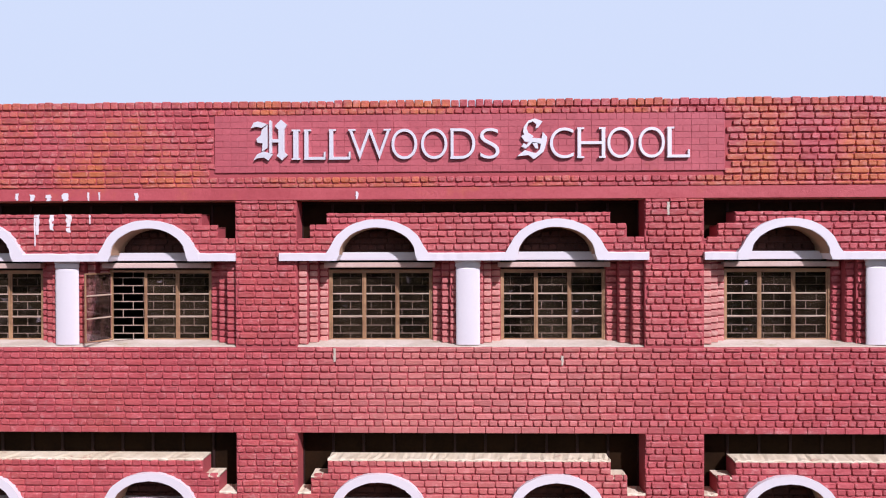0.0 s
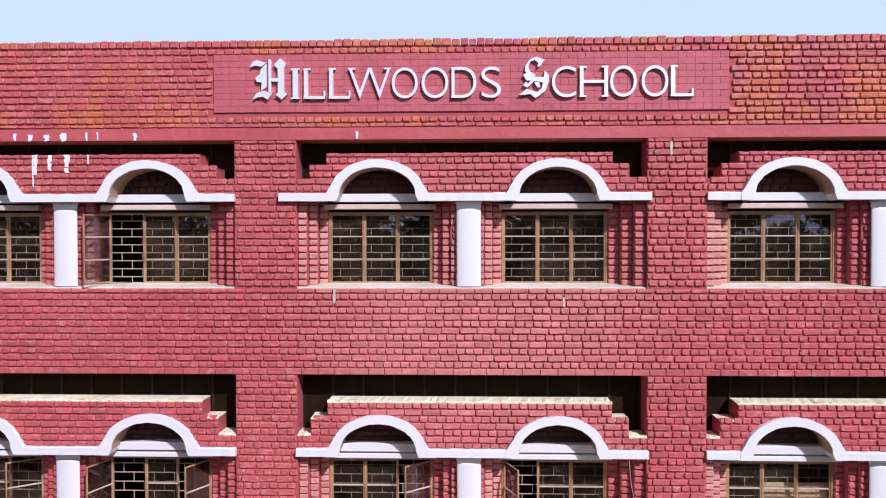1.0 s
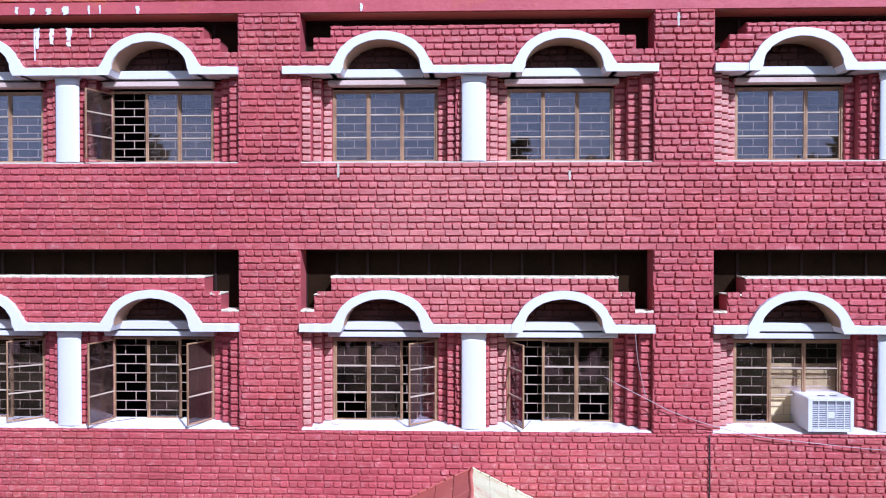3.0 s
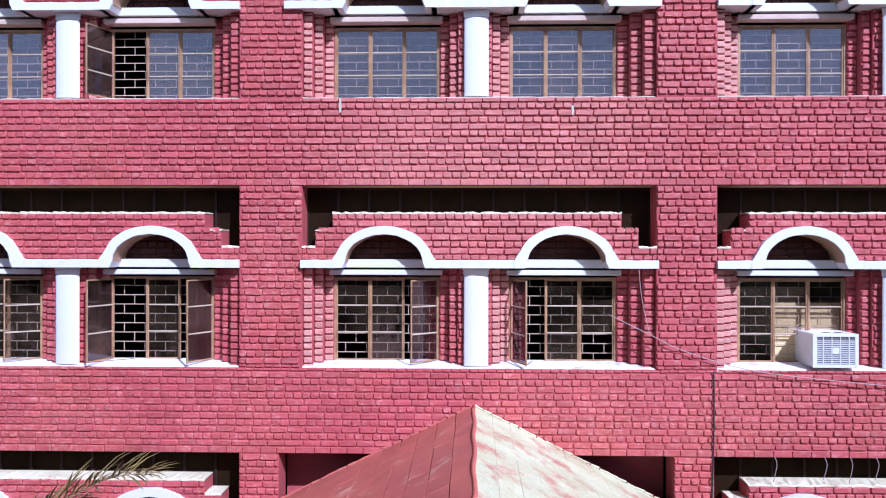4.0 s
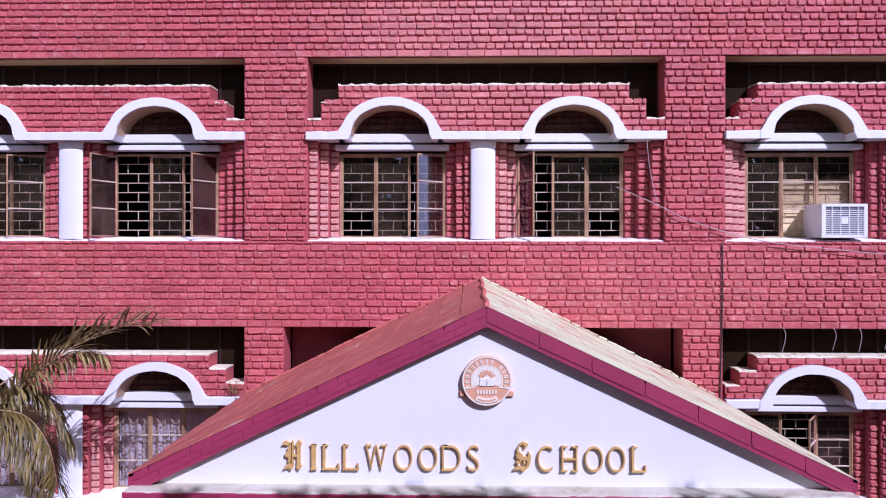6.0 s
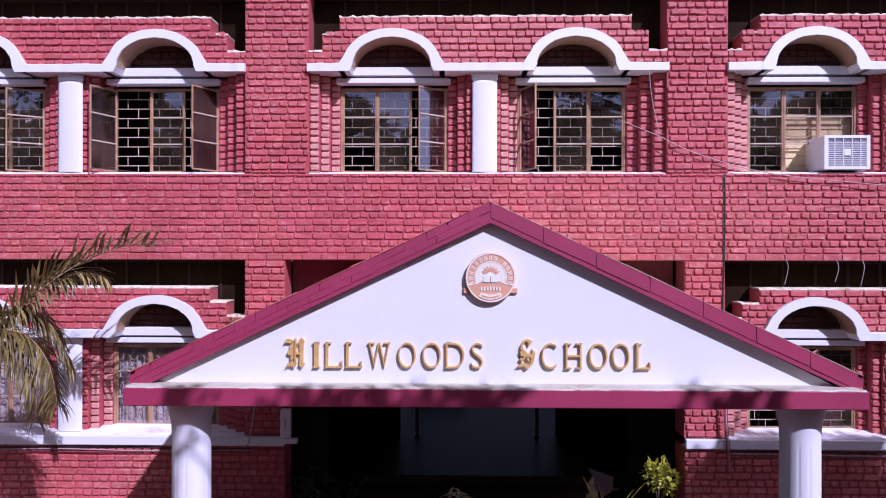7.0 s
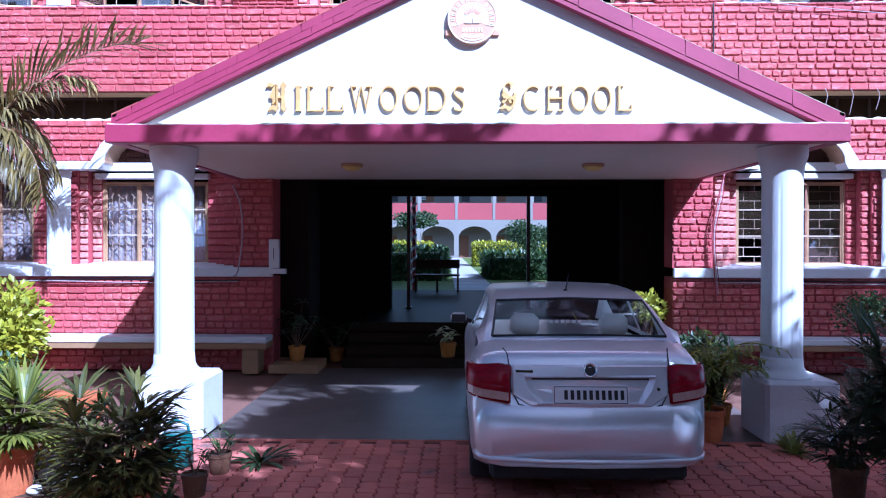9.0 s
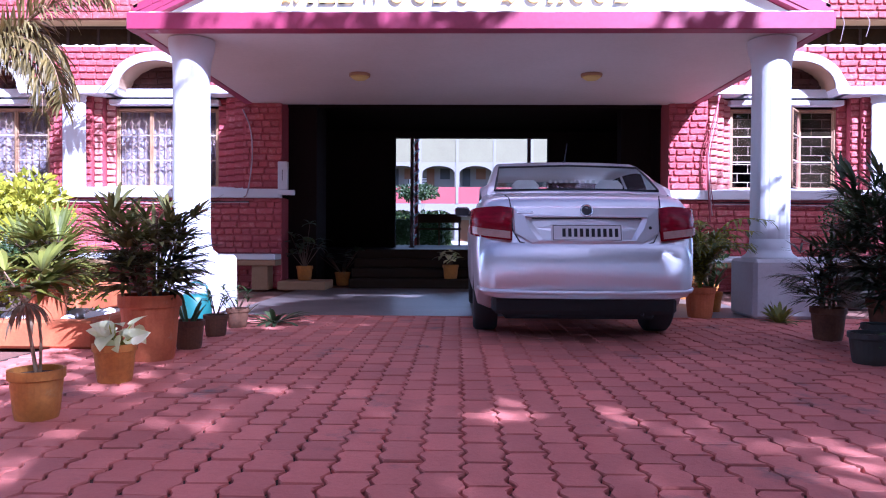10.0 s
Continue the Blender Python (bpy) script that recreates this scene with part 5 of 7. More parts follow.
part("hub", Geo().box((AX0 + AX1) / 2 - 0.05, (AX0 + AX1) / 2 + 0.05, AY0 - 0.006, AY0 + 0.012, (AZ0 + AZ1) / 2 - 0.05, (AZ0 + AZ1) / 2 + 0.05, 0.006), PLASTIC_WHITE, ac)
for dx in (0.22, 0.40):
    part("top_vent", Geo().box(AX0 + dx, AX0 + dx + 0.1, 0.10, 0.16, AZ1, AZ1 + 0.004), BLACK, ac)
boards = thing("window_board", (5.2, 0.56, 6.0), "yellowed board closing the window above the air conditioner", "board")
part("sheet", Geo().box(4.80, 5.86, 0.545, 0.56, 5.47, 6.40, 0.003), BOARD, boards)

box_ = thing("switch_box", (-2.66, -0.05, 1.46), "pale grey electrical switch box on the brick pier", "switch box")
part("case", Geo().box(-2.79, -2.64, -0.10, -0.012, 1.52, 1.95, 0.01), PLASTIC_WHITE, box_)
part("foot", Geo().box(-2.79, -2.54, -0.11, -0.012, 1.44, 1.515, 0.008), PLASTIC_WHITE, box_)
part("slot", Geo().box(-2.722, -2.714, -0.104, -0.099, 1.66, 1.82), BLACK, box_)


def cable(name, pts, r, mat, label):
    """A cable through the given points, smoothed."""
    pts = [Vector(p) for p in pts]
    out = []
    for i in range(len(pts) - 1):
        p0, p1, p2, p3 = pts[max(0, i - 1)], pts[i], pts[i + 1], pts[min(len(pts) - 1, i + 2)]
        for k in range(6):
            t = k / 6
            out.append(0.5 * ((2 * p1) + (p2 - p0) * t + (2 * p0 - 5 * p1 + 4 * p2 - p3) * t * t + (3 * p1 - p0 - 3 * p2 + p3) * t ** 3))
    out.append(pts[-1])
    return tagged(part(name, Geo().tube(out, r, seg=6), mat, None, "", True), label, "cable")


cable("cable", [(3.73, -0.03, 5.42), (3.735, -0.032, 4.9), (3.725, -0.03, 4.15), (3.70, -0.03, 3.2), (3.71, -0.03, 2.9)], 0.011, CABLE, "dark cable running down the brick pier")
cable("cable", [(2.2, 0.1, 6.25), (2.75, -0.06, 5.98), (3.3, -0.07, 5.72), (4.2, -0.07, 5.46), (5.2, -0.08, 5.33), (6.5, -0.09, 5.22), (8.5, -0.09, 5.15)], 0.006, CABLE_PALE, "thin pale wire drooping across the brick front")
cable("cable", [(2.62, -0.07, 6.92), (2.66, -0.08, 6.5), (2.78, -0.05, 5.98)], 0.005, CABLE_PALE, "thin wire hanging from the ledge")
for k, (z, dy) in enumerate(((1.345, 0.0), (1.315, 0.012), (1.29, 0.0))):
    cable("cable", [(x, -0.03 - dy, z + 0.012 * math.sin(x * 2.1 + k * 2)) for x in np.linspace(-7.6, -3.25, 12)], 0.009, (CABLE, CABLE_PALE, CABLE_RED)[k], "cable clipped under the white band")
    cable("cable", [(x, -0.03 - dy, z + 0.01 * math.sin(x * 1.7 + k)) for x in np.linspace(3.8, 8.0, 12)], 0.009, (CABLE, CABLE_PALE, CABLE_RED)[k], "cable clipped under the white band")
cable("cable", [(-3.34, -0.05, 2.75), (-3.22, -0.06, 2.45), (-3.18, -0.10, 2.0), (-3.24, -0.12, 1.5), (-3.30, -0.12, 1.40)], 0.011, CABLE_PALE, "pale cable hanging down beside the porch")
for k in range(3):
    cable("cable", [(3.92 - 0.02 * k, -0.05, 2.98), (3.80 + 0.03 * k, -0.09, 2.6), (3.70 + 0.025 * k, -0.12, 2.1), (3.72 + 0.02 * k, -0.13, 1.6), (3.76 + 0.03 * k, -0.11, 1.05 + 0.1 * k)], 0.010 - 0.002 * k, (CABLE_RED, CABLE_PALE, CABLE_RED)[k], "loose cable hanging beside the porch")
for k, (x, z) in enumerate(((4.62, 3.80), (5.35, 3.84), (5.72, 3.78), (6.1, 3.85))):
    cable("cable", [(x, -0.03, 4.17), (x + 0.03, -0.045, 4.05), (x - 0.02, -0.04, z)], 0.005, CABLE_PALE, "short loose wire hanging from the brick wall")
# paint and lime runs on the brick
run_rnd = random.Random(3)


def drip(x, z_top, z_bot, w, name="lime_run"):
    pts_l, pts_r = [], []
    n = 6
    for i in range(n + 1):
        z = z_top + (z_bot - z_top) * i / n
        slim = 1.0 - 0.35 * (i / n) ** 2
        pts_l.append((x - w / 2 * slim * run_rnd.uniform(0.45, 1.1), z + run_rnd.uniform(-0.012, 0.012)))
        pts_r.append((x + w / 2 * slim * run_rnd.uniform(0.45, 1.1), z + run_rnd.uniform(-0.012, 0.012)))
    return Geo().prism(pts_l + pts_r[::-1], -0.027, -0.019)


stains = [(-6.74, 0.06), (-6.50, 0.09), (-6.24, 0.11), (-5.98, 0.13), (-5.62, 0.04), (-4.87, 0.07), (-1.47, 0.05), (-5.45, 0.03)]
for x, w in stains:
    part("lime_run", drip(x, 11.88 - run_rnd.uniform(0, 0.04), 11.755, w), WHITE, parapet, "white lime run")
drips = solid("lime_stain", drip(-6.42, 11.54, 11.24, 0.08), SILL_WHITE, "white lime streaks on the brick panel", "stain")
for x, w, b in ((-6.20, 0.09, 11.3), (-5.93, 0.11, 11.26), (-5.6, 0.03, 11.40), (-6.46, 0.03, 11.05)):
    part("streak", drip(x, 11.54, b, w), SILL_WHITE, drips)
for x, z, h in ((-1.82, 9.49, 0.22), (1.65, 9.36, 0.14), (3.25, 11.70, 0.2)):
    solid("lime_stain", drip(x, z, z - h, 0.05), SILL, "pale lime streak on the brick wall", "stain")


# ---- car ----
def sedan():
    car = thing("car", (0, 0, 0), "silver four-door saloon parked with its rear to the drive", "car")

    def half(y):
        return float(np.interp(y, [0.05, 0.056, 0.07, 0.09, 0.12, 0.18, 0.35, 0.8, 3.4, 3.9, 4.2, 4.33, 4.38], [0.70, 0.74, 0.768, 0.79, 0.806, 0.824, 0.84, 0.85, 0.85, 0.82, 0.74, 0.64, 0.5]))

    def deck(y):
        return float(np.interp(y, [0.05, 0.054, 0.064, 0.08, 0.10, 0.122, 0.136, 0.155, 0.20, 0.30, 0.58, 1.0, 3.0, 3.4, 4.0, 4.25, 4.38], [0.60, 0.635, 0.675, 0.712, 0.742, 0.765, 0.95, 1.06, 1.105, 1.125, 1.16, 1.06, 1.02, 1.02, 0.88, 0.76, 0.62]))

    def under(y):
        z = 0.345 if y < 0.5 else 0.23
        for yw in (0.98, 3.48):
            d = 0.37 ** 2 - (y - yw) ** 2
            if d > 0:
                z = max(z, 0.30 + math.sqrt(d))
        return z

    ys = sorted(set([0.05, 0.054, 0.058, 0.064, 0.072, 0.08, 0.09, 0.1, 0.111, 0.122, 0.128, 0.136, 0.145, 0.155, 0.175, 0.2, 0.25, 0.3, 0.4, 0.5, 0.58] + [0.62 + 0.06 * i for i in range(13)] + [1.5 + 0.2 * i for i in range(8)] + [3.1 + 0.07 * i for i in range(12)] + [4.0, 4.1, 4.2, 4.28, 4.33, 4.38]))
    fr = [(0.0, 0.0), (0.84, 0.0), (0.955, 0.045), (0.985, 0.16), (1.0, 0.36), (1.0, 0.56), (0.985, 0.76), (0.955, 0.90), (0.90, 0.972), (0.78, 1.0), (0.4, 1.008), (0.0, 1.01)]
    prof = [(-a, b) for a, b in fr[::-1]][:-1] + fr
    g, n = Geo(), len(prof)
    vs, fs = [], []
    for y in ys:
        w, zt, zb = half(y), deck(y), under(y)
        zb = min(zb, zt - 0.12)
        for a, b in prof:
            vs.append((a * w, y, zb + (zt - zb) * b))
    for i in range(len(ys) - 1):
        for j in range(n - 1):
            fs.append((i * n + j, i * n + j + 1, (i + 1) * n + j + 1, (i + 1) * n + j))
    fs += [tuple(range(n)), tuple(range((len(ys) - 1) * n, len(ys) * n))]
    part("body", g.add(vs, fs), CAR_PAINT, car, smooth=True)
    # cabin shell with its window openings
    def roof(y):
        return float(np.interp(y, [0.56, 0.66, 0.85, 1.05, 1.22, 1.36, 1.6, 2.0, 2.4, 2.65, 2.95, 3.3], [1.155, 1.21, 1.305, 1.395, 1.455, 1.482, 1.50, 1.508, 1.50, 1.465, 1.30, 1.06]))

    gy = [0.56, 0.61, 0.66, 0.75, 0.85, 0.95, 1.05, 1.14, 1.22, 1.29, 1.36, 1.48, 1.6, 1.75, 1.9, 2.0, 2.2, 2.4, 2.55, 2.65, 2.75, 2.85, 2.95, 3.1, 3.3]
    rows = []
    for y in gy:
        r = roof(y)
        wb = float(np.interp(y, [0.56, 0.9, 1.6, 2.6, 3.3], [0.77, 0.80, 0.81, 0.81, 0.73]))
        wr = float(np.interp(y, [0.56, 0.66, 1.22, 1.6, 2.4, 2.7, 3.3], [0.735, 0.715, 0.650, 0.635, 0.625, 0.635, 0.68]))
        zb = min(1.03, r - 0.03) if y > 0.8 else r - 0.05
        half_row = [(wb, zb), (wb - (wb - wr) * 0.10, zb + (r - zb) * 0.10), (wr + (wb - wr) * 0.12, zb + (r - zb) * 0.80), (wr, zb + (r - zb) * 0.90), (wr * 0.96, r - 0.016), (wr * 0.92, r - 0.008), (wr * 0.45, r + 0.006), (0, r + 0.010)]
        rows.append([(-x, y, z) for x, z in half_row] + [(x, y, z) for x, z in half_row[::-1][1:]])
    m = len(rows[0])
    shell, rear, front, side_l, side_r = Geo(), Geo(), Geo(), Geo(), Geo()
    sets = {"s": shell, "r": rear, "f": front, "a": side_l, "b": side_r}
    faces = {k: [] for k in sets}
    for i in range(len(gy) - 1):
        mid = (gy[i] + gy[i + 1]) / 2
        for j in range(m - 1):
            top = 5 <= j <= m - 7
            side = j in (1, m - 3)
            key = "s"
            if top and 0.62 < mid < 1.13:
                key = "r"
            elif top and 2.7 < mid < 3.25:
                key = "f"
            elif side and 1.25 < mid < 2.85 and not 1.9 < mid < 2.0:
                key = "a" if j == 1 else "b"
            faces[key].append((i * m + j, i * m + j + 1, (i + 1) * m + j + 1, (i + 1) * m + j))
    allv = [p for r in rows for p in r]
    for k, name, mat, lab in (("s", "cabin", CAR_PAINT, ""), ("r", "rear_window", CAR_GLASS, "tinted rear window"), ("f", "windscreen", CAR_GLASS, ""), ("a", "side_window", CAR_GLASS, ""), ("b", "side_window", CAR_GLASS, "")):
        sets[k].add(allv, faces[k])
        ob = part(name, sets[k], mat, car, lab, True)
        bm = bmesh.new()
        bm.from_mesh(ob.data)
        bmesh.ops.delete(bm, geom=[v for v in bm.verts if not v.link_faces], context="VERTS")
        bm.to_mesh(ob.data)
        bm.free()
        ob.visible_shadow = mat != CAR_GLASS
    # seals, lid gap, trims
    seal = [(-0.666, 0.615, 1.185), (-0.638, 0.85, 1.298), (-0.607, 1.135, 1.420), (0, 1.142, 1.438), (0.607, 1.135, 1.420), (0.638, 0.85, 1.298), (0.666, 0.615, 1.185), (0, 0.60, 1.196)]
    part("window_seal", Geo().tube(seal + seal[:1], 0.010, seg=5), BLACK, car)
    gap = Geo()
    gap.tube([(-0.60, 0.30, 1.128), (-0.575, 0.19, 1.10), (-0.565, 0.128, 1.03), (-0.555, 0.124, 0.86), (-0.50, 0.120, 0.765), (-0.38, 0.119, 0.738), (0.38, 0.119, 0.738), (0.50, 0.120, 0.765), (0.555, 0.124, 0.86), (0.565, 0.128, 1.03), (0.575, 0.19, 1.10), (0.60, 0.30, 1.128)], 0.0055, seg=4)
    part("boot_gap", gap, BLACK, car, "dark gap round the boot lid")
    # boot lid: a swelling skin with a slanted recess for the plate
    def loop(half_low, half_mid, half_top, z_low, z_mid, z_top, y):
        return [(-half_low, y, z_low), (0.0, y - 0.004, z_low), (half_low, y, z_low), (half_mid, y, z_mid), (half_top, y, z_top), (0.0, y - 0.004, z_top), (-half_top, y, z_top), (-half_mid, y, z_mid)]

    rings = [loop(0.42, 0.545, 0.553, 0.752, 0.83, 1.035, 0.120), loop(0.41, 0.535, 0.543, 0.760, 0.835, 1.025, 0.104),
             loop(0.36, 0.43, 0.465, 0.776, 0.87, 0.958, 0.100), loop(0.33, 0.38, 0.425, 0.786, 0.87, 0.947, 0.117)]
    lid = Geo().add([q for ring_ in rings for q in ring_], [(8 * k + i, 8 * k + (i + 1) % 8, 8 * k + 8 + (i + 1) % 8, 8 * k + 8 + i) for k in range(3) for i in range(8)] + [tuple(range(24, 32))])
    part("boot_lid", lid, CAR_PAINT, car, "boot lid with a slanted recess for the plate")
    part("boot_lip", Geo().box(-0.46, 0.46, 0.082, 0.12, 0.950, 0.968, 0.007), CAR_PAINT, car)
    part("lip_shadow", Geo().box(-0.41, 0.41, 0.092, 0.12, 0.938, 0.949), BLACK, car)
    part("lock", Geo().lathe([(0.012, 0.0), (0.012, 0.006), (0.008, 0.008)], seg=12, m=Matrix.Translation((0.475, 0.101, 0.875)) @ Matrix.Rotation(radians(90), 4, "X")), BLACK, car, "round boot lock")
    plate = part("number_plate", Geo().box(-0.265, 0.265, 0.106, 0.118, 0.775, 0.898, 0.004), PLATE, car, "white plate with dark bars")
    edge = Geo()
    edge.box(-0.255, 0.255, 0.103, 0.107, 0.889, 0.893).box(-0.255, 0.255, 0.103, 0.107, 0.780, 0.784)
    edge.box(-0.255, -0.251, 0.103, 0.107, 0.784, 0.889).box(0.251, 0.255, 0.103, 0.107, 0.784, 0.889)
    part("plate_border", edge, BLACK, plate)
    for i in range(10):
        x = -0.185 + i * 0.0435
        part("bar", Geo().box(x, x + 0.024, 0.103, 0.107, 0.806, 0.868), BLACK, plate)
    badge = part("badge", Geo().lathe([(0.047, 0.0), (0.050, 0.006), (0.047, 0.012), (0.040, 0.012), (0.037, 0.006)], seg=28, m=Matrix.Translation((0, 0.104, 1.004)) @ Matrix.Rotation(radians(80), 4, "X")), CHROME_TRIM, car, "round chrome badge", True)
    part("badge_face", Geo().lathe([(0.037, 0.004), (0.001, 0.006)], seg=28, m=Matrix.Translation((0, 0.102, 1.004)) @ Matrix.Rotation(radians(80), 4, "X")), BLACK, badge)
    part("model_mark", Geo().box(-0.52, -0.40, 0.096, 0.12, 0.984, 1.000), CHROME_TRIM, car)
    part("bumper_line", Geo().tube([(-0.81, 0.16, 0.415), (-0.775, 0.075, 0.402), (-0.70, 0.048, 0.395), (-0.3, 0.044, 0.390), (0.3, 0.044, 0.390), (0.70, 0.048, 0.395), (0.775, 0.075, 0.402), (0.81, 0.16, 0.415)], 0.016, seg=8), CAR_PAINT, car, "raised line along the bumper", True)
    # Black box fills the shade under the bumper; the slab behind blocks light
    part("valance", Geo().box(-0.70, 0.70, 0.16, 0.46, 0.215, 0.350, 0.03), RUBBER, car, "matt black box standing for the shade under the bumper")
    part("underbody", Geo().box(-0.60, 0.60, 0.465, 4.1, 0.15, 0.24, 0.02), RUBBER, car, "dark underside")
    for sx in (-1, 1):
        path = [(0.565, 0.114), (0.65, 0.116), (0.74, 0.126), (0.800, 0.155), (0.836, 0.225), (0.852, 0.40)]
        lens = Geo()
        vs, fs = [], []
        for k, (x, y) in enumerate(path):
            d = k / (len(path) - 1)
            zt, zb = 1.045 - 0.03 * d + (0.0 if k else -0.02), 0.775 + 0.05 * d
            out = Vector((x, y)) + Vector((0.35 + 0.6 * d, -1 + 0.9 * d)).normalized() * 0.016
            vs += [(sx * out.x, out.y, zb), (sx * (out.x + 0.002), out.y - 0.004, (zb + zt) / 2), (sx * out.x * 0.995, out.y + 0.006, zt), (sx * (x - 0.03), y + 0.05, zt), (sx * (x - 0.03), y + 0.05, zb)]
        for k in range(len(path) - 1):
            for j in range(5):
                fs.append((5 * k + j, 5 * k + (j + 1) % 5, 5 * k + 5 + (j + 1) % 5, 5 * k + 5 + j))
        fs += [tuple(range(5)), tuple(range(5 * len(path) - 5, 5 * len(path)))]
        lamp = part("tail_light", lens.add(vs, fs), LAMP_RED, car, "red wrap-round tail light", True)
        low = Geo()
        vs, fs = [], []
        for k, (x, y) in enumerate(path[:5]):
            d = k / (len(path) - 1)
            out = Vector((x, y)) + Vector((0.35 + 0.6 * d, -1 + 0.9 * d)).normalized() * 0.021
            vs += [(sx * out.x, out.y, 0.79 + 0.05 * d), (sx * out.x, out.y, 0.845 + 0.05 * d)]
        for k in range(4):
            fs.append((2 * k, 2 * k + 1, 2 * k + 3, 2 * k + 2))
        part("reversing_lens", low.add(vs, fs), LENS_CLEAR, lamp, "pale reversing lens")
        mir = part("door_mirror", Geo().box(-0.085, 0.085, -0.045, 0.05, -0.05, 0.055, 0.03, Matrix.Translation((sx * 0.92, 2.92, 1.09))), CAR_PAINT, car, "", True)
        part("mirror_glass", Geo().box(-0.076, 0.076, -0.052, -0.046, -0.044, 0.040, 0.002, Matrix.Translation((sx * 0.92, 2.92, 1.09))), BLACK, mir)
        part("mirror_arm", Geo().tube([(sx * 0.76, 2.95, 1.04), (sx * 0.85, 2.93, 1.07)], 0.025, seg=6), BLACK, car)
        part("headrest", Geo().box(sx * 0.37 - 0.12, sx * 0.37 + 0.12, 1.10, 1.20, 1.12, 1.31, 0.05), SEAT, car, "pale covered headrest", True)
        for yw in (0.98, 3.48):
            wheel = part("wheel", Geo().lathe([(0.19, -0.10), (0.285, -0.10), (0.308, -0.08), (0.312, 0.0), (0.308, 0.08), (0.285, 0.10), (0.19, 0.10)], seg=36, m=Matrix.Translation((sx * 0.73, yw, 0.312)) @ Matrix.Rotation(radians(90), 4, "Y")), RUBBER, car, "black tyre", True)
            part("rim", Geo().lathe([(0.19, -0.09), (0.195, 0.0), (0.19, 0.085), (0.16, 0.06), (0.05, 0.075), (0.01, 0.075)], seg=24, m=Matrix.Translation((sx * 0.73, yw, 0.312)) @ Matrix.Rotation(radians(90 * sx), 4, "Y")), CHROME_TRIM, wheel, "", True)
    part("rear_seat", Geo().box(-0.62, 0.62, 1.15, 1.30, 0.80, 1.09, 0.04), SEAT, car)
    for k in range(9):
        x = -0.20 + 0.045 * k
        part("bar", Geo().box(x, x + 0.028, 0.845, 0.848, 1.262, 1.285), SEAT, bpy.data.objects["rear_window"], "pale marks on the rear window")
    part("parcel_shelf", Geo().box(-0.60, 0.60, 0.66, 1.14, 1.10, 1.12, 0.004), CARD_SHELF, car)
    # the tail leans forward above the bumper and bows outwards in plan
    for piece in [c for k in car.children for c in (k, *k.children)]:
        for v in piece.data.vertices:
            if v.co.y < 0.7:
                v.co.y += 0.30 * max(0.0, v.co.z - 0.77) * (1 - v.co.y / 0.7)
                v.co.y += 0.075 * (v.co.x / 0.8) ** 2 * (1 - v.co.y / 0.7)
    part("antenna", Geo().tube([(0.0, 1.34, 1.485), (0.0, 1.25, 1.56), (0.0, 1.17, 1.64)], 0.006, 0.003, seg=6), BLACK, car)
    part("antenna_base", Geo().lathe([(0.022, 1.475), (0.018, 1.495), (0.006, 1.50)], 0, 1.35, 0, 12), BLACK, car)
    part("muffler", Geo().box(0.14, 0.36, 0.50, 0.72, 0.185, 0.25, 0.03), STEEL_LIGHT, car, "dusty grey exhaust box")
    part("tow_eye", Geo().tube([(0.40, 0.30, 0.26), (0.44, 0.22, 0.22), (0.50, 0.30, 0.26)], 0.018, seg=8), BLACK, car)
    return car


car = sedan()
car.matrix_basis = pose(0.93, -5.80, 0.0)

# ---- plants ----
def direction(az, el):
    return Vector((math.cos(az) * math.cos(el), math.sin(az) * math.cos(el), math.sin(el)))


def pot(owner, x, y, r, h, mat, rim=True, z=0.0):
    prof = [(r * 0.74, 0.0), (r * 0.80, h * 0.15), (r * 0.92, h * 0.78)]
    prof += [(r * 0.93, h * 0.80), (r, h * 0.82), (r, h), (r * 0.90, h), (r * 0.88, h * 0.86), (r * 0.3, h * 0.85)] if rim else [(r, h), (r * 0.92, h), (r * 0.9, h * 0.88), (r * 0.3, h * 0.87)]
    part("pot", Geo().lathe(prof, x, y, z, 28, wobble=0.006), mat, owner, smooth=False)
    part("soil", Geo().lathe([(r * 0.2, h * 0.85), (r * 0.89, h * 0.88), (r * 0.02, h * 0.93)], x, y, z, 16), SOIL, owner)


def fan_leaf(g, p, d, size, r, blades=9, spread=2.3, width=0.05, droop=0.5):
    """A palm fan: blades that spread from the end of a stalk."""
    d = Vector(d).normalized()
    side = d.cross(Vector((0, 0, 1)))
    side = side.normalized() if side.length > 0.01 else Vector((1, 0, 0))
    up = side.cross(d)
    for i in range(blades):
        a = (i / (blades - 1) - 0.5) * spread
        v = d * math.cos(a) + side * math.sin(a) + up * r.uniform(-0.08, 0.14)
        g.blade(p, v, size * r.uniform(0.82, 1.05) * (1 - 0.18 * abs(a) / spread), size * width * 2.9, droop * r.uniform(0.6, 1.4), 3, 0.22)


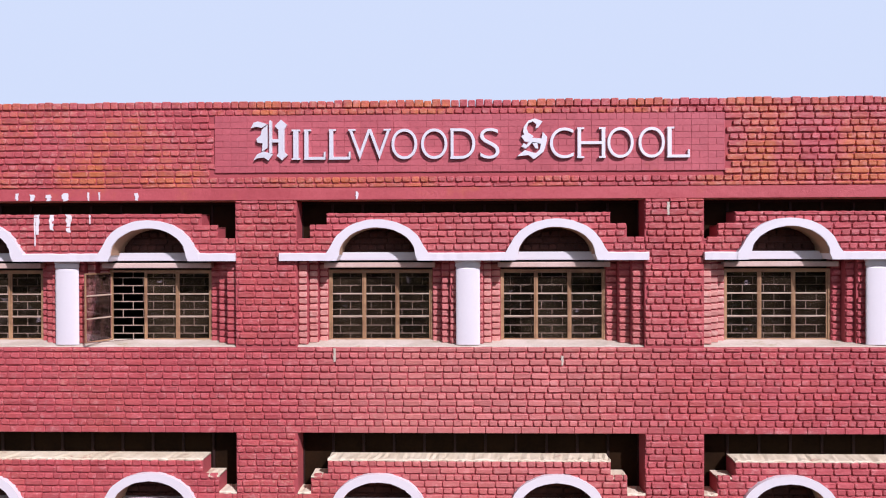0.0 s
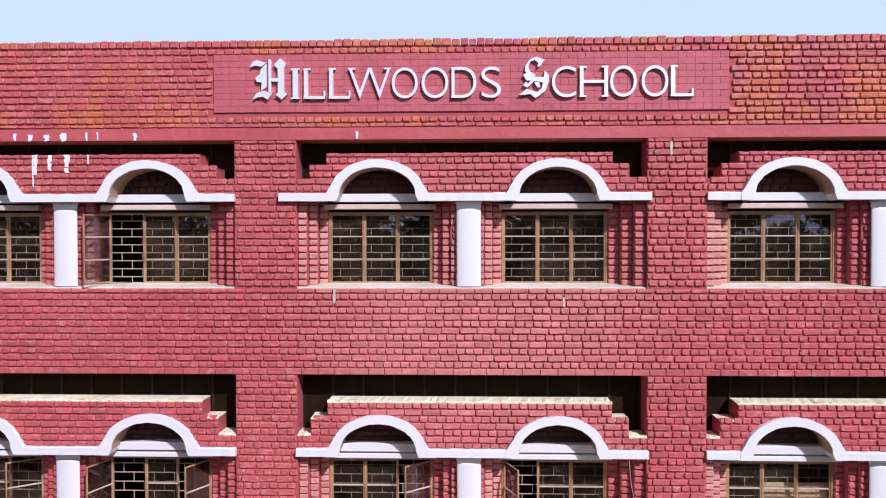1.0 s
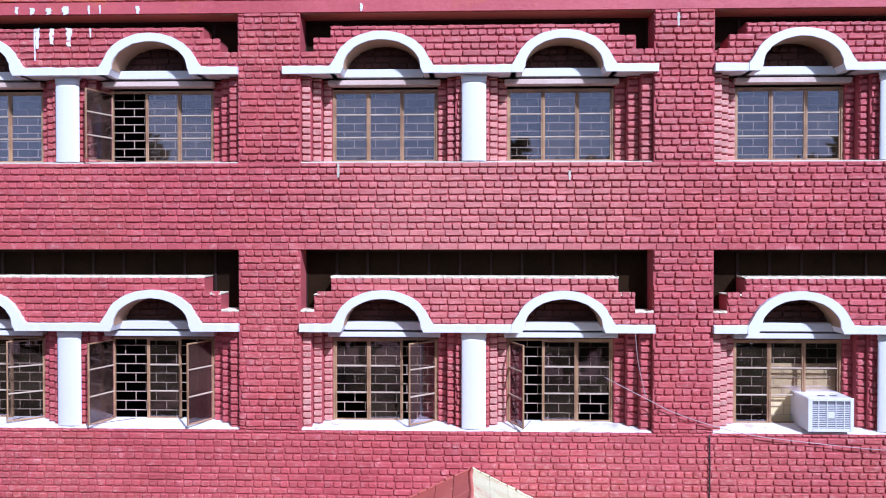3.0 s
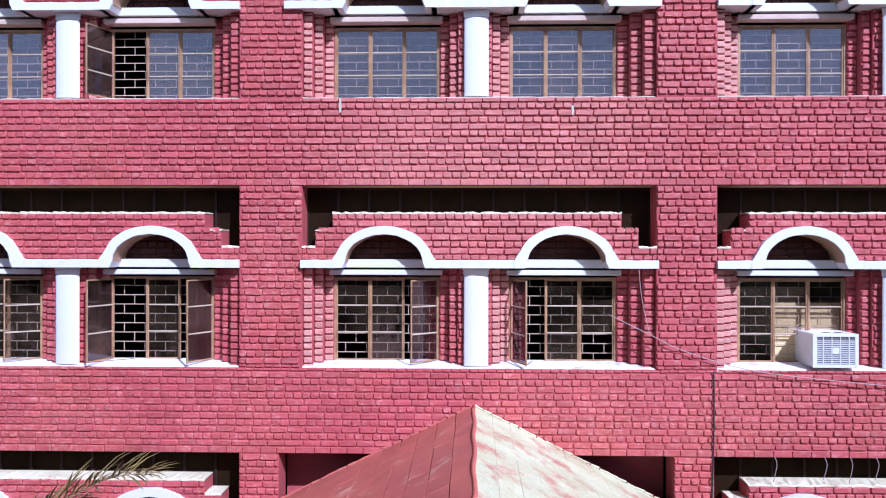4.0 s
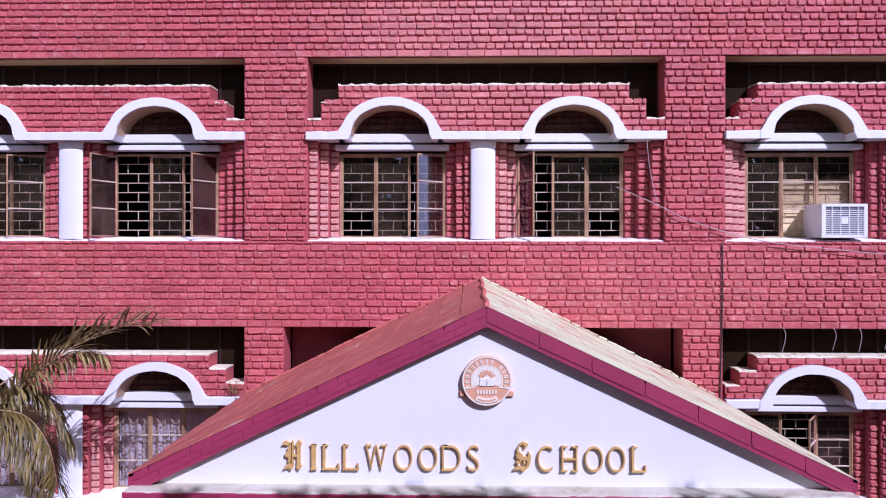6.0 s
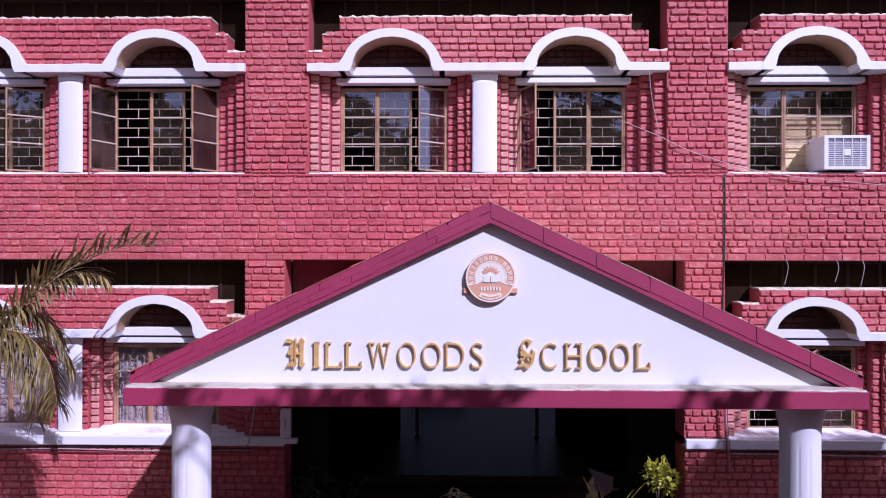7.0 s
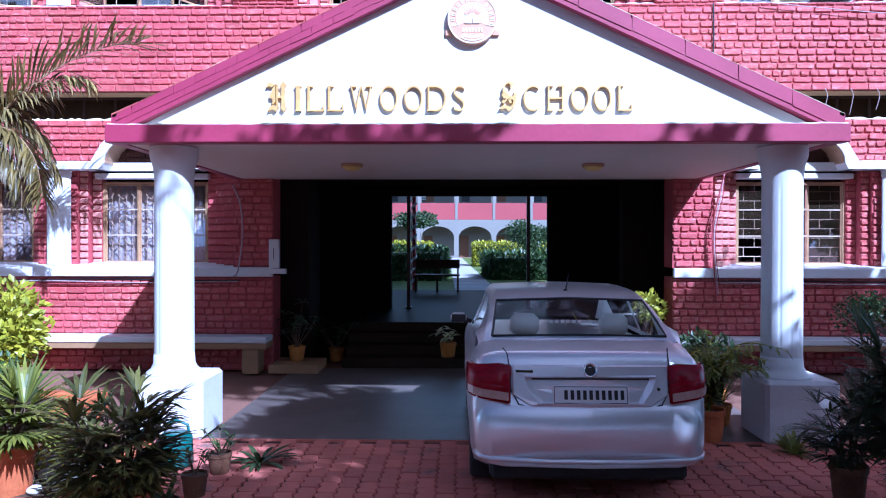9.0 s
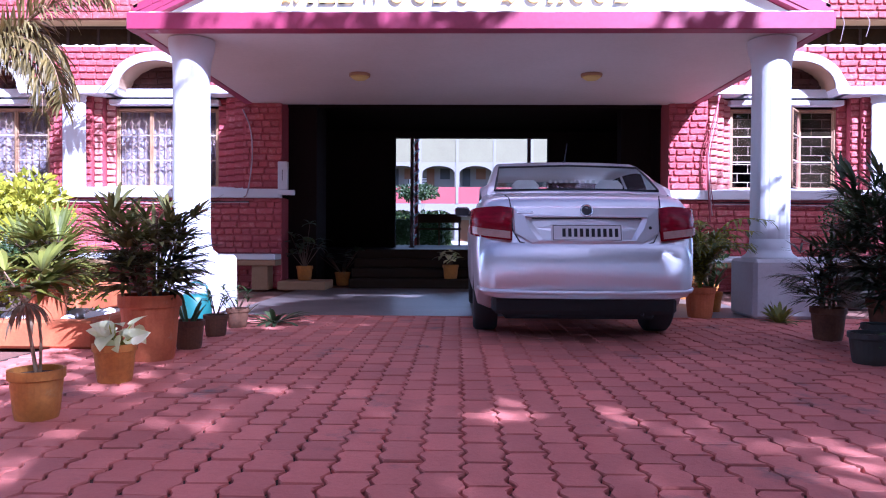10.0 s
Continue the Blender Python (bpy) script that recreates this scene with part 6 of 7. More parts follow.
def rhapis(name, x, y, base, count, tall, spread, seed, label, potted=None, leaf=None, size=0.26, width=0.06, blades=(6, 9)):
    """A clump of upright canes, each with several palm fans."""
    r = random.Random(seed)
    t = thing(name, (x, y, 0), label, "potted plant")
    if potted:
        pot(t, x, y, *potted)
    g = Geo()
    for i in range(count):
        canes = Geo()
        az, lean = r.uniform(0, 6.28), r.uniform(0.05, 1.0)
        h = tall * r.uniform(0.45, 1.0)
        foot = Vector((x + 0.05 * math.cos(az), y + 0.05 * math.sin(az), base))
        tip = foot + Vector((math.cos(az) * spread * lean, math.sin(az) * spread * lean, h))
        mid = foot.lerp(tip, 0.5) + Vector((0, 0, 0.06))
        canes.tube([foot, mid, tip], 0.008, 0.004, 5)
        for k in range(r.randint(4, 6)):
            p = foot.lerp(tip, r.uniform(0.12, 1.0))
            up = (p.z - base) / tall
            d = direction(r.uniform(0, 6.28), r.uniform(-0.2, 0.4) + 0.9 * up)
            d = (d + Vector((math.cos(az), math.sin(az), 0)) * 0.5).normalized()
            e = p + d * r.uniform(0.05, 0.14)
            canes.tube([p, e], 0.003, 0.002, 4)
            fan_leaf(g, e, d, size * r.uniform(0.7, 1.1), r, r.randint(*blades), 2.0, width, r.uniform(0.3, 0.8))
        part("stem", canes, BARK, t)
    part("foliage", g, leaf or LEAF_DARK, t, tidy=False)
    return t


def leafy_mass(g, centre, radii, count, size, r, hollow=0.55, flat=0.0):
    """Small leaves through an uneven cloud, with gaps."""
    for _ in range(count):
        while True:
            v = Vector((r.uniform(-1, 1), r.uniform(-1, 1), r.uniform(-1, 1)))
            if hollow < v.length < 1 and noise.noise(v * 2.6 + Vector(centre)) > -0.16:
                break
        p = Vector(centre) + Vector((v.x * radii[0], v.y * radii[1], v.z * radii[2]))
        d = (v.normalized() * 0.7 + Vector((r.uniform(-1, 1), r.uniform(-1, 1), r.uniform(-0.6, 1)))).normalized()
        s = size * r.uniform(0.6, 1.25)
        side = d.cross(Vector((r.uniform(-1, 1), r.uniform(-1, 1), r.uniform(-1, 1))))
        side = side.normalized() if side.length > 0.01 else Vector((1, 0, 0))
        nrm = side.cross(d)
        g.add([p, p + d * s * 0.5 + side * s * 0.27 + nrm * s * 0.06, p + d * s, p + d * s * 0.5 - side * s * 0.27 + nrm * s * 0.06], [(0, 1, 2, 3)])
    return g


def bush(name, x, y, radii, cz, count, size, leaf, seed, label, category="bush", potted=None, lobes=5, floor=0.0):
    r = random.Random(seed)
    t = thing(name, (x, y, floor), label, category)
    base = floor
    if potted:
        pot(t, x, y, *potted, True, floor)
        base = floor + potted[1] * 0.85
    g = Geo()
    for i in range(lobes):
        az = 6.28 * i / lobes + r.uniform(-0.4, 0.4)
        c = (x + 0.45 * radii[0] * math.cos(az), y + 0.45 * radii[1] * math.sin(az), cz + r.uniform(-0.35, 0.35) * radii[2])
        stem = Geo().tube([(x, y, base), (x + 0.2 * radii[0] * math.cos(az), y + 0.2 * radii[1] * math.sin(az), (base + cz) / 2), c], 0.014, 0.005, 5)
        part("stem", stem, BARK, t)
        leafy_mass(g, c, tuple(q * r.uniform(0.55, 0.72) for q in radii), count // lobes, size, r, 0.25)
    part("foliage", g, leaf, t, tidy=False)
    return t


def strap_plant(name, x, y, base, count, length, width, droop, leaf, seed, label, potted=None, el=(0.5, 1.35), category="potted plant"):
    """Long leaves from one root."""
    r = random.Random(seed)
    t = thing(name, (x, y, 0), label, category)
    if potted:
        pot(t, x, y, *potted)
    g = Geo()
    for i in range(count):
        az = r.uniform(0, 6.28)
        g.blade((x + 0.03 * math.cos(az), y + 0.03 * math.sin(az), base), direction(az, r.uniform(*el)), length * r.uniform(0.6, 1.1), width, droop * r.uniform(0.6, 1.4), 5, 0.3)
    part("foliage", g, leaf, t, tidy=False)
    return t


def feather(g, rach, pts, leaflet, r, droop=0.9, width=0.03, per=30, lift=(-0.4, 0.5)):
    """A palm frond along a curve, with hanging leaflets on both sides."""
    pts = [Vector(p) for p in pts]
    line = []
    for i in range(len(pts) - 1):
        p0, p1, p2, p3 = pts[max(0, i - 1)], pts[i], pts[i + 1], pts[min(len(pts) - 1, i + 2)]
        for k in range(8):
            t = k / 8
            line.append(0.5 * ((2 * p1) + (p2 - p0) * t + (2 * p0 - 5 * p1 + 4 * p2 - p3) * t * t + (3 * p1 - p0 - 3 * p2 + p3) * t ** 3))
    line.append(pts[-1])
    rach.tube(line, 0.016, 0.003, 5)
    for i in range(per):
        u = 0.12 + 0.88 * i / per
        k = min(len(line) - 2, int(u * (len(line) - 1)))
        p, d = line[k].lerp(line[k + 1], u * (len(line) - 1) - k), (line[k + 1] - line[k]).normalized()
        side = d.cross(Vector((0, 0, 1)))
        side = side.normalized() if side.length > 0.05 else Vector((0, 1, 0))
        for s in (-1, 1):
            v = (d * r.uniform(0.5, 1.0) + side * s * r.uniform(0.4, 1.05) + Vector((0, 0, r.uniform(*lift)))).normalized()
            g.blade(p, v, leaflet * r.uniform(0.7, 1.1) * (0.6 + 0.4 * math.sin(math.pi * min(1, u + 0.12))), width, droop * r.uniform(0.6, 1.5), 3, 0.2)


# feather palm whose crown hangs beside the porch
r = random.Random(21)
palm = thing("palm_tree", (-6.6, -1.8, 0), "tall feather palm with drooping half-dry fronds beside the porch", "palm tree")
part("trunk", Geo().tube([(-6.62, -1.8, 0), (-6.6, -1.82, 0.9), (-6.55, -1.8, 1.8), (-6.45, -1.8, 2.75)], 0.17, 0.11, 12), BARK, palm, smooth=True)
def frond(owner, pts, *how, leaf=LEAF_OLIVE):
    leaflets, stalk = Geo(), Geo()
    feather(leaflets, stalk, pts, *how)
    f = part("frond", leaflets, leaf, owner, "olive and straw-coloured frond" if leaf == LEAF_OLIVE else "browning dark hanging frond", tidy=False)
    part("stalk", stalk, STRAW, f)


# the long frond reaches over the lower arches; older ones hang dark and half dry
frond(palm, [(-6.45, -1.8, 2.7), (-5.95, -1.8, 3.2), (-5.46, -1.82, 3.72), (-4.90, -1.8, 4.12), (-4.35, -1.78, 4.34), (-3.98, -1.78, 4.36)], 0.80, r, 0.55, 0.032, 58, (0.0, 1.0))
frond(palm, [(-6.45, -1.85, 2.75), (-6.0, -1.95, 3.25), (-5.5, -2.0, 3.28), (-5.15, -2.05, 2.95), (-5.0, -2.1, 2.45)], 0.56, r, 1.7, 0.030, 140, leaf=LEAF_DRY)
frond(palm, [(-6.45, -1.7, 2.7), (-6.1, -1.6, 3.35), (-5.75, -1.55, 3.55), (-5.4, -1.5, 3.3), (-5.2, -1.45, 2.8)], 0.50, r, 1.5, 0.028, 130, leaf=LEAF_DRY)
frond(palm, [(-6.4, -1.75, 2.75), (-5.95, -1.7, 3.3), (-5.55, -1.66, 3.72), (-5.05, -1.62, 3.98), (-4.7, -1.6, 3.96)], 0.50, r, 1.5, 0.030, 110, (-0.5, 0.5))
frond(palm, [(-6.4, -1.9, 2.7), (-5.95, -2.0, 3.12), (-5.5, -2.1, 3.05), (-5.25, -2.15, 2.7), (-5.2, -2.2, 2.3)], 0.5, r, 1.8, 0.028, 130, leaf=LEAF_DRY)
for az in (2.0, 2.8, 3.6, 4.3, 1.4):
    c = Vector((-6.45, -1.8, 2.75))
    frond(palm, [c, c + direction(az, 0.9) * 0.8, c + direction(az, 0.55) * 1.5, c + direction(az, 0.1) * 1.9], 0.4, r, 1.2, 0.020, 40)

# pots along the drive
rhapis("potted_palm", -2.02, -6.48, 0.36, 26, 0.66, 0.23, 31, "bushy olive green fan palm in a large terracotta pot", (0.195, 0.42, TERRA), LEAF_RHAPIS, 0.27, 0.044)
cal = thing("potted_plant", (-1.90, -7.22, 0), "cream-leaved caladium in a terracotta pot on the paving", "potted plant")
pot(cal, -1.90, -7.22, 0.115, 0.21, TERRA_OLD)
g, st, r = Geo(), Geo(), random.Random(41)
def heart_leaf(g, p, d, size, face):
    """A broad heart-shaped leaf, hung from its notch, cupped along the midrib and turned towards face."""
    d = Vector(d).normalized()
    side = d.cross(Vector(face)).normalized()
    nrm = side.cross(d)
    rim_ = [(-0.05, 0.0), (-0.22, 0.20), (-0.16, 0.42), (0.08, 0.50), (0.38, 0.42), (0.70, 0.22), (1.0, 0.0)]
    spine = [Vector(p) + d * (u * size) - nrm * (0.25 * size * max(0.0, u) ** 2) for u in (0.0, 0.25, 0.55, 1.0)]
    for sgn in (-1, 1):
        edge_ = [Vector(p) + d * (u * size) + side * (sgn * w * size) + nrm * (size * (0.12 * w - 0.25 * max(0.0, u) ** 2)) for u, w in rim_]
        g.add([tuple(q) for q in spine + edge_], [(0, 4, 5, 6), (0, 6, 7, 1), (1, 7, 8, 2), (2, 8, 9, 3)] if sgn > 0 else [(6, 5, 4, 0), (1, 7, 6, 0), (2, 8, 7, 1), (3, 9, 8, 2)])


for i in range(15):
    az = 6.28 * i / 15 + r.uniform(-0.3, 0.3)
    tip = Vector((-1.90, -7.22, 0.20)) + direction(az, r.uniform(0.35, 1.3)) * r.uniform(0.06, 0.17)
    st.tube([(-1.90, -7.22, 0.18), tip], 0.004, 0.003, 4)
    heart_leaf(g, tip, direction(az + r.uniform(-0.9, 0.9), r.uniform(-0.8, 0.9)), r.uniform(0.075, 0.115), direction(r.uniform(3.6, 5.8), r.uniform(0.2, 1.1)))
part("stalk", st, LEAF_LIME, cal)
part("foliage", g, LEAF_CREAM, cal, "cream heart-shaped leaves")
fp = thing("potted_palm", (-1.86, -8.02, 0), "young fan palm with dry hanging leaves in a terracotta pot", "potted plant")
pot(fp, -1.86, -8.02, 0.115, 0.215, TERRA_OLD)
g, dry, st, r = Geo(), Geo(), Geo(), random.Random(43)
st.tube([(-1.86, -8.02, 0.19), (-1.88, -8.03, 0.35), (-1.91, -8.03, 0.52)], 0.009, 0.006, 6)
st.tube([(-1.85, -8.01, 0.19), (-1.84, -8.02, 0.34), (-1.87, -8.0, 0.5)], 0.007, 0.005, 6)
for i in range(8):
    az = r.uniform(0, 6.28)
    d = direction(az, r.uniform(0.2, 1.0))
    e = Vector((-1.90, -8.03, 0.50)) + d * r.uniform(0.10, 0.2)
    st.tube([(-1.90, -8.03, 0.50), e], 0.004, 0.003, 4)
    fan_leaf(g, e, d, 0.25, r, 13, 2.9, 0.055, 0.7)
for i in range(26):
    az = r.uniform(0, 6.28)
    dry.blade((-1.90, -8.03, 0.5), direction(az, r.uniform(-0.2, 0.2)), r.uniform(0.12, 0.2), 0.016, 2.4, 4, 0.2)
part("stem", st, STRAW, fp)
part("foliage", g, LEAF_FAN, fp, tidy=False)
part("dry_foliage", dry, STRAW, fp, "dry hanging leaves", tidy=False)
strap_plant("potted_plant", -1.94, -6.02, 0.15, 9, 0.24, 0.03, 0.5, LEAF_MID, 51, "small plant in a dark weathered clay pot", (0.11, 0.20, TERRA_DARK))
for x, y, rr, h, seed, lab in ((-1.97, -5.36, 0.10, 0.17, 53, "leafy seedling in a dark-stained clay pot"), (-1.96, -4.82, 0.10, 0.17, 54, "small leafy plant in a terracotta pot")):
    t = thing("potted_plant", (x, y, 0), lab, "potted plant")
    pot(t, x, y, rr, h, TERRA_DARK)
    g, st, r = Geo(), Geo(), random.Random(seed)
    for i in range(5):
        tip = Vector((x, y, h * 0.85)) + direction(r.uniform(0, 6.28), r.uniform(0.9, 1.4)) * r.uniform(0.14, 0.27)
        st.tube([(x, y, h * 0.85), tip], 0.006, 0.003, 4)
        for k in range(8):
            g.blade(tip - Vector((0, 0, 0.01 * k)), direction(r.uniform(0, 6.28), r.uniform(0.1, 1.0)), r.uniform(0.05, 0.09), 0.022, 0.6, 3)
    part("stem", st, BARK, t)
    part("foliage", g, LEAF_MID, t, tidy=False)
strap_plant("ground_plant", -1.70, -4.55, 0.01, 20, 0.36, 0.05, 0.7, LEAF_DARK, 56, "low dark strap-leaved plant lying on the paving", None, (0.1, 0.8), "plant")
strap_plant("ground_plant", -2.10, -4.30, 0.01, 12, 0.24, 0.02, 0.4, LEAF_MID, 57, "tuft of thin green leaves by the porch block", None, (0.7, 1.3), "plant")
can = thing("watering_can", (-2.40, -4.62, 0), "teal plastic watering can standing by the column", "watering can")
part("body", Geo().lathe([(0.135, 0.0), (0.145, 0.02), (0.135, 0.24), (0.115, 0.275), (0.06, 0.28)], -2.40, -4.62, 0, 24), TEAL, can, smooth=True)
part("handle", Geo().tube([(-2.50, -4.62, 0.26), (-2.48, -4.62, 0.355), (-2.40, -4.62, 0.385), (-2.30, -4.62, 0.345), (-2.265, -4.62, 0.16)], 0.013, seg=6), TEAL, can, smooth=True)
part("spout", Geo().tube([(-2.52, -4.62, 0.07), (-2.61, -4.63, 0.19), (-2.67, -4.64, 0.31)], 0.026, 0.016, 8), TEAL, can, smooth=True)
# raised bed with white stones
bed = thing("planter_bed", (-3.5, -5.6, 0), "low red-plastered planter bed with pale stones along its rim", "planter")
part("rim", Geo().box(-4.8, -2.58, -6.12, -5.98, 0, 0.2, 0.02), TERRA, bed)
part("rim", Geo().box(-2.72, -2.58, -5.978, -4.6, 0, 0.2, 0.02), TERRA, bed)
part("soil", Geo().box(-4.8, -2.722, -5.978, -4.6, 0, 0.14), SOIL, bed)
r = random.Random(61)
for i in range(16):
    x, y, s = r.uniform(-3.5, -2.75), r.uniform(-5.95, -5.3), r.uniform(0.04, 0.075)
    bm = bmesh.new()
    bmesh.ops.create_icosphere(bm, subdivisions=2, radius=s)
    for v in bm.verts:
        v.co *= 1 + 0.25 * noise.noise(v.co * 14 + Vector((i * 3.1, 0, 0)))
        v.co.z *= 0.7
    g = Geo()
    g.add([tuple(v.co + Vector((x, y, 0.14 + s * 0.6))) for v in bm.verts], [tuple(v.index for v in f.verts) for f in bm.faces])
    bm.free()
    tagged(part("stone", g, ROCK, None, "", True), "rounded whitish stone on the planter bed", "stone", "bed stones")
far_bed = thing("planter_bed", (-4.6, -2.9, 0), "low sunlit brick planter bed by the wall", "planter")
part("rim", Geo().box(-6.6, -3.86, -2.95, -2.78, 0, 0.26, 0.02), TERRA, far_bed)
part("rim", Geo().box(-4.02, -3.86, -3.9, -2.952, 0, 0.26, 0.02), TERRA, far_bed)
part("soil", Geo().box(-6.6, -4.022, -3.9, -2.952, 0, 0.2), SOIL, far_bed)
bush("garden_bush", -4.95, -3.35, (0.66, 0.52, 0.56), 0.95, 4200, 0.10, LEAF_LIME, 71, "bright lime-green garden bush in the planter bed", "bush", None, 8)
bush("garden_bush", -4.25, -4.3, (0.45, 0.4, 0.34), 0.55, 900, 0.075, LEAF_MID, 72, "dull green garden bush beside the drive", "bush", None, 6)
bush("garden_bush", -3.3, -5.4, (0.45, 0.35, 0.24), 0.36, 500, 0.07, LEAF_LIME, 73, "yellow-green low plants in the planter bed", "bush", None, 5)
rhapis("fan_palm", -3.14, -5.72, 0.44, 7, 0.42, 0.26, 74, "pale green fan palm in a terracotta pot in the planter bed", (0.17, 0.34, TERRA, True, 0.14), LEAF_FAN, 0.38, 0.032, (17, 22))

strap_plant("dry_weed", -3.46, -0.10, 3.17, 26, 0.22, 0.012, 0.5, LEAF_DRY, 58, "dry weed sprouting between the porch roof and the brick wall", None, (0.2, 1.5), "plant")
# right of the drive
areca = thing("potted_plant", (2.42, -3.72, 0), "arching green areca palm in an orange terracotta pot", "potted plant")
pot(areca, 2.42, -3.72, 0.155, 0.31, TERRA)
g, st, r = Geo(), Geo(), random.Random(81)
for i in range(24):
    az = r.uniform(0, 6.28)
    c, big = Vector((2.42, -3.72, 0.28)), r.uniform(0.8, 1.35)
    feather(g, st, [c, c + direction(az, 1.38) * 0.30 * big, c + direction(az, 1.1) * 0.58 * big, c + direction(az, 0.72) * 0.78 * big], 0.22, r, 0.9, 0.030, 17)
part("stalk", st, LEAF_LIME, areca)
part("foliage", g, LEAF_FAN, areca, tidy=False)
bush("croton", 2.84, 0.10, (0.24, 0.20, 0.33), 0.90, 330, 0.10, LEAF_CROTON, 82, "croton with bright yellow-green leaves in a pot on the plinth", "bush", (0.15, 0.28, TERRA_OLD), 6, 0.13)
strap_plant("potted_plant", 2.02, -0.12, 0.22, 10, 0.80, 0.04, 0.35, LEAF_CROTON, 99, "thin variegated plant in a clay pot beside the hall steps", (0.12, 0.24, TERRA_DARK), (0.9, 1.5))
bush("potted_plant", 2.85, -2.6, (0.26, 0.24, 0.26), 0.62, 300, 0.09, LEAF_DARK, 83, "dark broad-leaved plant in a clay pot under the porch", "potted plant", (0.15, 0.28, TERRA_OLD), 5)
bush("potted_plant", 2.95, -1.4, (0.26, 0.24, 0.22), 0.56, 240, 0.10, LEAF_DARK, 84, "dark leafy plant in a clay pot beside the porch wall", "potted plant", (0.16, 0.3, TERRA_OLD), 5)
strap_plant("potted_plant", 2.75, -3.1, 0.22, 24, 0.42, 0.03, 0.9, LEAF_MID, 85, "strap-leaved plant in a small pot under the porch", (0.12, 0.22, TERRA_OLD))
strap_plant("ground_plant", 3.03, -4.15, 0.0, 34, 0.23, 0.045, 0.6, LEAF_FAN, 86, "small weed rooted at the foot of the column block", None, (0.2, 1.4), "plant")
rhapis("potted_palm", 2.90, -5.32, 0.25, 12, 0.50, 0.12, 87, "dark fan palm in a reddish clay pot", (0.135, 0.26, TERRA_DARK), None, 0.27, 0.034)
rhapis("potted_palm", 3.22, -5.75, 0.28, 44, 0.95, 0.40, 88, "large dense dark green fan palm in a big clay pot", (0.24, 0.36, TERRA_DARK), None, 0.31, 0.036)
rhapis("potted_palm", 3.75, -6.2, 0.28, 30, 0.8, 0.45, 89, "large dense dark green fan palm in a big clay pot", (0.24, 0.34, TERRA_DARK), None, 0.30, 0.038)
for x, y, rr, h, seed in ((2.62, -6.42, 0.14, 0.20, 90), (2.86, -6.1, 0.12, 0.22, 91), (2.86, -6.85, 0.13, 0.2, 92)):
    strap_plant("potted_plant", x, y, h * 0.85, 9, 0.13, 0.06, 1.1, LEAF_MID if seed != 92 else LEAF_LIME, seed, "flat-leaved plant in a low dark pot", (rr, h, DARKPOT), (0.05, 0.5))
bush("topiary", 4.66, -2.45, (0.33, 0.33, 0.30), 1.12, 1500, 0.05, LEAF_MID, 93, "clipped green ball shrub in a dark planter", "shrub", (0.24, 0.45, DARKPOT), 7)
bush("garden_bush", 5.6, -3.4, (0.7, 0.6, 0.45), 0.6, 1100, 0.09, LEAF_DARK, 94, "dark green garden bush beyond the porch", "bush", None, 7)
bush("garden_bush", 4.4, -4.6, (0.5, 0.45, 0.4), 0.5, 800, 0.09, LEAF_DARK, 95, "dark green low bush beside the drive", "bush", None, 6)
# inside the hall
for x, y, seed, z in ((-2.42, 0.12, 96, 0.13), (-1.95, 0.9, 97, 0.0), (-0.15, 0.42, 98, 0.15)):
    t = thing("potted_plant", (x, y, z), "shaded potted plant beside the hall steps", "potted plant", "hall plants")
    pot(t, x, y, 0.13, 0.22, TERRA_OLD, True, z)
    r, g, st = random.Random(seed), Geo(), Geo()
    for i in range(14 if seed != 98 else 7):
        tip = Vector((x, y, z + 0.2)) + direction(r.uniform(0, 6.28), r.uniform(0.6, 1.4)) * r.uniform(0.1, 0.7 if seed != 98 else 0.25)
        st.tube([(x, y, z + 0.18), tip], 0.006, 0.003, 4)
        for k in range(4):
            g.blade(tip, direction(r.uniform(0, 6.28), r.uniform(-0.2, 0.9)), 0.16, 0.06, 0.7, 3)
    part("stem", st, BARK, t)
    part("foliage", g, LEAF_DARK if seed != 98 else LEAF_CREAM, t, tidy=False)


def tree(name, x, y, trunk_h, centre, radii, clusters, per, size, seed, label, clump=(0.55, 1.0), leaf=LEAF_TREE):
    """A tapered trunk with limbs, and leaves in loose clumps at the ends of the limbs."""
    r = random.Random(seed)
    t = thing(name, (x, y, 0), label, "tree")
    wood, g = Geo(), Geo()
    top = Vector((x + (centre[0] - x) * 0.4, y + (centre[1] - y) * 0.4, trunk_h))
    wood.tube([(x, y, -0.05), (x + 0.05, y, trunk_h * 0.4), top], 0.24, 0.15, 10)
    for i in range(clusters):
        while True:
            v = Vector((r.uniform(-1, 1), r.uniform(-1, 1), r.uniform(-1, 1)))
            if 0.25 < v.length < 1:
                break
        c = Vector(centre) + Vector((v.x * radii[0], v.y * radii[1], v.z * radii[2]))
        wood.tube([top, top.lerp(c, 0.55) + Vector((0, 0, 0.3)), c], 0.07, 0.012, 5)
        s = r.uniform(*clump)
        leafy_mass(g, c, (s, s, s * 0.7), per, size, r, 0.1)
    part("trunk", wood, BARK, t, smooth=True)
    part("crown", g, leaf, t, tidy=False)
    return t


tree("shade_tree", 6.6, -11.6, 3.9, (5.9, -10.9, 6.2), (2.3, 2.3, 1.5), 34, 190, 0.24, 101, "leafy shade tree beside the drive")
tree("shade_tree", 5.4, -17.4, 4.2, (6.0, -16.4, 6.9), (3.3, 3.2, 2.0), 52, 190, 0.24, 102, "broad leafy shade tree over the drive")
tree("shade_tree", 9.6, -14.0, 4.2, (8.6, -13.4, 6.8), (2.7, 2.8, 2.0), 44, 190, 0.24, 103, "leafy shade tree beside the drive")
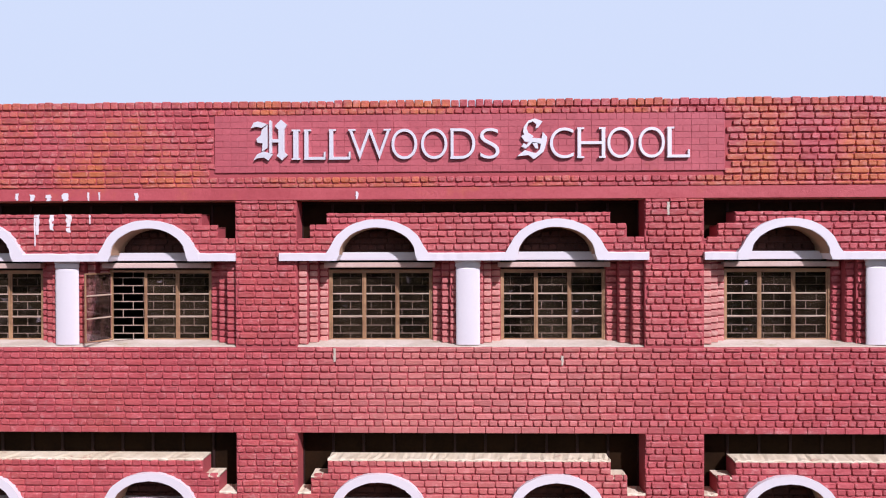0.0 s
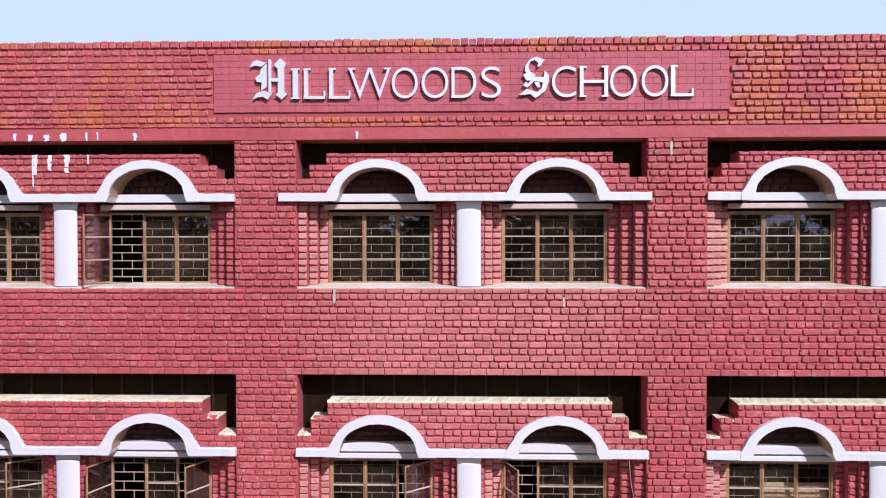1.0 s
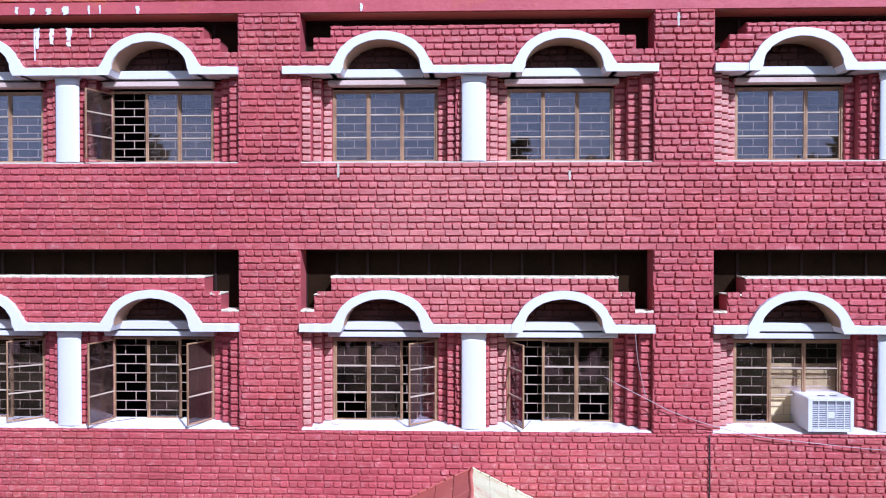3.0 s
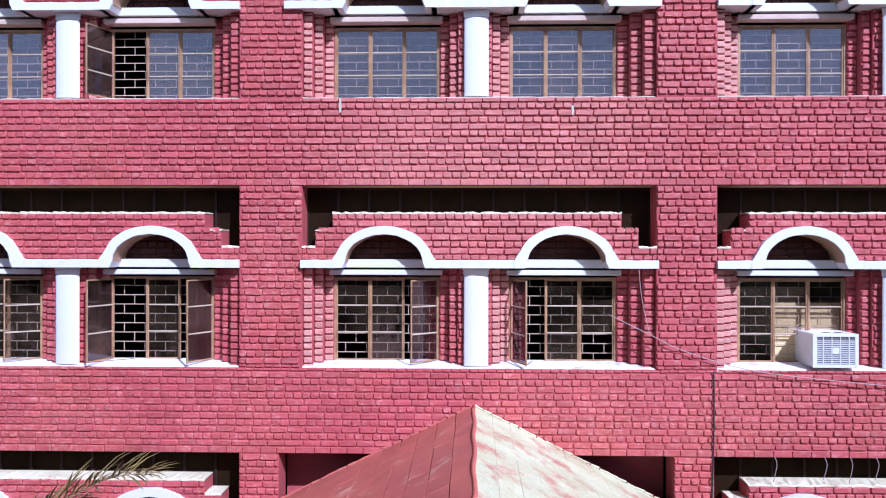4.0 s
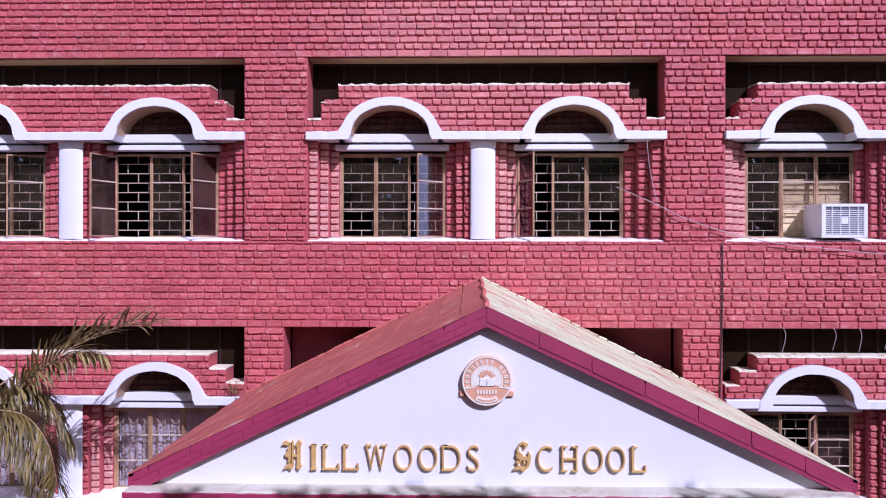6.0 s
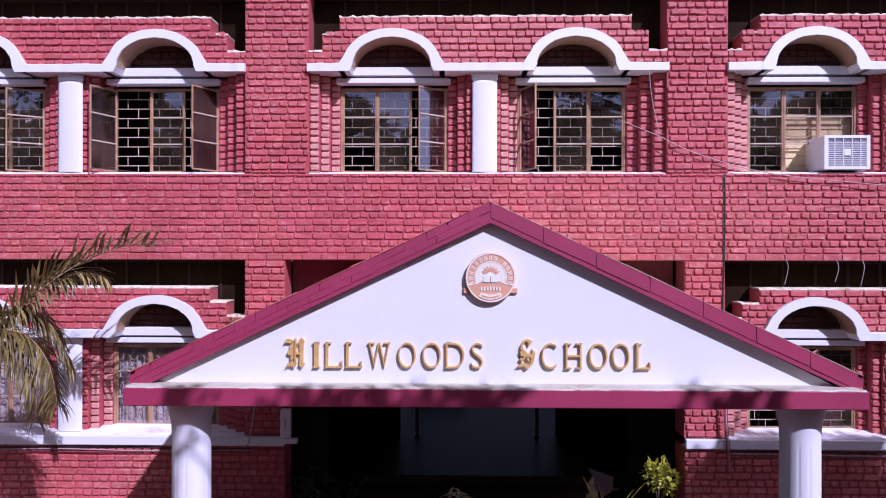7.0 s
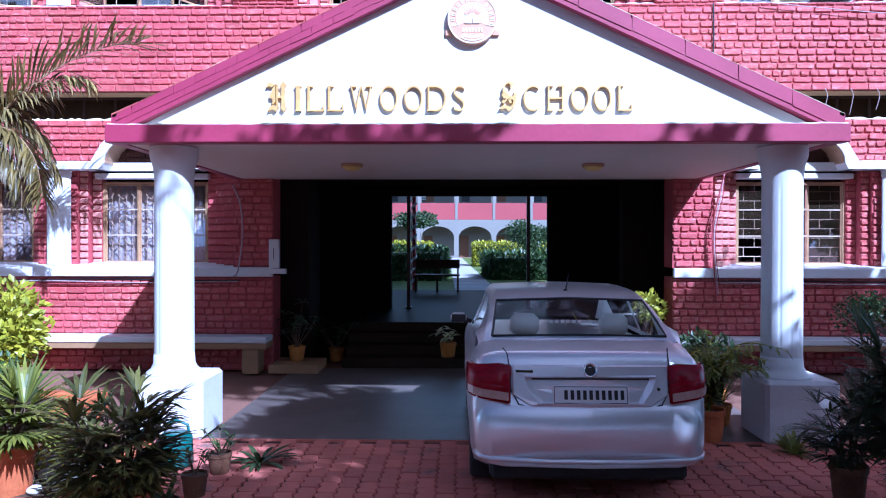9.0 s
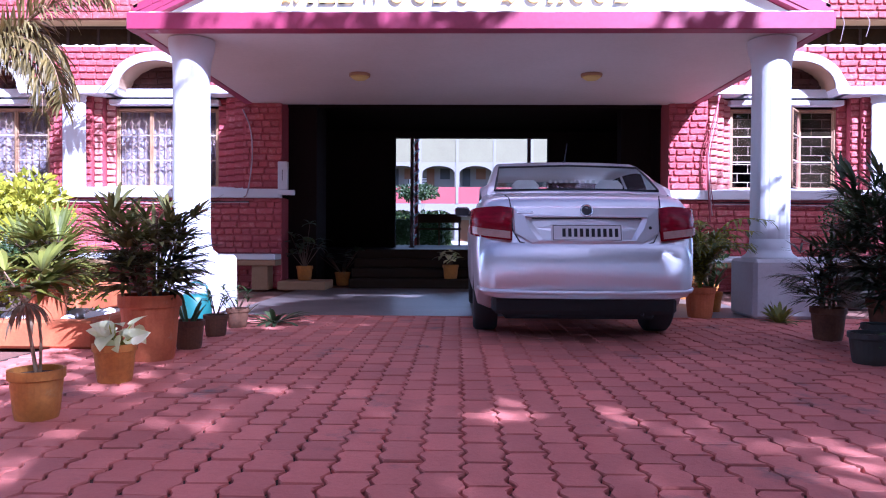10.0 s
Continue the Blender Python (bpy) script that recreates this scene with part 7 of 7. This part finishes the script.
tree("shade_tree", -1.5, -20.5, 4.2, (-0.2, -19.6, 6.6), (2.8, 2.4, 1.8), 34, 190, 0.24, 104, "leafy shade tree behind the drive")
tree("shade_tree", 7.2, -9.4, 4.6, (4.3, -9.9, 6.5), (1.9, 1.1, 0.45), 42, 170, 0.22, 105, "leafy shade tree with a branch reaching over the drive")
tree("shade_tree", 6.2, -13.4, 4.4, (4.0, -12.5, 6.2), (1.7, 1.0, 0.6), 40, 170, 0.22, 107, "leafy shade tree with low boughs beside the drive")
# Unseen tree added to darken what the right-hand windows reflect
tree("shade_tree", 12.6, -15.5, 2.4, (12.4, -15.2, 4.2), (3.2, 2.6, 2.6), 44, 150, 0.30, 108, "low leafy tree out of view, added to darken window reflections")
tree("shade_tree", 9.5, -11.6, 7.0, (4.9, -10.7, 9.25), (3.3, 0.22, 0.14), 12, 60, 0.20, 109, "tall thin shade tree with a long bough", (0.22, 0.36))
tree("shade_tree", 9.6, -6.6, 3.4, (9.0, -6.0, 5.3), (2.2, 1.5, 1.1), 28, 180, 0.22, 106, "leafy shade tree beyond the porch")
tree("shade_tree", 10.6, -7.4, 5.2, (9.2, -6.95, 7.68), (1.35, 0.55, 0.5), 34, 100, 0.20, 170, "tall shade tree with a bough towards the porch", (0.28, 0.42))
for i in range(17):
    x, y, h = -40 + i * 5.2, (-30, -36)[i % 2] + 2.0 * math.sin(i * 2.3), 13.4 + 1.9 * math.sin(i * 1.7)
    tree("far_tree", x, y, h * 0.3, (x, y, h * 0.55), (4.4, 3.0, h * 0.42), 60, 60, 0.75, 110 + i, "large dusty leafy tree across the grounds, out of view", leaf=LEAF_FAR)

# Nearer row added out of view to cut sky light on the front
for i in range(11):
    x, y, h = -27 + i * 5.4, -24.5 + 2.2 * math.sin(i * 2.9), 11.6 + 1.2 * math.sin(i * 2.1)
    tree("far_tree", x, y, h * 0.3, (x, y, h * 0.55), (3.6, 2.6, h * 0.42), 46, 60, 0.7, 140 + i, "large dusty leafy tree across the grounds, out of view", leaf=LEAF_FAR)
# Unseen side trees added to block low sky light
for i, (x, y) in enumerate(((-13.5, -7.5), (-15.0, -13.0), (-14.0, -18.5), (16.5, -9.0), (17.0, -17.0))):
    tree("far_tree", x, y, 3.0, (x, y, 5.4), (3.2, 3.2, 3.8), 44, 60, 0.6, 160 + i, "leafy tree out of view, added beside the grounds", leaf=LEAF_FAR)

# ---- courtyard behind the hall ----
solid("ground_lawn", Geo().box(-30, 34, 9.4, 61, 0.30, 0.50), GRASS, "green courtyard lawn", "lawn")
for k in range(26):
    y = 9.6 + k * 1.95
    x = 0.55 - 0.017 * (y - 9.4)
    solid("path_slab", Geo().box(x - 0.62, x + 0.62, y, y + 1.8, 0.50, 0.53, 0.01), PATHSTONE, "pale grey stone slab of the courtyard path", "path slab", group="path slabs")


def hedge(x0, x1, y0, y1, h, leaf, seed, label):
    r = random.Random(seed)
    t = thing("hedge", ((x0 + x1) / 2, (y0 + y1) / 2, 0.5), label, "hedge")
    part("core", Geo().box(x0 + 0.12, x1 - 0.12, y0 + 0.12, y1 - 0.12, 0.5, 0.5 + h - 0.12, 0.05), LEAF_DARK, t)
    g = Geo()
    n = int(60 * ((x1 - x0) * (y1 - y0) + 2 * h * (x1 - x0 + y1 - y0)))
    for _ in range(n):
        x, y, z = r.uniform(x0, x1), r.uniform(y0, y1), 0.5 + r.uniform(0, h)
        k = r.randint(0, 2)
        if k == 0:
            x = r.choice((x0, x1)) + r.uniform(-0.08, 0.08)
        elif k == 1:
            y = y0 + r.uniform(-0.08, 0.08)
        else:
            z = 0.5 + h + r.uniform(-0.12, 0.1)
        d = direction(r.uniform(0, 6.28), r.uniform(-0.3, 1.3))
        g.blade((x, y, z), d, 0.2, 0.11, 0.3, 2)
    part("foliage", g, leaf, t, tidy=False)


# Darker leaf colour stands in for the building's shade on these two hedges
hedge(-4.5, -0.45, 16, 21, 1.15, LEAF_TREE, 121, "clipped hedge beside the courtyard path, dark-leaved for its shade")
hedge(1.1, 5.5, 17, 21, 0.95, LEAF_TREE, 122, "clipped hedge beside the courtyard path, dark-leaved for its shade")
hedge(1.0, 6.5, 33, 36, 1.4, LEAF_LIME, 123, "sunlit lime hedge across the lawn")
hedge(-9, -1.7, 34, 37, 1.4, LEAF_LIME, 124, "sunlit lime hedge across the lawn")
hedge(-6, -0.9, 50, 51, 0.7, LEAF_DARK, 125, "low dark hedge before the far arcade")
hedge(2.0, 9, 50, 51, 0.9, LEAF_LIME, 126, "low sunlit hedge before the far arcade")
for x, y, s in ((-2.0, 24, 0.95), (3.4, 25, 1.0)):
    bush("topiary", x, y, (s, s, s * (0.42 if x < 0 else 0.9)), 3.0 if x < 0 else 2.3, 2600, 0.17, LEAF_DARK, int(130 + x), "clipped dark round tree in the courtyard", "topiary", None, 6)

pole = thing("striped_pole", (-1.24, 9.75, 0.5), "red and white striped pole standing beyond the passage", "pole")
part("shaft", Geo().lathe([(0.06, 0.50), (0.06, 4.6), (0.03, 4.63)], -1.24, 9.75, 0, 14), POLE_RED, pole)
for k in range(13):
    coil = [(-1.24 + 0.058 * math.cos(a), 9.75 + 0.058 * math.sin(a), 0.62 + 0.30 * k + 0.16 * a / math.pi) for a in np.linspace(0, 2 * math.pi, 13)]
    part("band", Geo().tube(coil, 0.038, seg=5), PLATE, pole, "white spiral band")

bench = thing("wooden_bench", (-0.55, 8.7, FLOOR), "dark wooden bench standing in the shaded passage", "bench")
part("seat", Geo().box(-1.15, 0.05, 8.45, 8.9, FLOOR + 0.42, FLOOR + 0.47, 0.008), WOOD_DOOR, bench)
part("backrest", Geo().box(-1.15, 0.05, 8.86, 8.9, FLOOR + 0.62, FLOOR + 0.86, 0.008), WOOD_DOOR, bench)
for x in (-1.12, -0.55, 0.0):
    part("leg", Geo().box(x - 0.025, x + 0.025, 8.46, 8.51, FLOOR, FLOOR + 0.42, 0.004), WOOD_DOOR, bench)
    part("leg", Geo().box(x - 0.025, x + 0.025, 8.85, 8.90, FLOOR, FLOOR + 0.86, 0.004), WOOD_DOOR, bench)

FY = 61.0
far = thing("courtyard_building", (2, FY, 0.5), "two-storey white and red arcaded school block across the courtyard", "building")
for i in range(9):
    c = 1.7 + (i - 4) * 3.7
    for base, rise, spring, top, mat, nm in ((0.5, 1.1, 2.0, 3.75, FAR_WHITE, "arcade"), (5.9, 0.75, 1.35, 2.45, FAR_WHITE, "upper_arcade")):
        a = 1.62
        pts = [(c - 1.85, base), (c - a, base)] + ellipse(c, base + spring, a, rise, 16) + [(c + a, base), (c + 1.85, base), (c + 1.85, base + top), (c - 1.85, base + top)]
        part(nm, Geo().prism(pts, FY, FY + 0.35), mat, far)
    part("door", Geo().box(c - 1.5, c - 0.6, FY + 2.9, FY + 2.99, 0.5, 2.7), WOOD_DOOR, far)
    part("window", Geo().box(c + 0.1, c + 1.1, FY + 2.9, FY + 2.99, 6.9, 8.0), BLACK if i % 2 else WOOD_DOOR, far)
    part("window", Geo().box(c - 1.3, c - 0.5, FY + 2.9, FY + 2.99, 6.2, 8.0), WOOD_DOOR if i % 2 else BLACK, far)
    part("pillar_strip", Geo().box(c - 1.98, c - 1.72, FY - 0.06, FY - 0.004, 4.25, 10.6), FAR_WHITE, far)
part("spandrel", Geo().box(-15, 18.4, FY - 0.004, FY + 0.35, 4.26, 5.9), FAR_RED, far, "red-painted band between the storeys")
part("parapet", Geo().box(-15, 18.4, FY - 0.002, FY + 0.35, 8.352, 11.4), FAR_CREAM, far, "cream parapet")
part("back_wall", Geo().box(-15, 18.4, FY + 3.0, FY + 3.3, 0.5, 11.4), FAR_WHITE, far)
part("gallery_floor", Geo().box(-15, 18.4, FY + 0.36, FY + 3.0, 4.5, 4.7), FAR_WHITE, far)
part("roof", Geo().box(-15, 18.4, FY + 0.36, FY + 3.0, 8.6, 8.8), FAR_WHITE, far)
board = thing("notice_board", (-3.85, FY + 2.95, 6.3), "small white notice board on the far block", "notice board")
part("sheet", Geo().box(-5.2, -2.5, FY + 2.93, FY + 3.0, 6.3, 7.1, 0.02), PLASTIC_WHITE, board)
part("border", Geo().box(-5.2, -2.5, FY + 2.91, FY + 2.929, 7.02, 7.1).box(-5.2, -2.5, FY + 2.91, FY + 2.929, 6.3, 6.38).box(-5.2, -5.12, FY + 2.91, FY + 2.929, 6.38, 7.02).box(-2.58, -2.5, FY + 2.91, FY + 2.929, 6.38, 7.02), BLACK, board, "dark border")
for z0_, x1_ in ((6.78, -2.8), (6.52, -3.1)):
    part("bar", Geo().box(-4.9, x1_, FY + 2.924, FY + 2.9295, z0_, z0_ + 0.1), BLACK, board)

# ---- paving ----
PW, PL = 0.152, 0.245
PAVE_X0, PAVE_X1, PAVE_Y0, PAVE_Y1 = -2.9, 4.5, -15.5, -3.80
pave_rnd = random.Random(7)


def wave(y):
    """Sideways shift of a column edge: a stepped wave along the drive."""
    u = (y / (PL * 0.5)) % 1.0
    return 0.0115 * max(-1.0, min(1.0, 3.2 * (abs(2 * u - 1) - 0.5) * 2))


def paver_shape(y0, w=PW, length=PL):
    """A wavy-sided paver with a cut edge, about its own middle; y0 sets the phase of its sides."""
    g, n, gap = Geo(), 8, 0.0058
    lines = []
    for inset, z in ((gap, -0.02), (gap, -0.004), (gap + 0.004, 0.002)):
        ring_ = []
        for s in (-1, 1):
            rng = range(n + 1) if s < 0 else range(n, -1, -1)
            for i in rng:
                v = -length / 2 + inset + (length - 2 * inset) * i / n
                ring_.append((s * (w / 2 - inset) + wave(y0 + v), v, z))
        lines.append(ring_)
    m = len(lines[0])
    g.add([p for l in lines for p in l], [tuple(range(2 * m, 3 * m))] + [(k * m + i, k * m + (i + 1) % m, (k + 1) * m + (i + 1) % m, (k + 1) * m + i) for k in (0, 1) for i in range(m)])
    return g


spots = []
col = 0
x = PAVE_X0 + PW / 2
while x < PAVE_X1:
    y = PAVE_Y1 - PL / 2 - (PL / 2 if col % 2 else 0.0)
    while y > PAVE_Y0:
        spots.append((x, y))
        y -= PL
    x += PW
    col += 1
drive = solid("pavement", Geo().box(PAVE_X0, PAVE_X1, PAVE_Y1, PAVE_Y1 + 0.018, -0.028, 0.003), PAVER_JOINED, "reddish interlocking paved drive with dark joints", "paving")
spots.sort(key=lambda q: (q[0] - 0.1) ** 2 * 1.3 + (q[1] + 7.9) ** 2)
near = [paver_shape(PAVE_Y1 - PL / 2).mesh("paver"), paver_shape(PAVE_Y1 - PL).mesh("paver")]
for me in near:
    me.materials.append(PAVER)
for x, y in spots[:300]:
    k = round((PAVE_Y1 - PL / 2 - y) / (PL / 2)) % 2
    ob = bpy.data.objects.new("paver", near[k])
    scene.collection.objects.link(ob)
    ob.parent = drive
    ob.location = (x + pave_rnd.uniform(-0.004, 0.004), y + pave_rnd.uniform(-0.004, 0.004), pave_rnd.uniform(-0.003, 0.003))
    ob.rotation_euler = (pave_rnd.uniform(-0.008, 0.008), pave_rnd.uniform(-0.01, 0.01), 0)
g = Geo()
for x, y in spots[300:]:
    one = paver_shape(y)
    g.add(one.v, one.f, Matrix.Translation((x + pave_rnd.uniform(-0.004, 0.004), y + pave_rnd.uniform(-0.004, 0.004), pave_rnd.uniform(-0.003, 0.003))) @ Matrix.Rotation(pave_rnd.uniform(-0.01, 0.01), 4, "Y"))
tagged(part("paver_run", g, PAVER_JOINED, drive, tidy=False), kind="stuff")
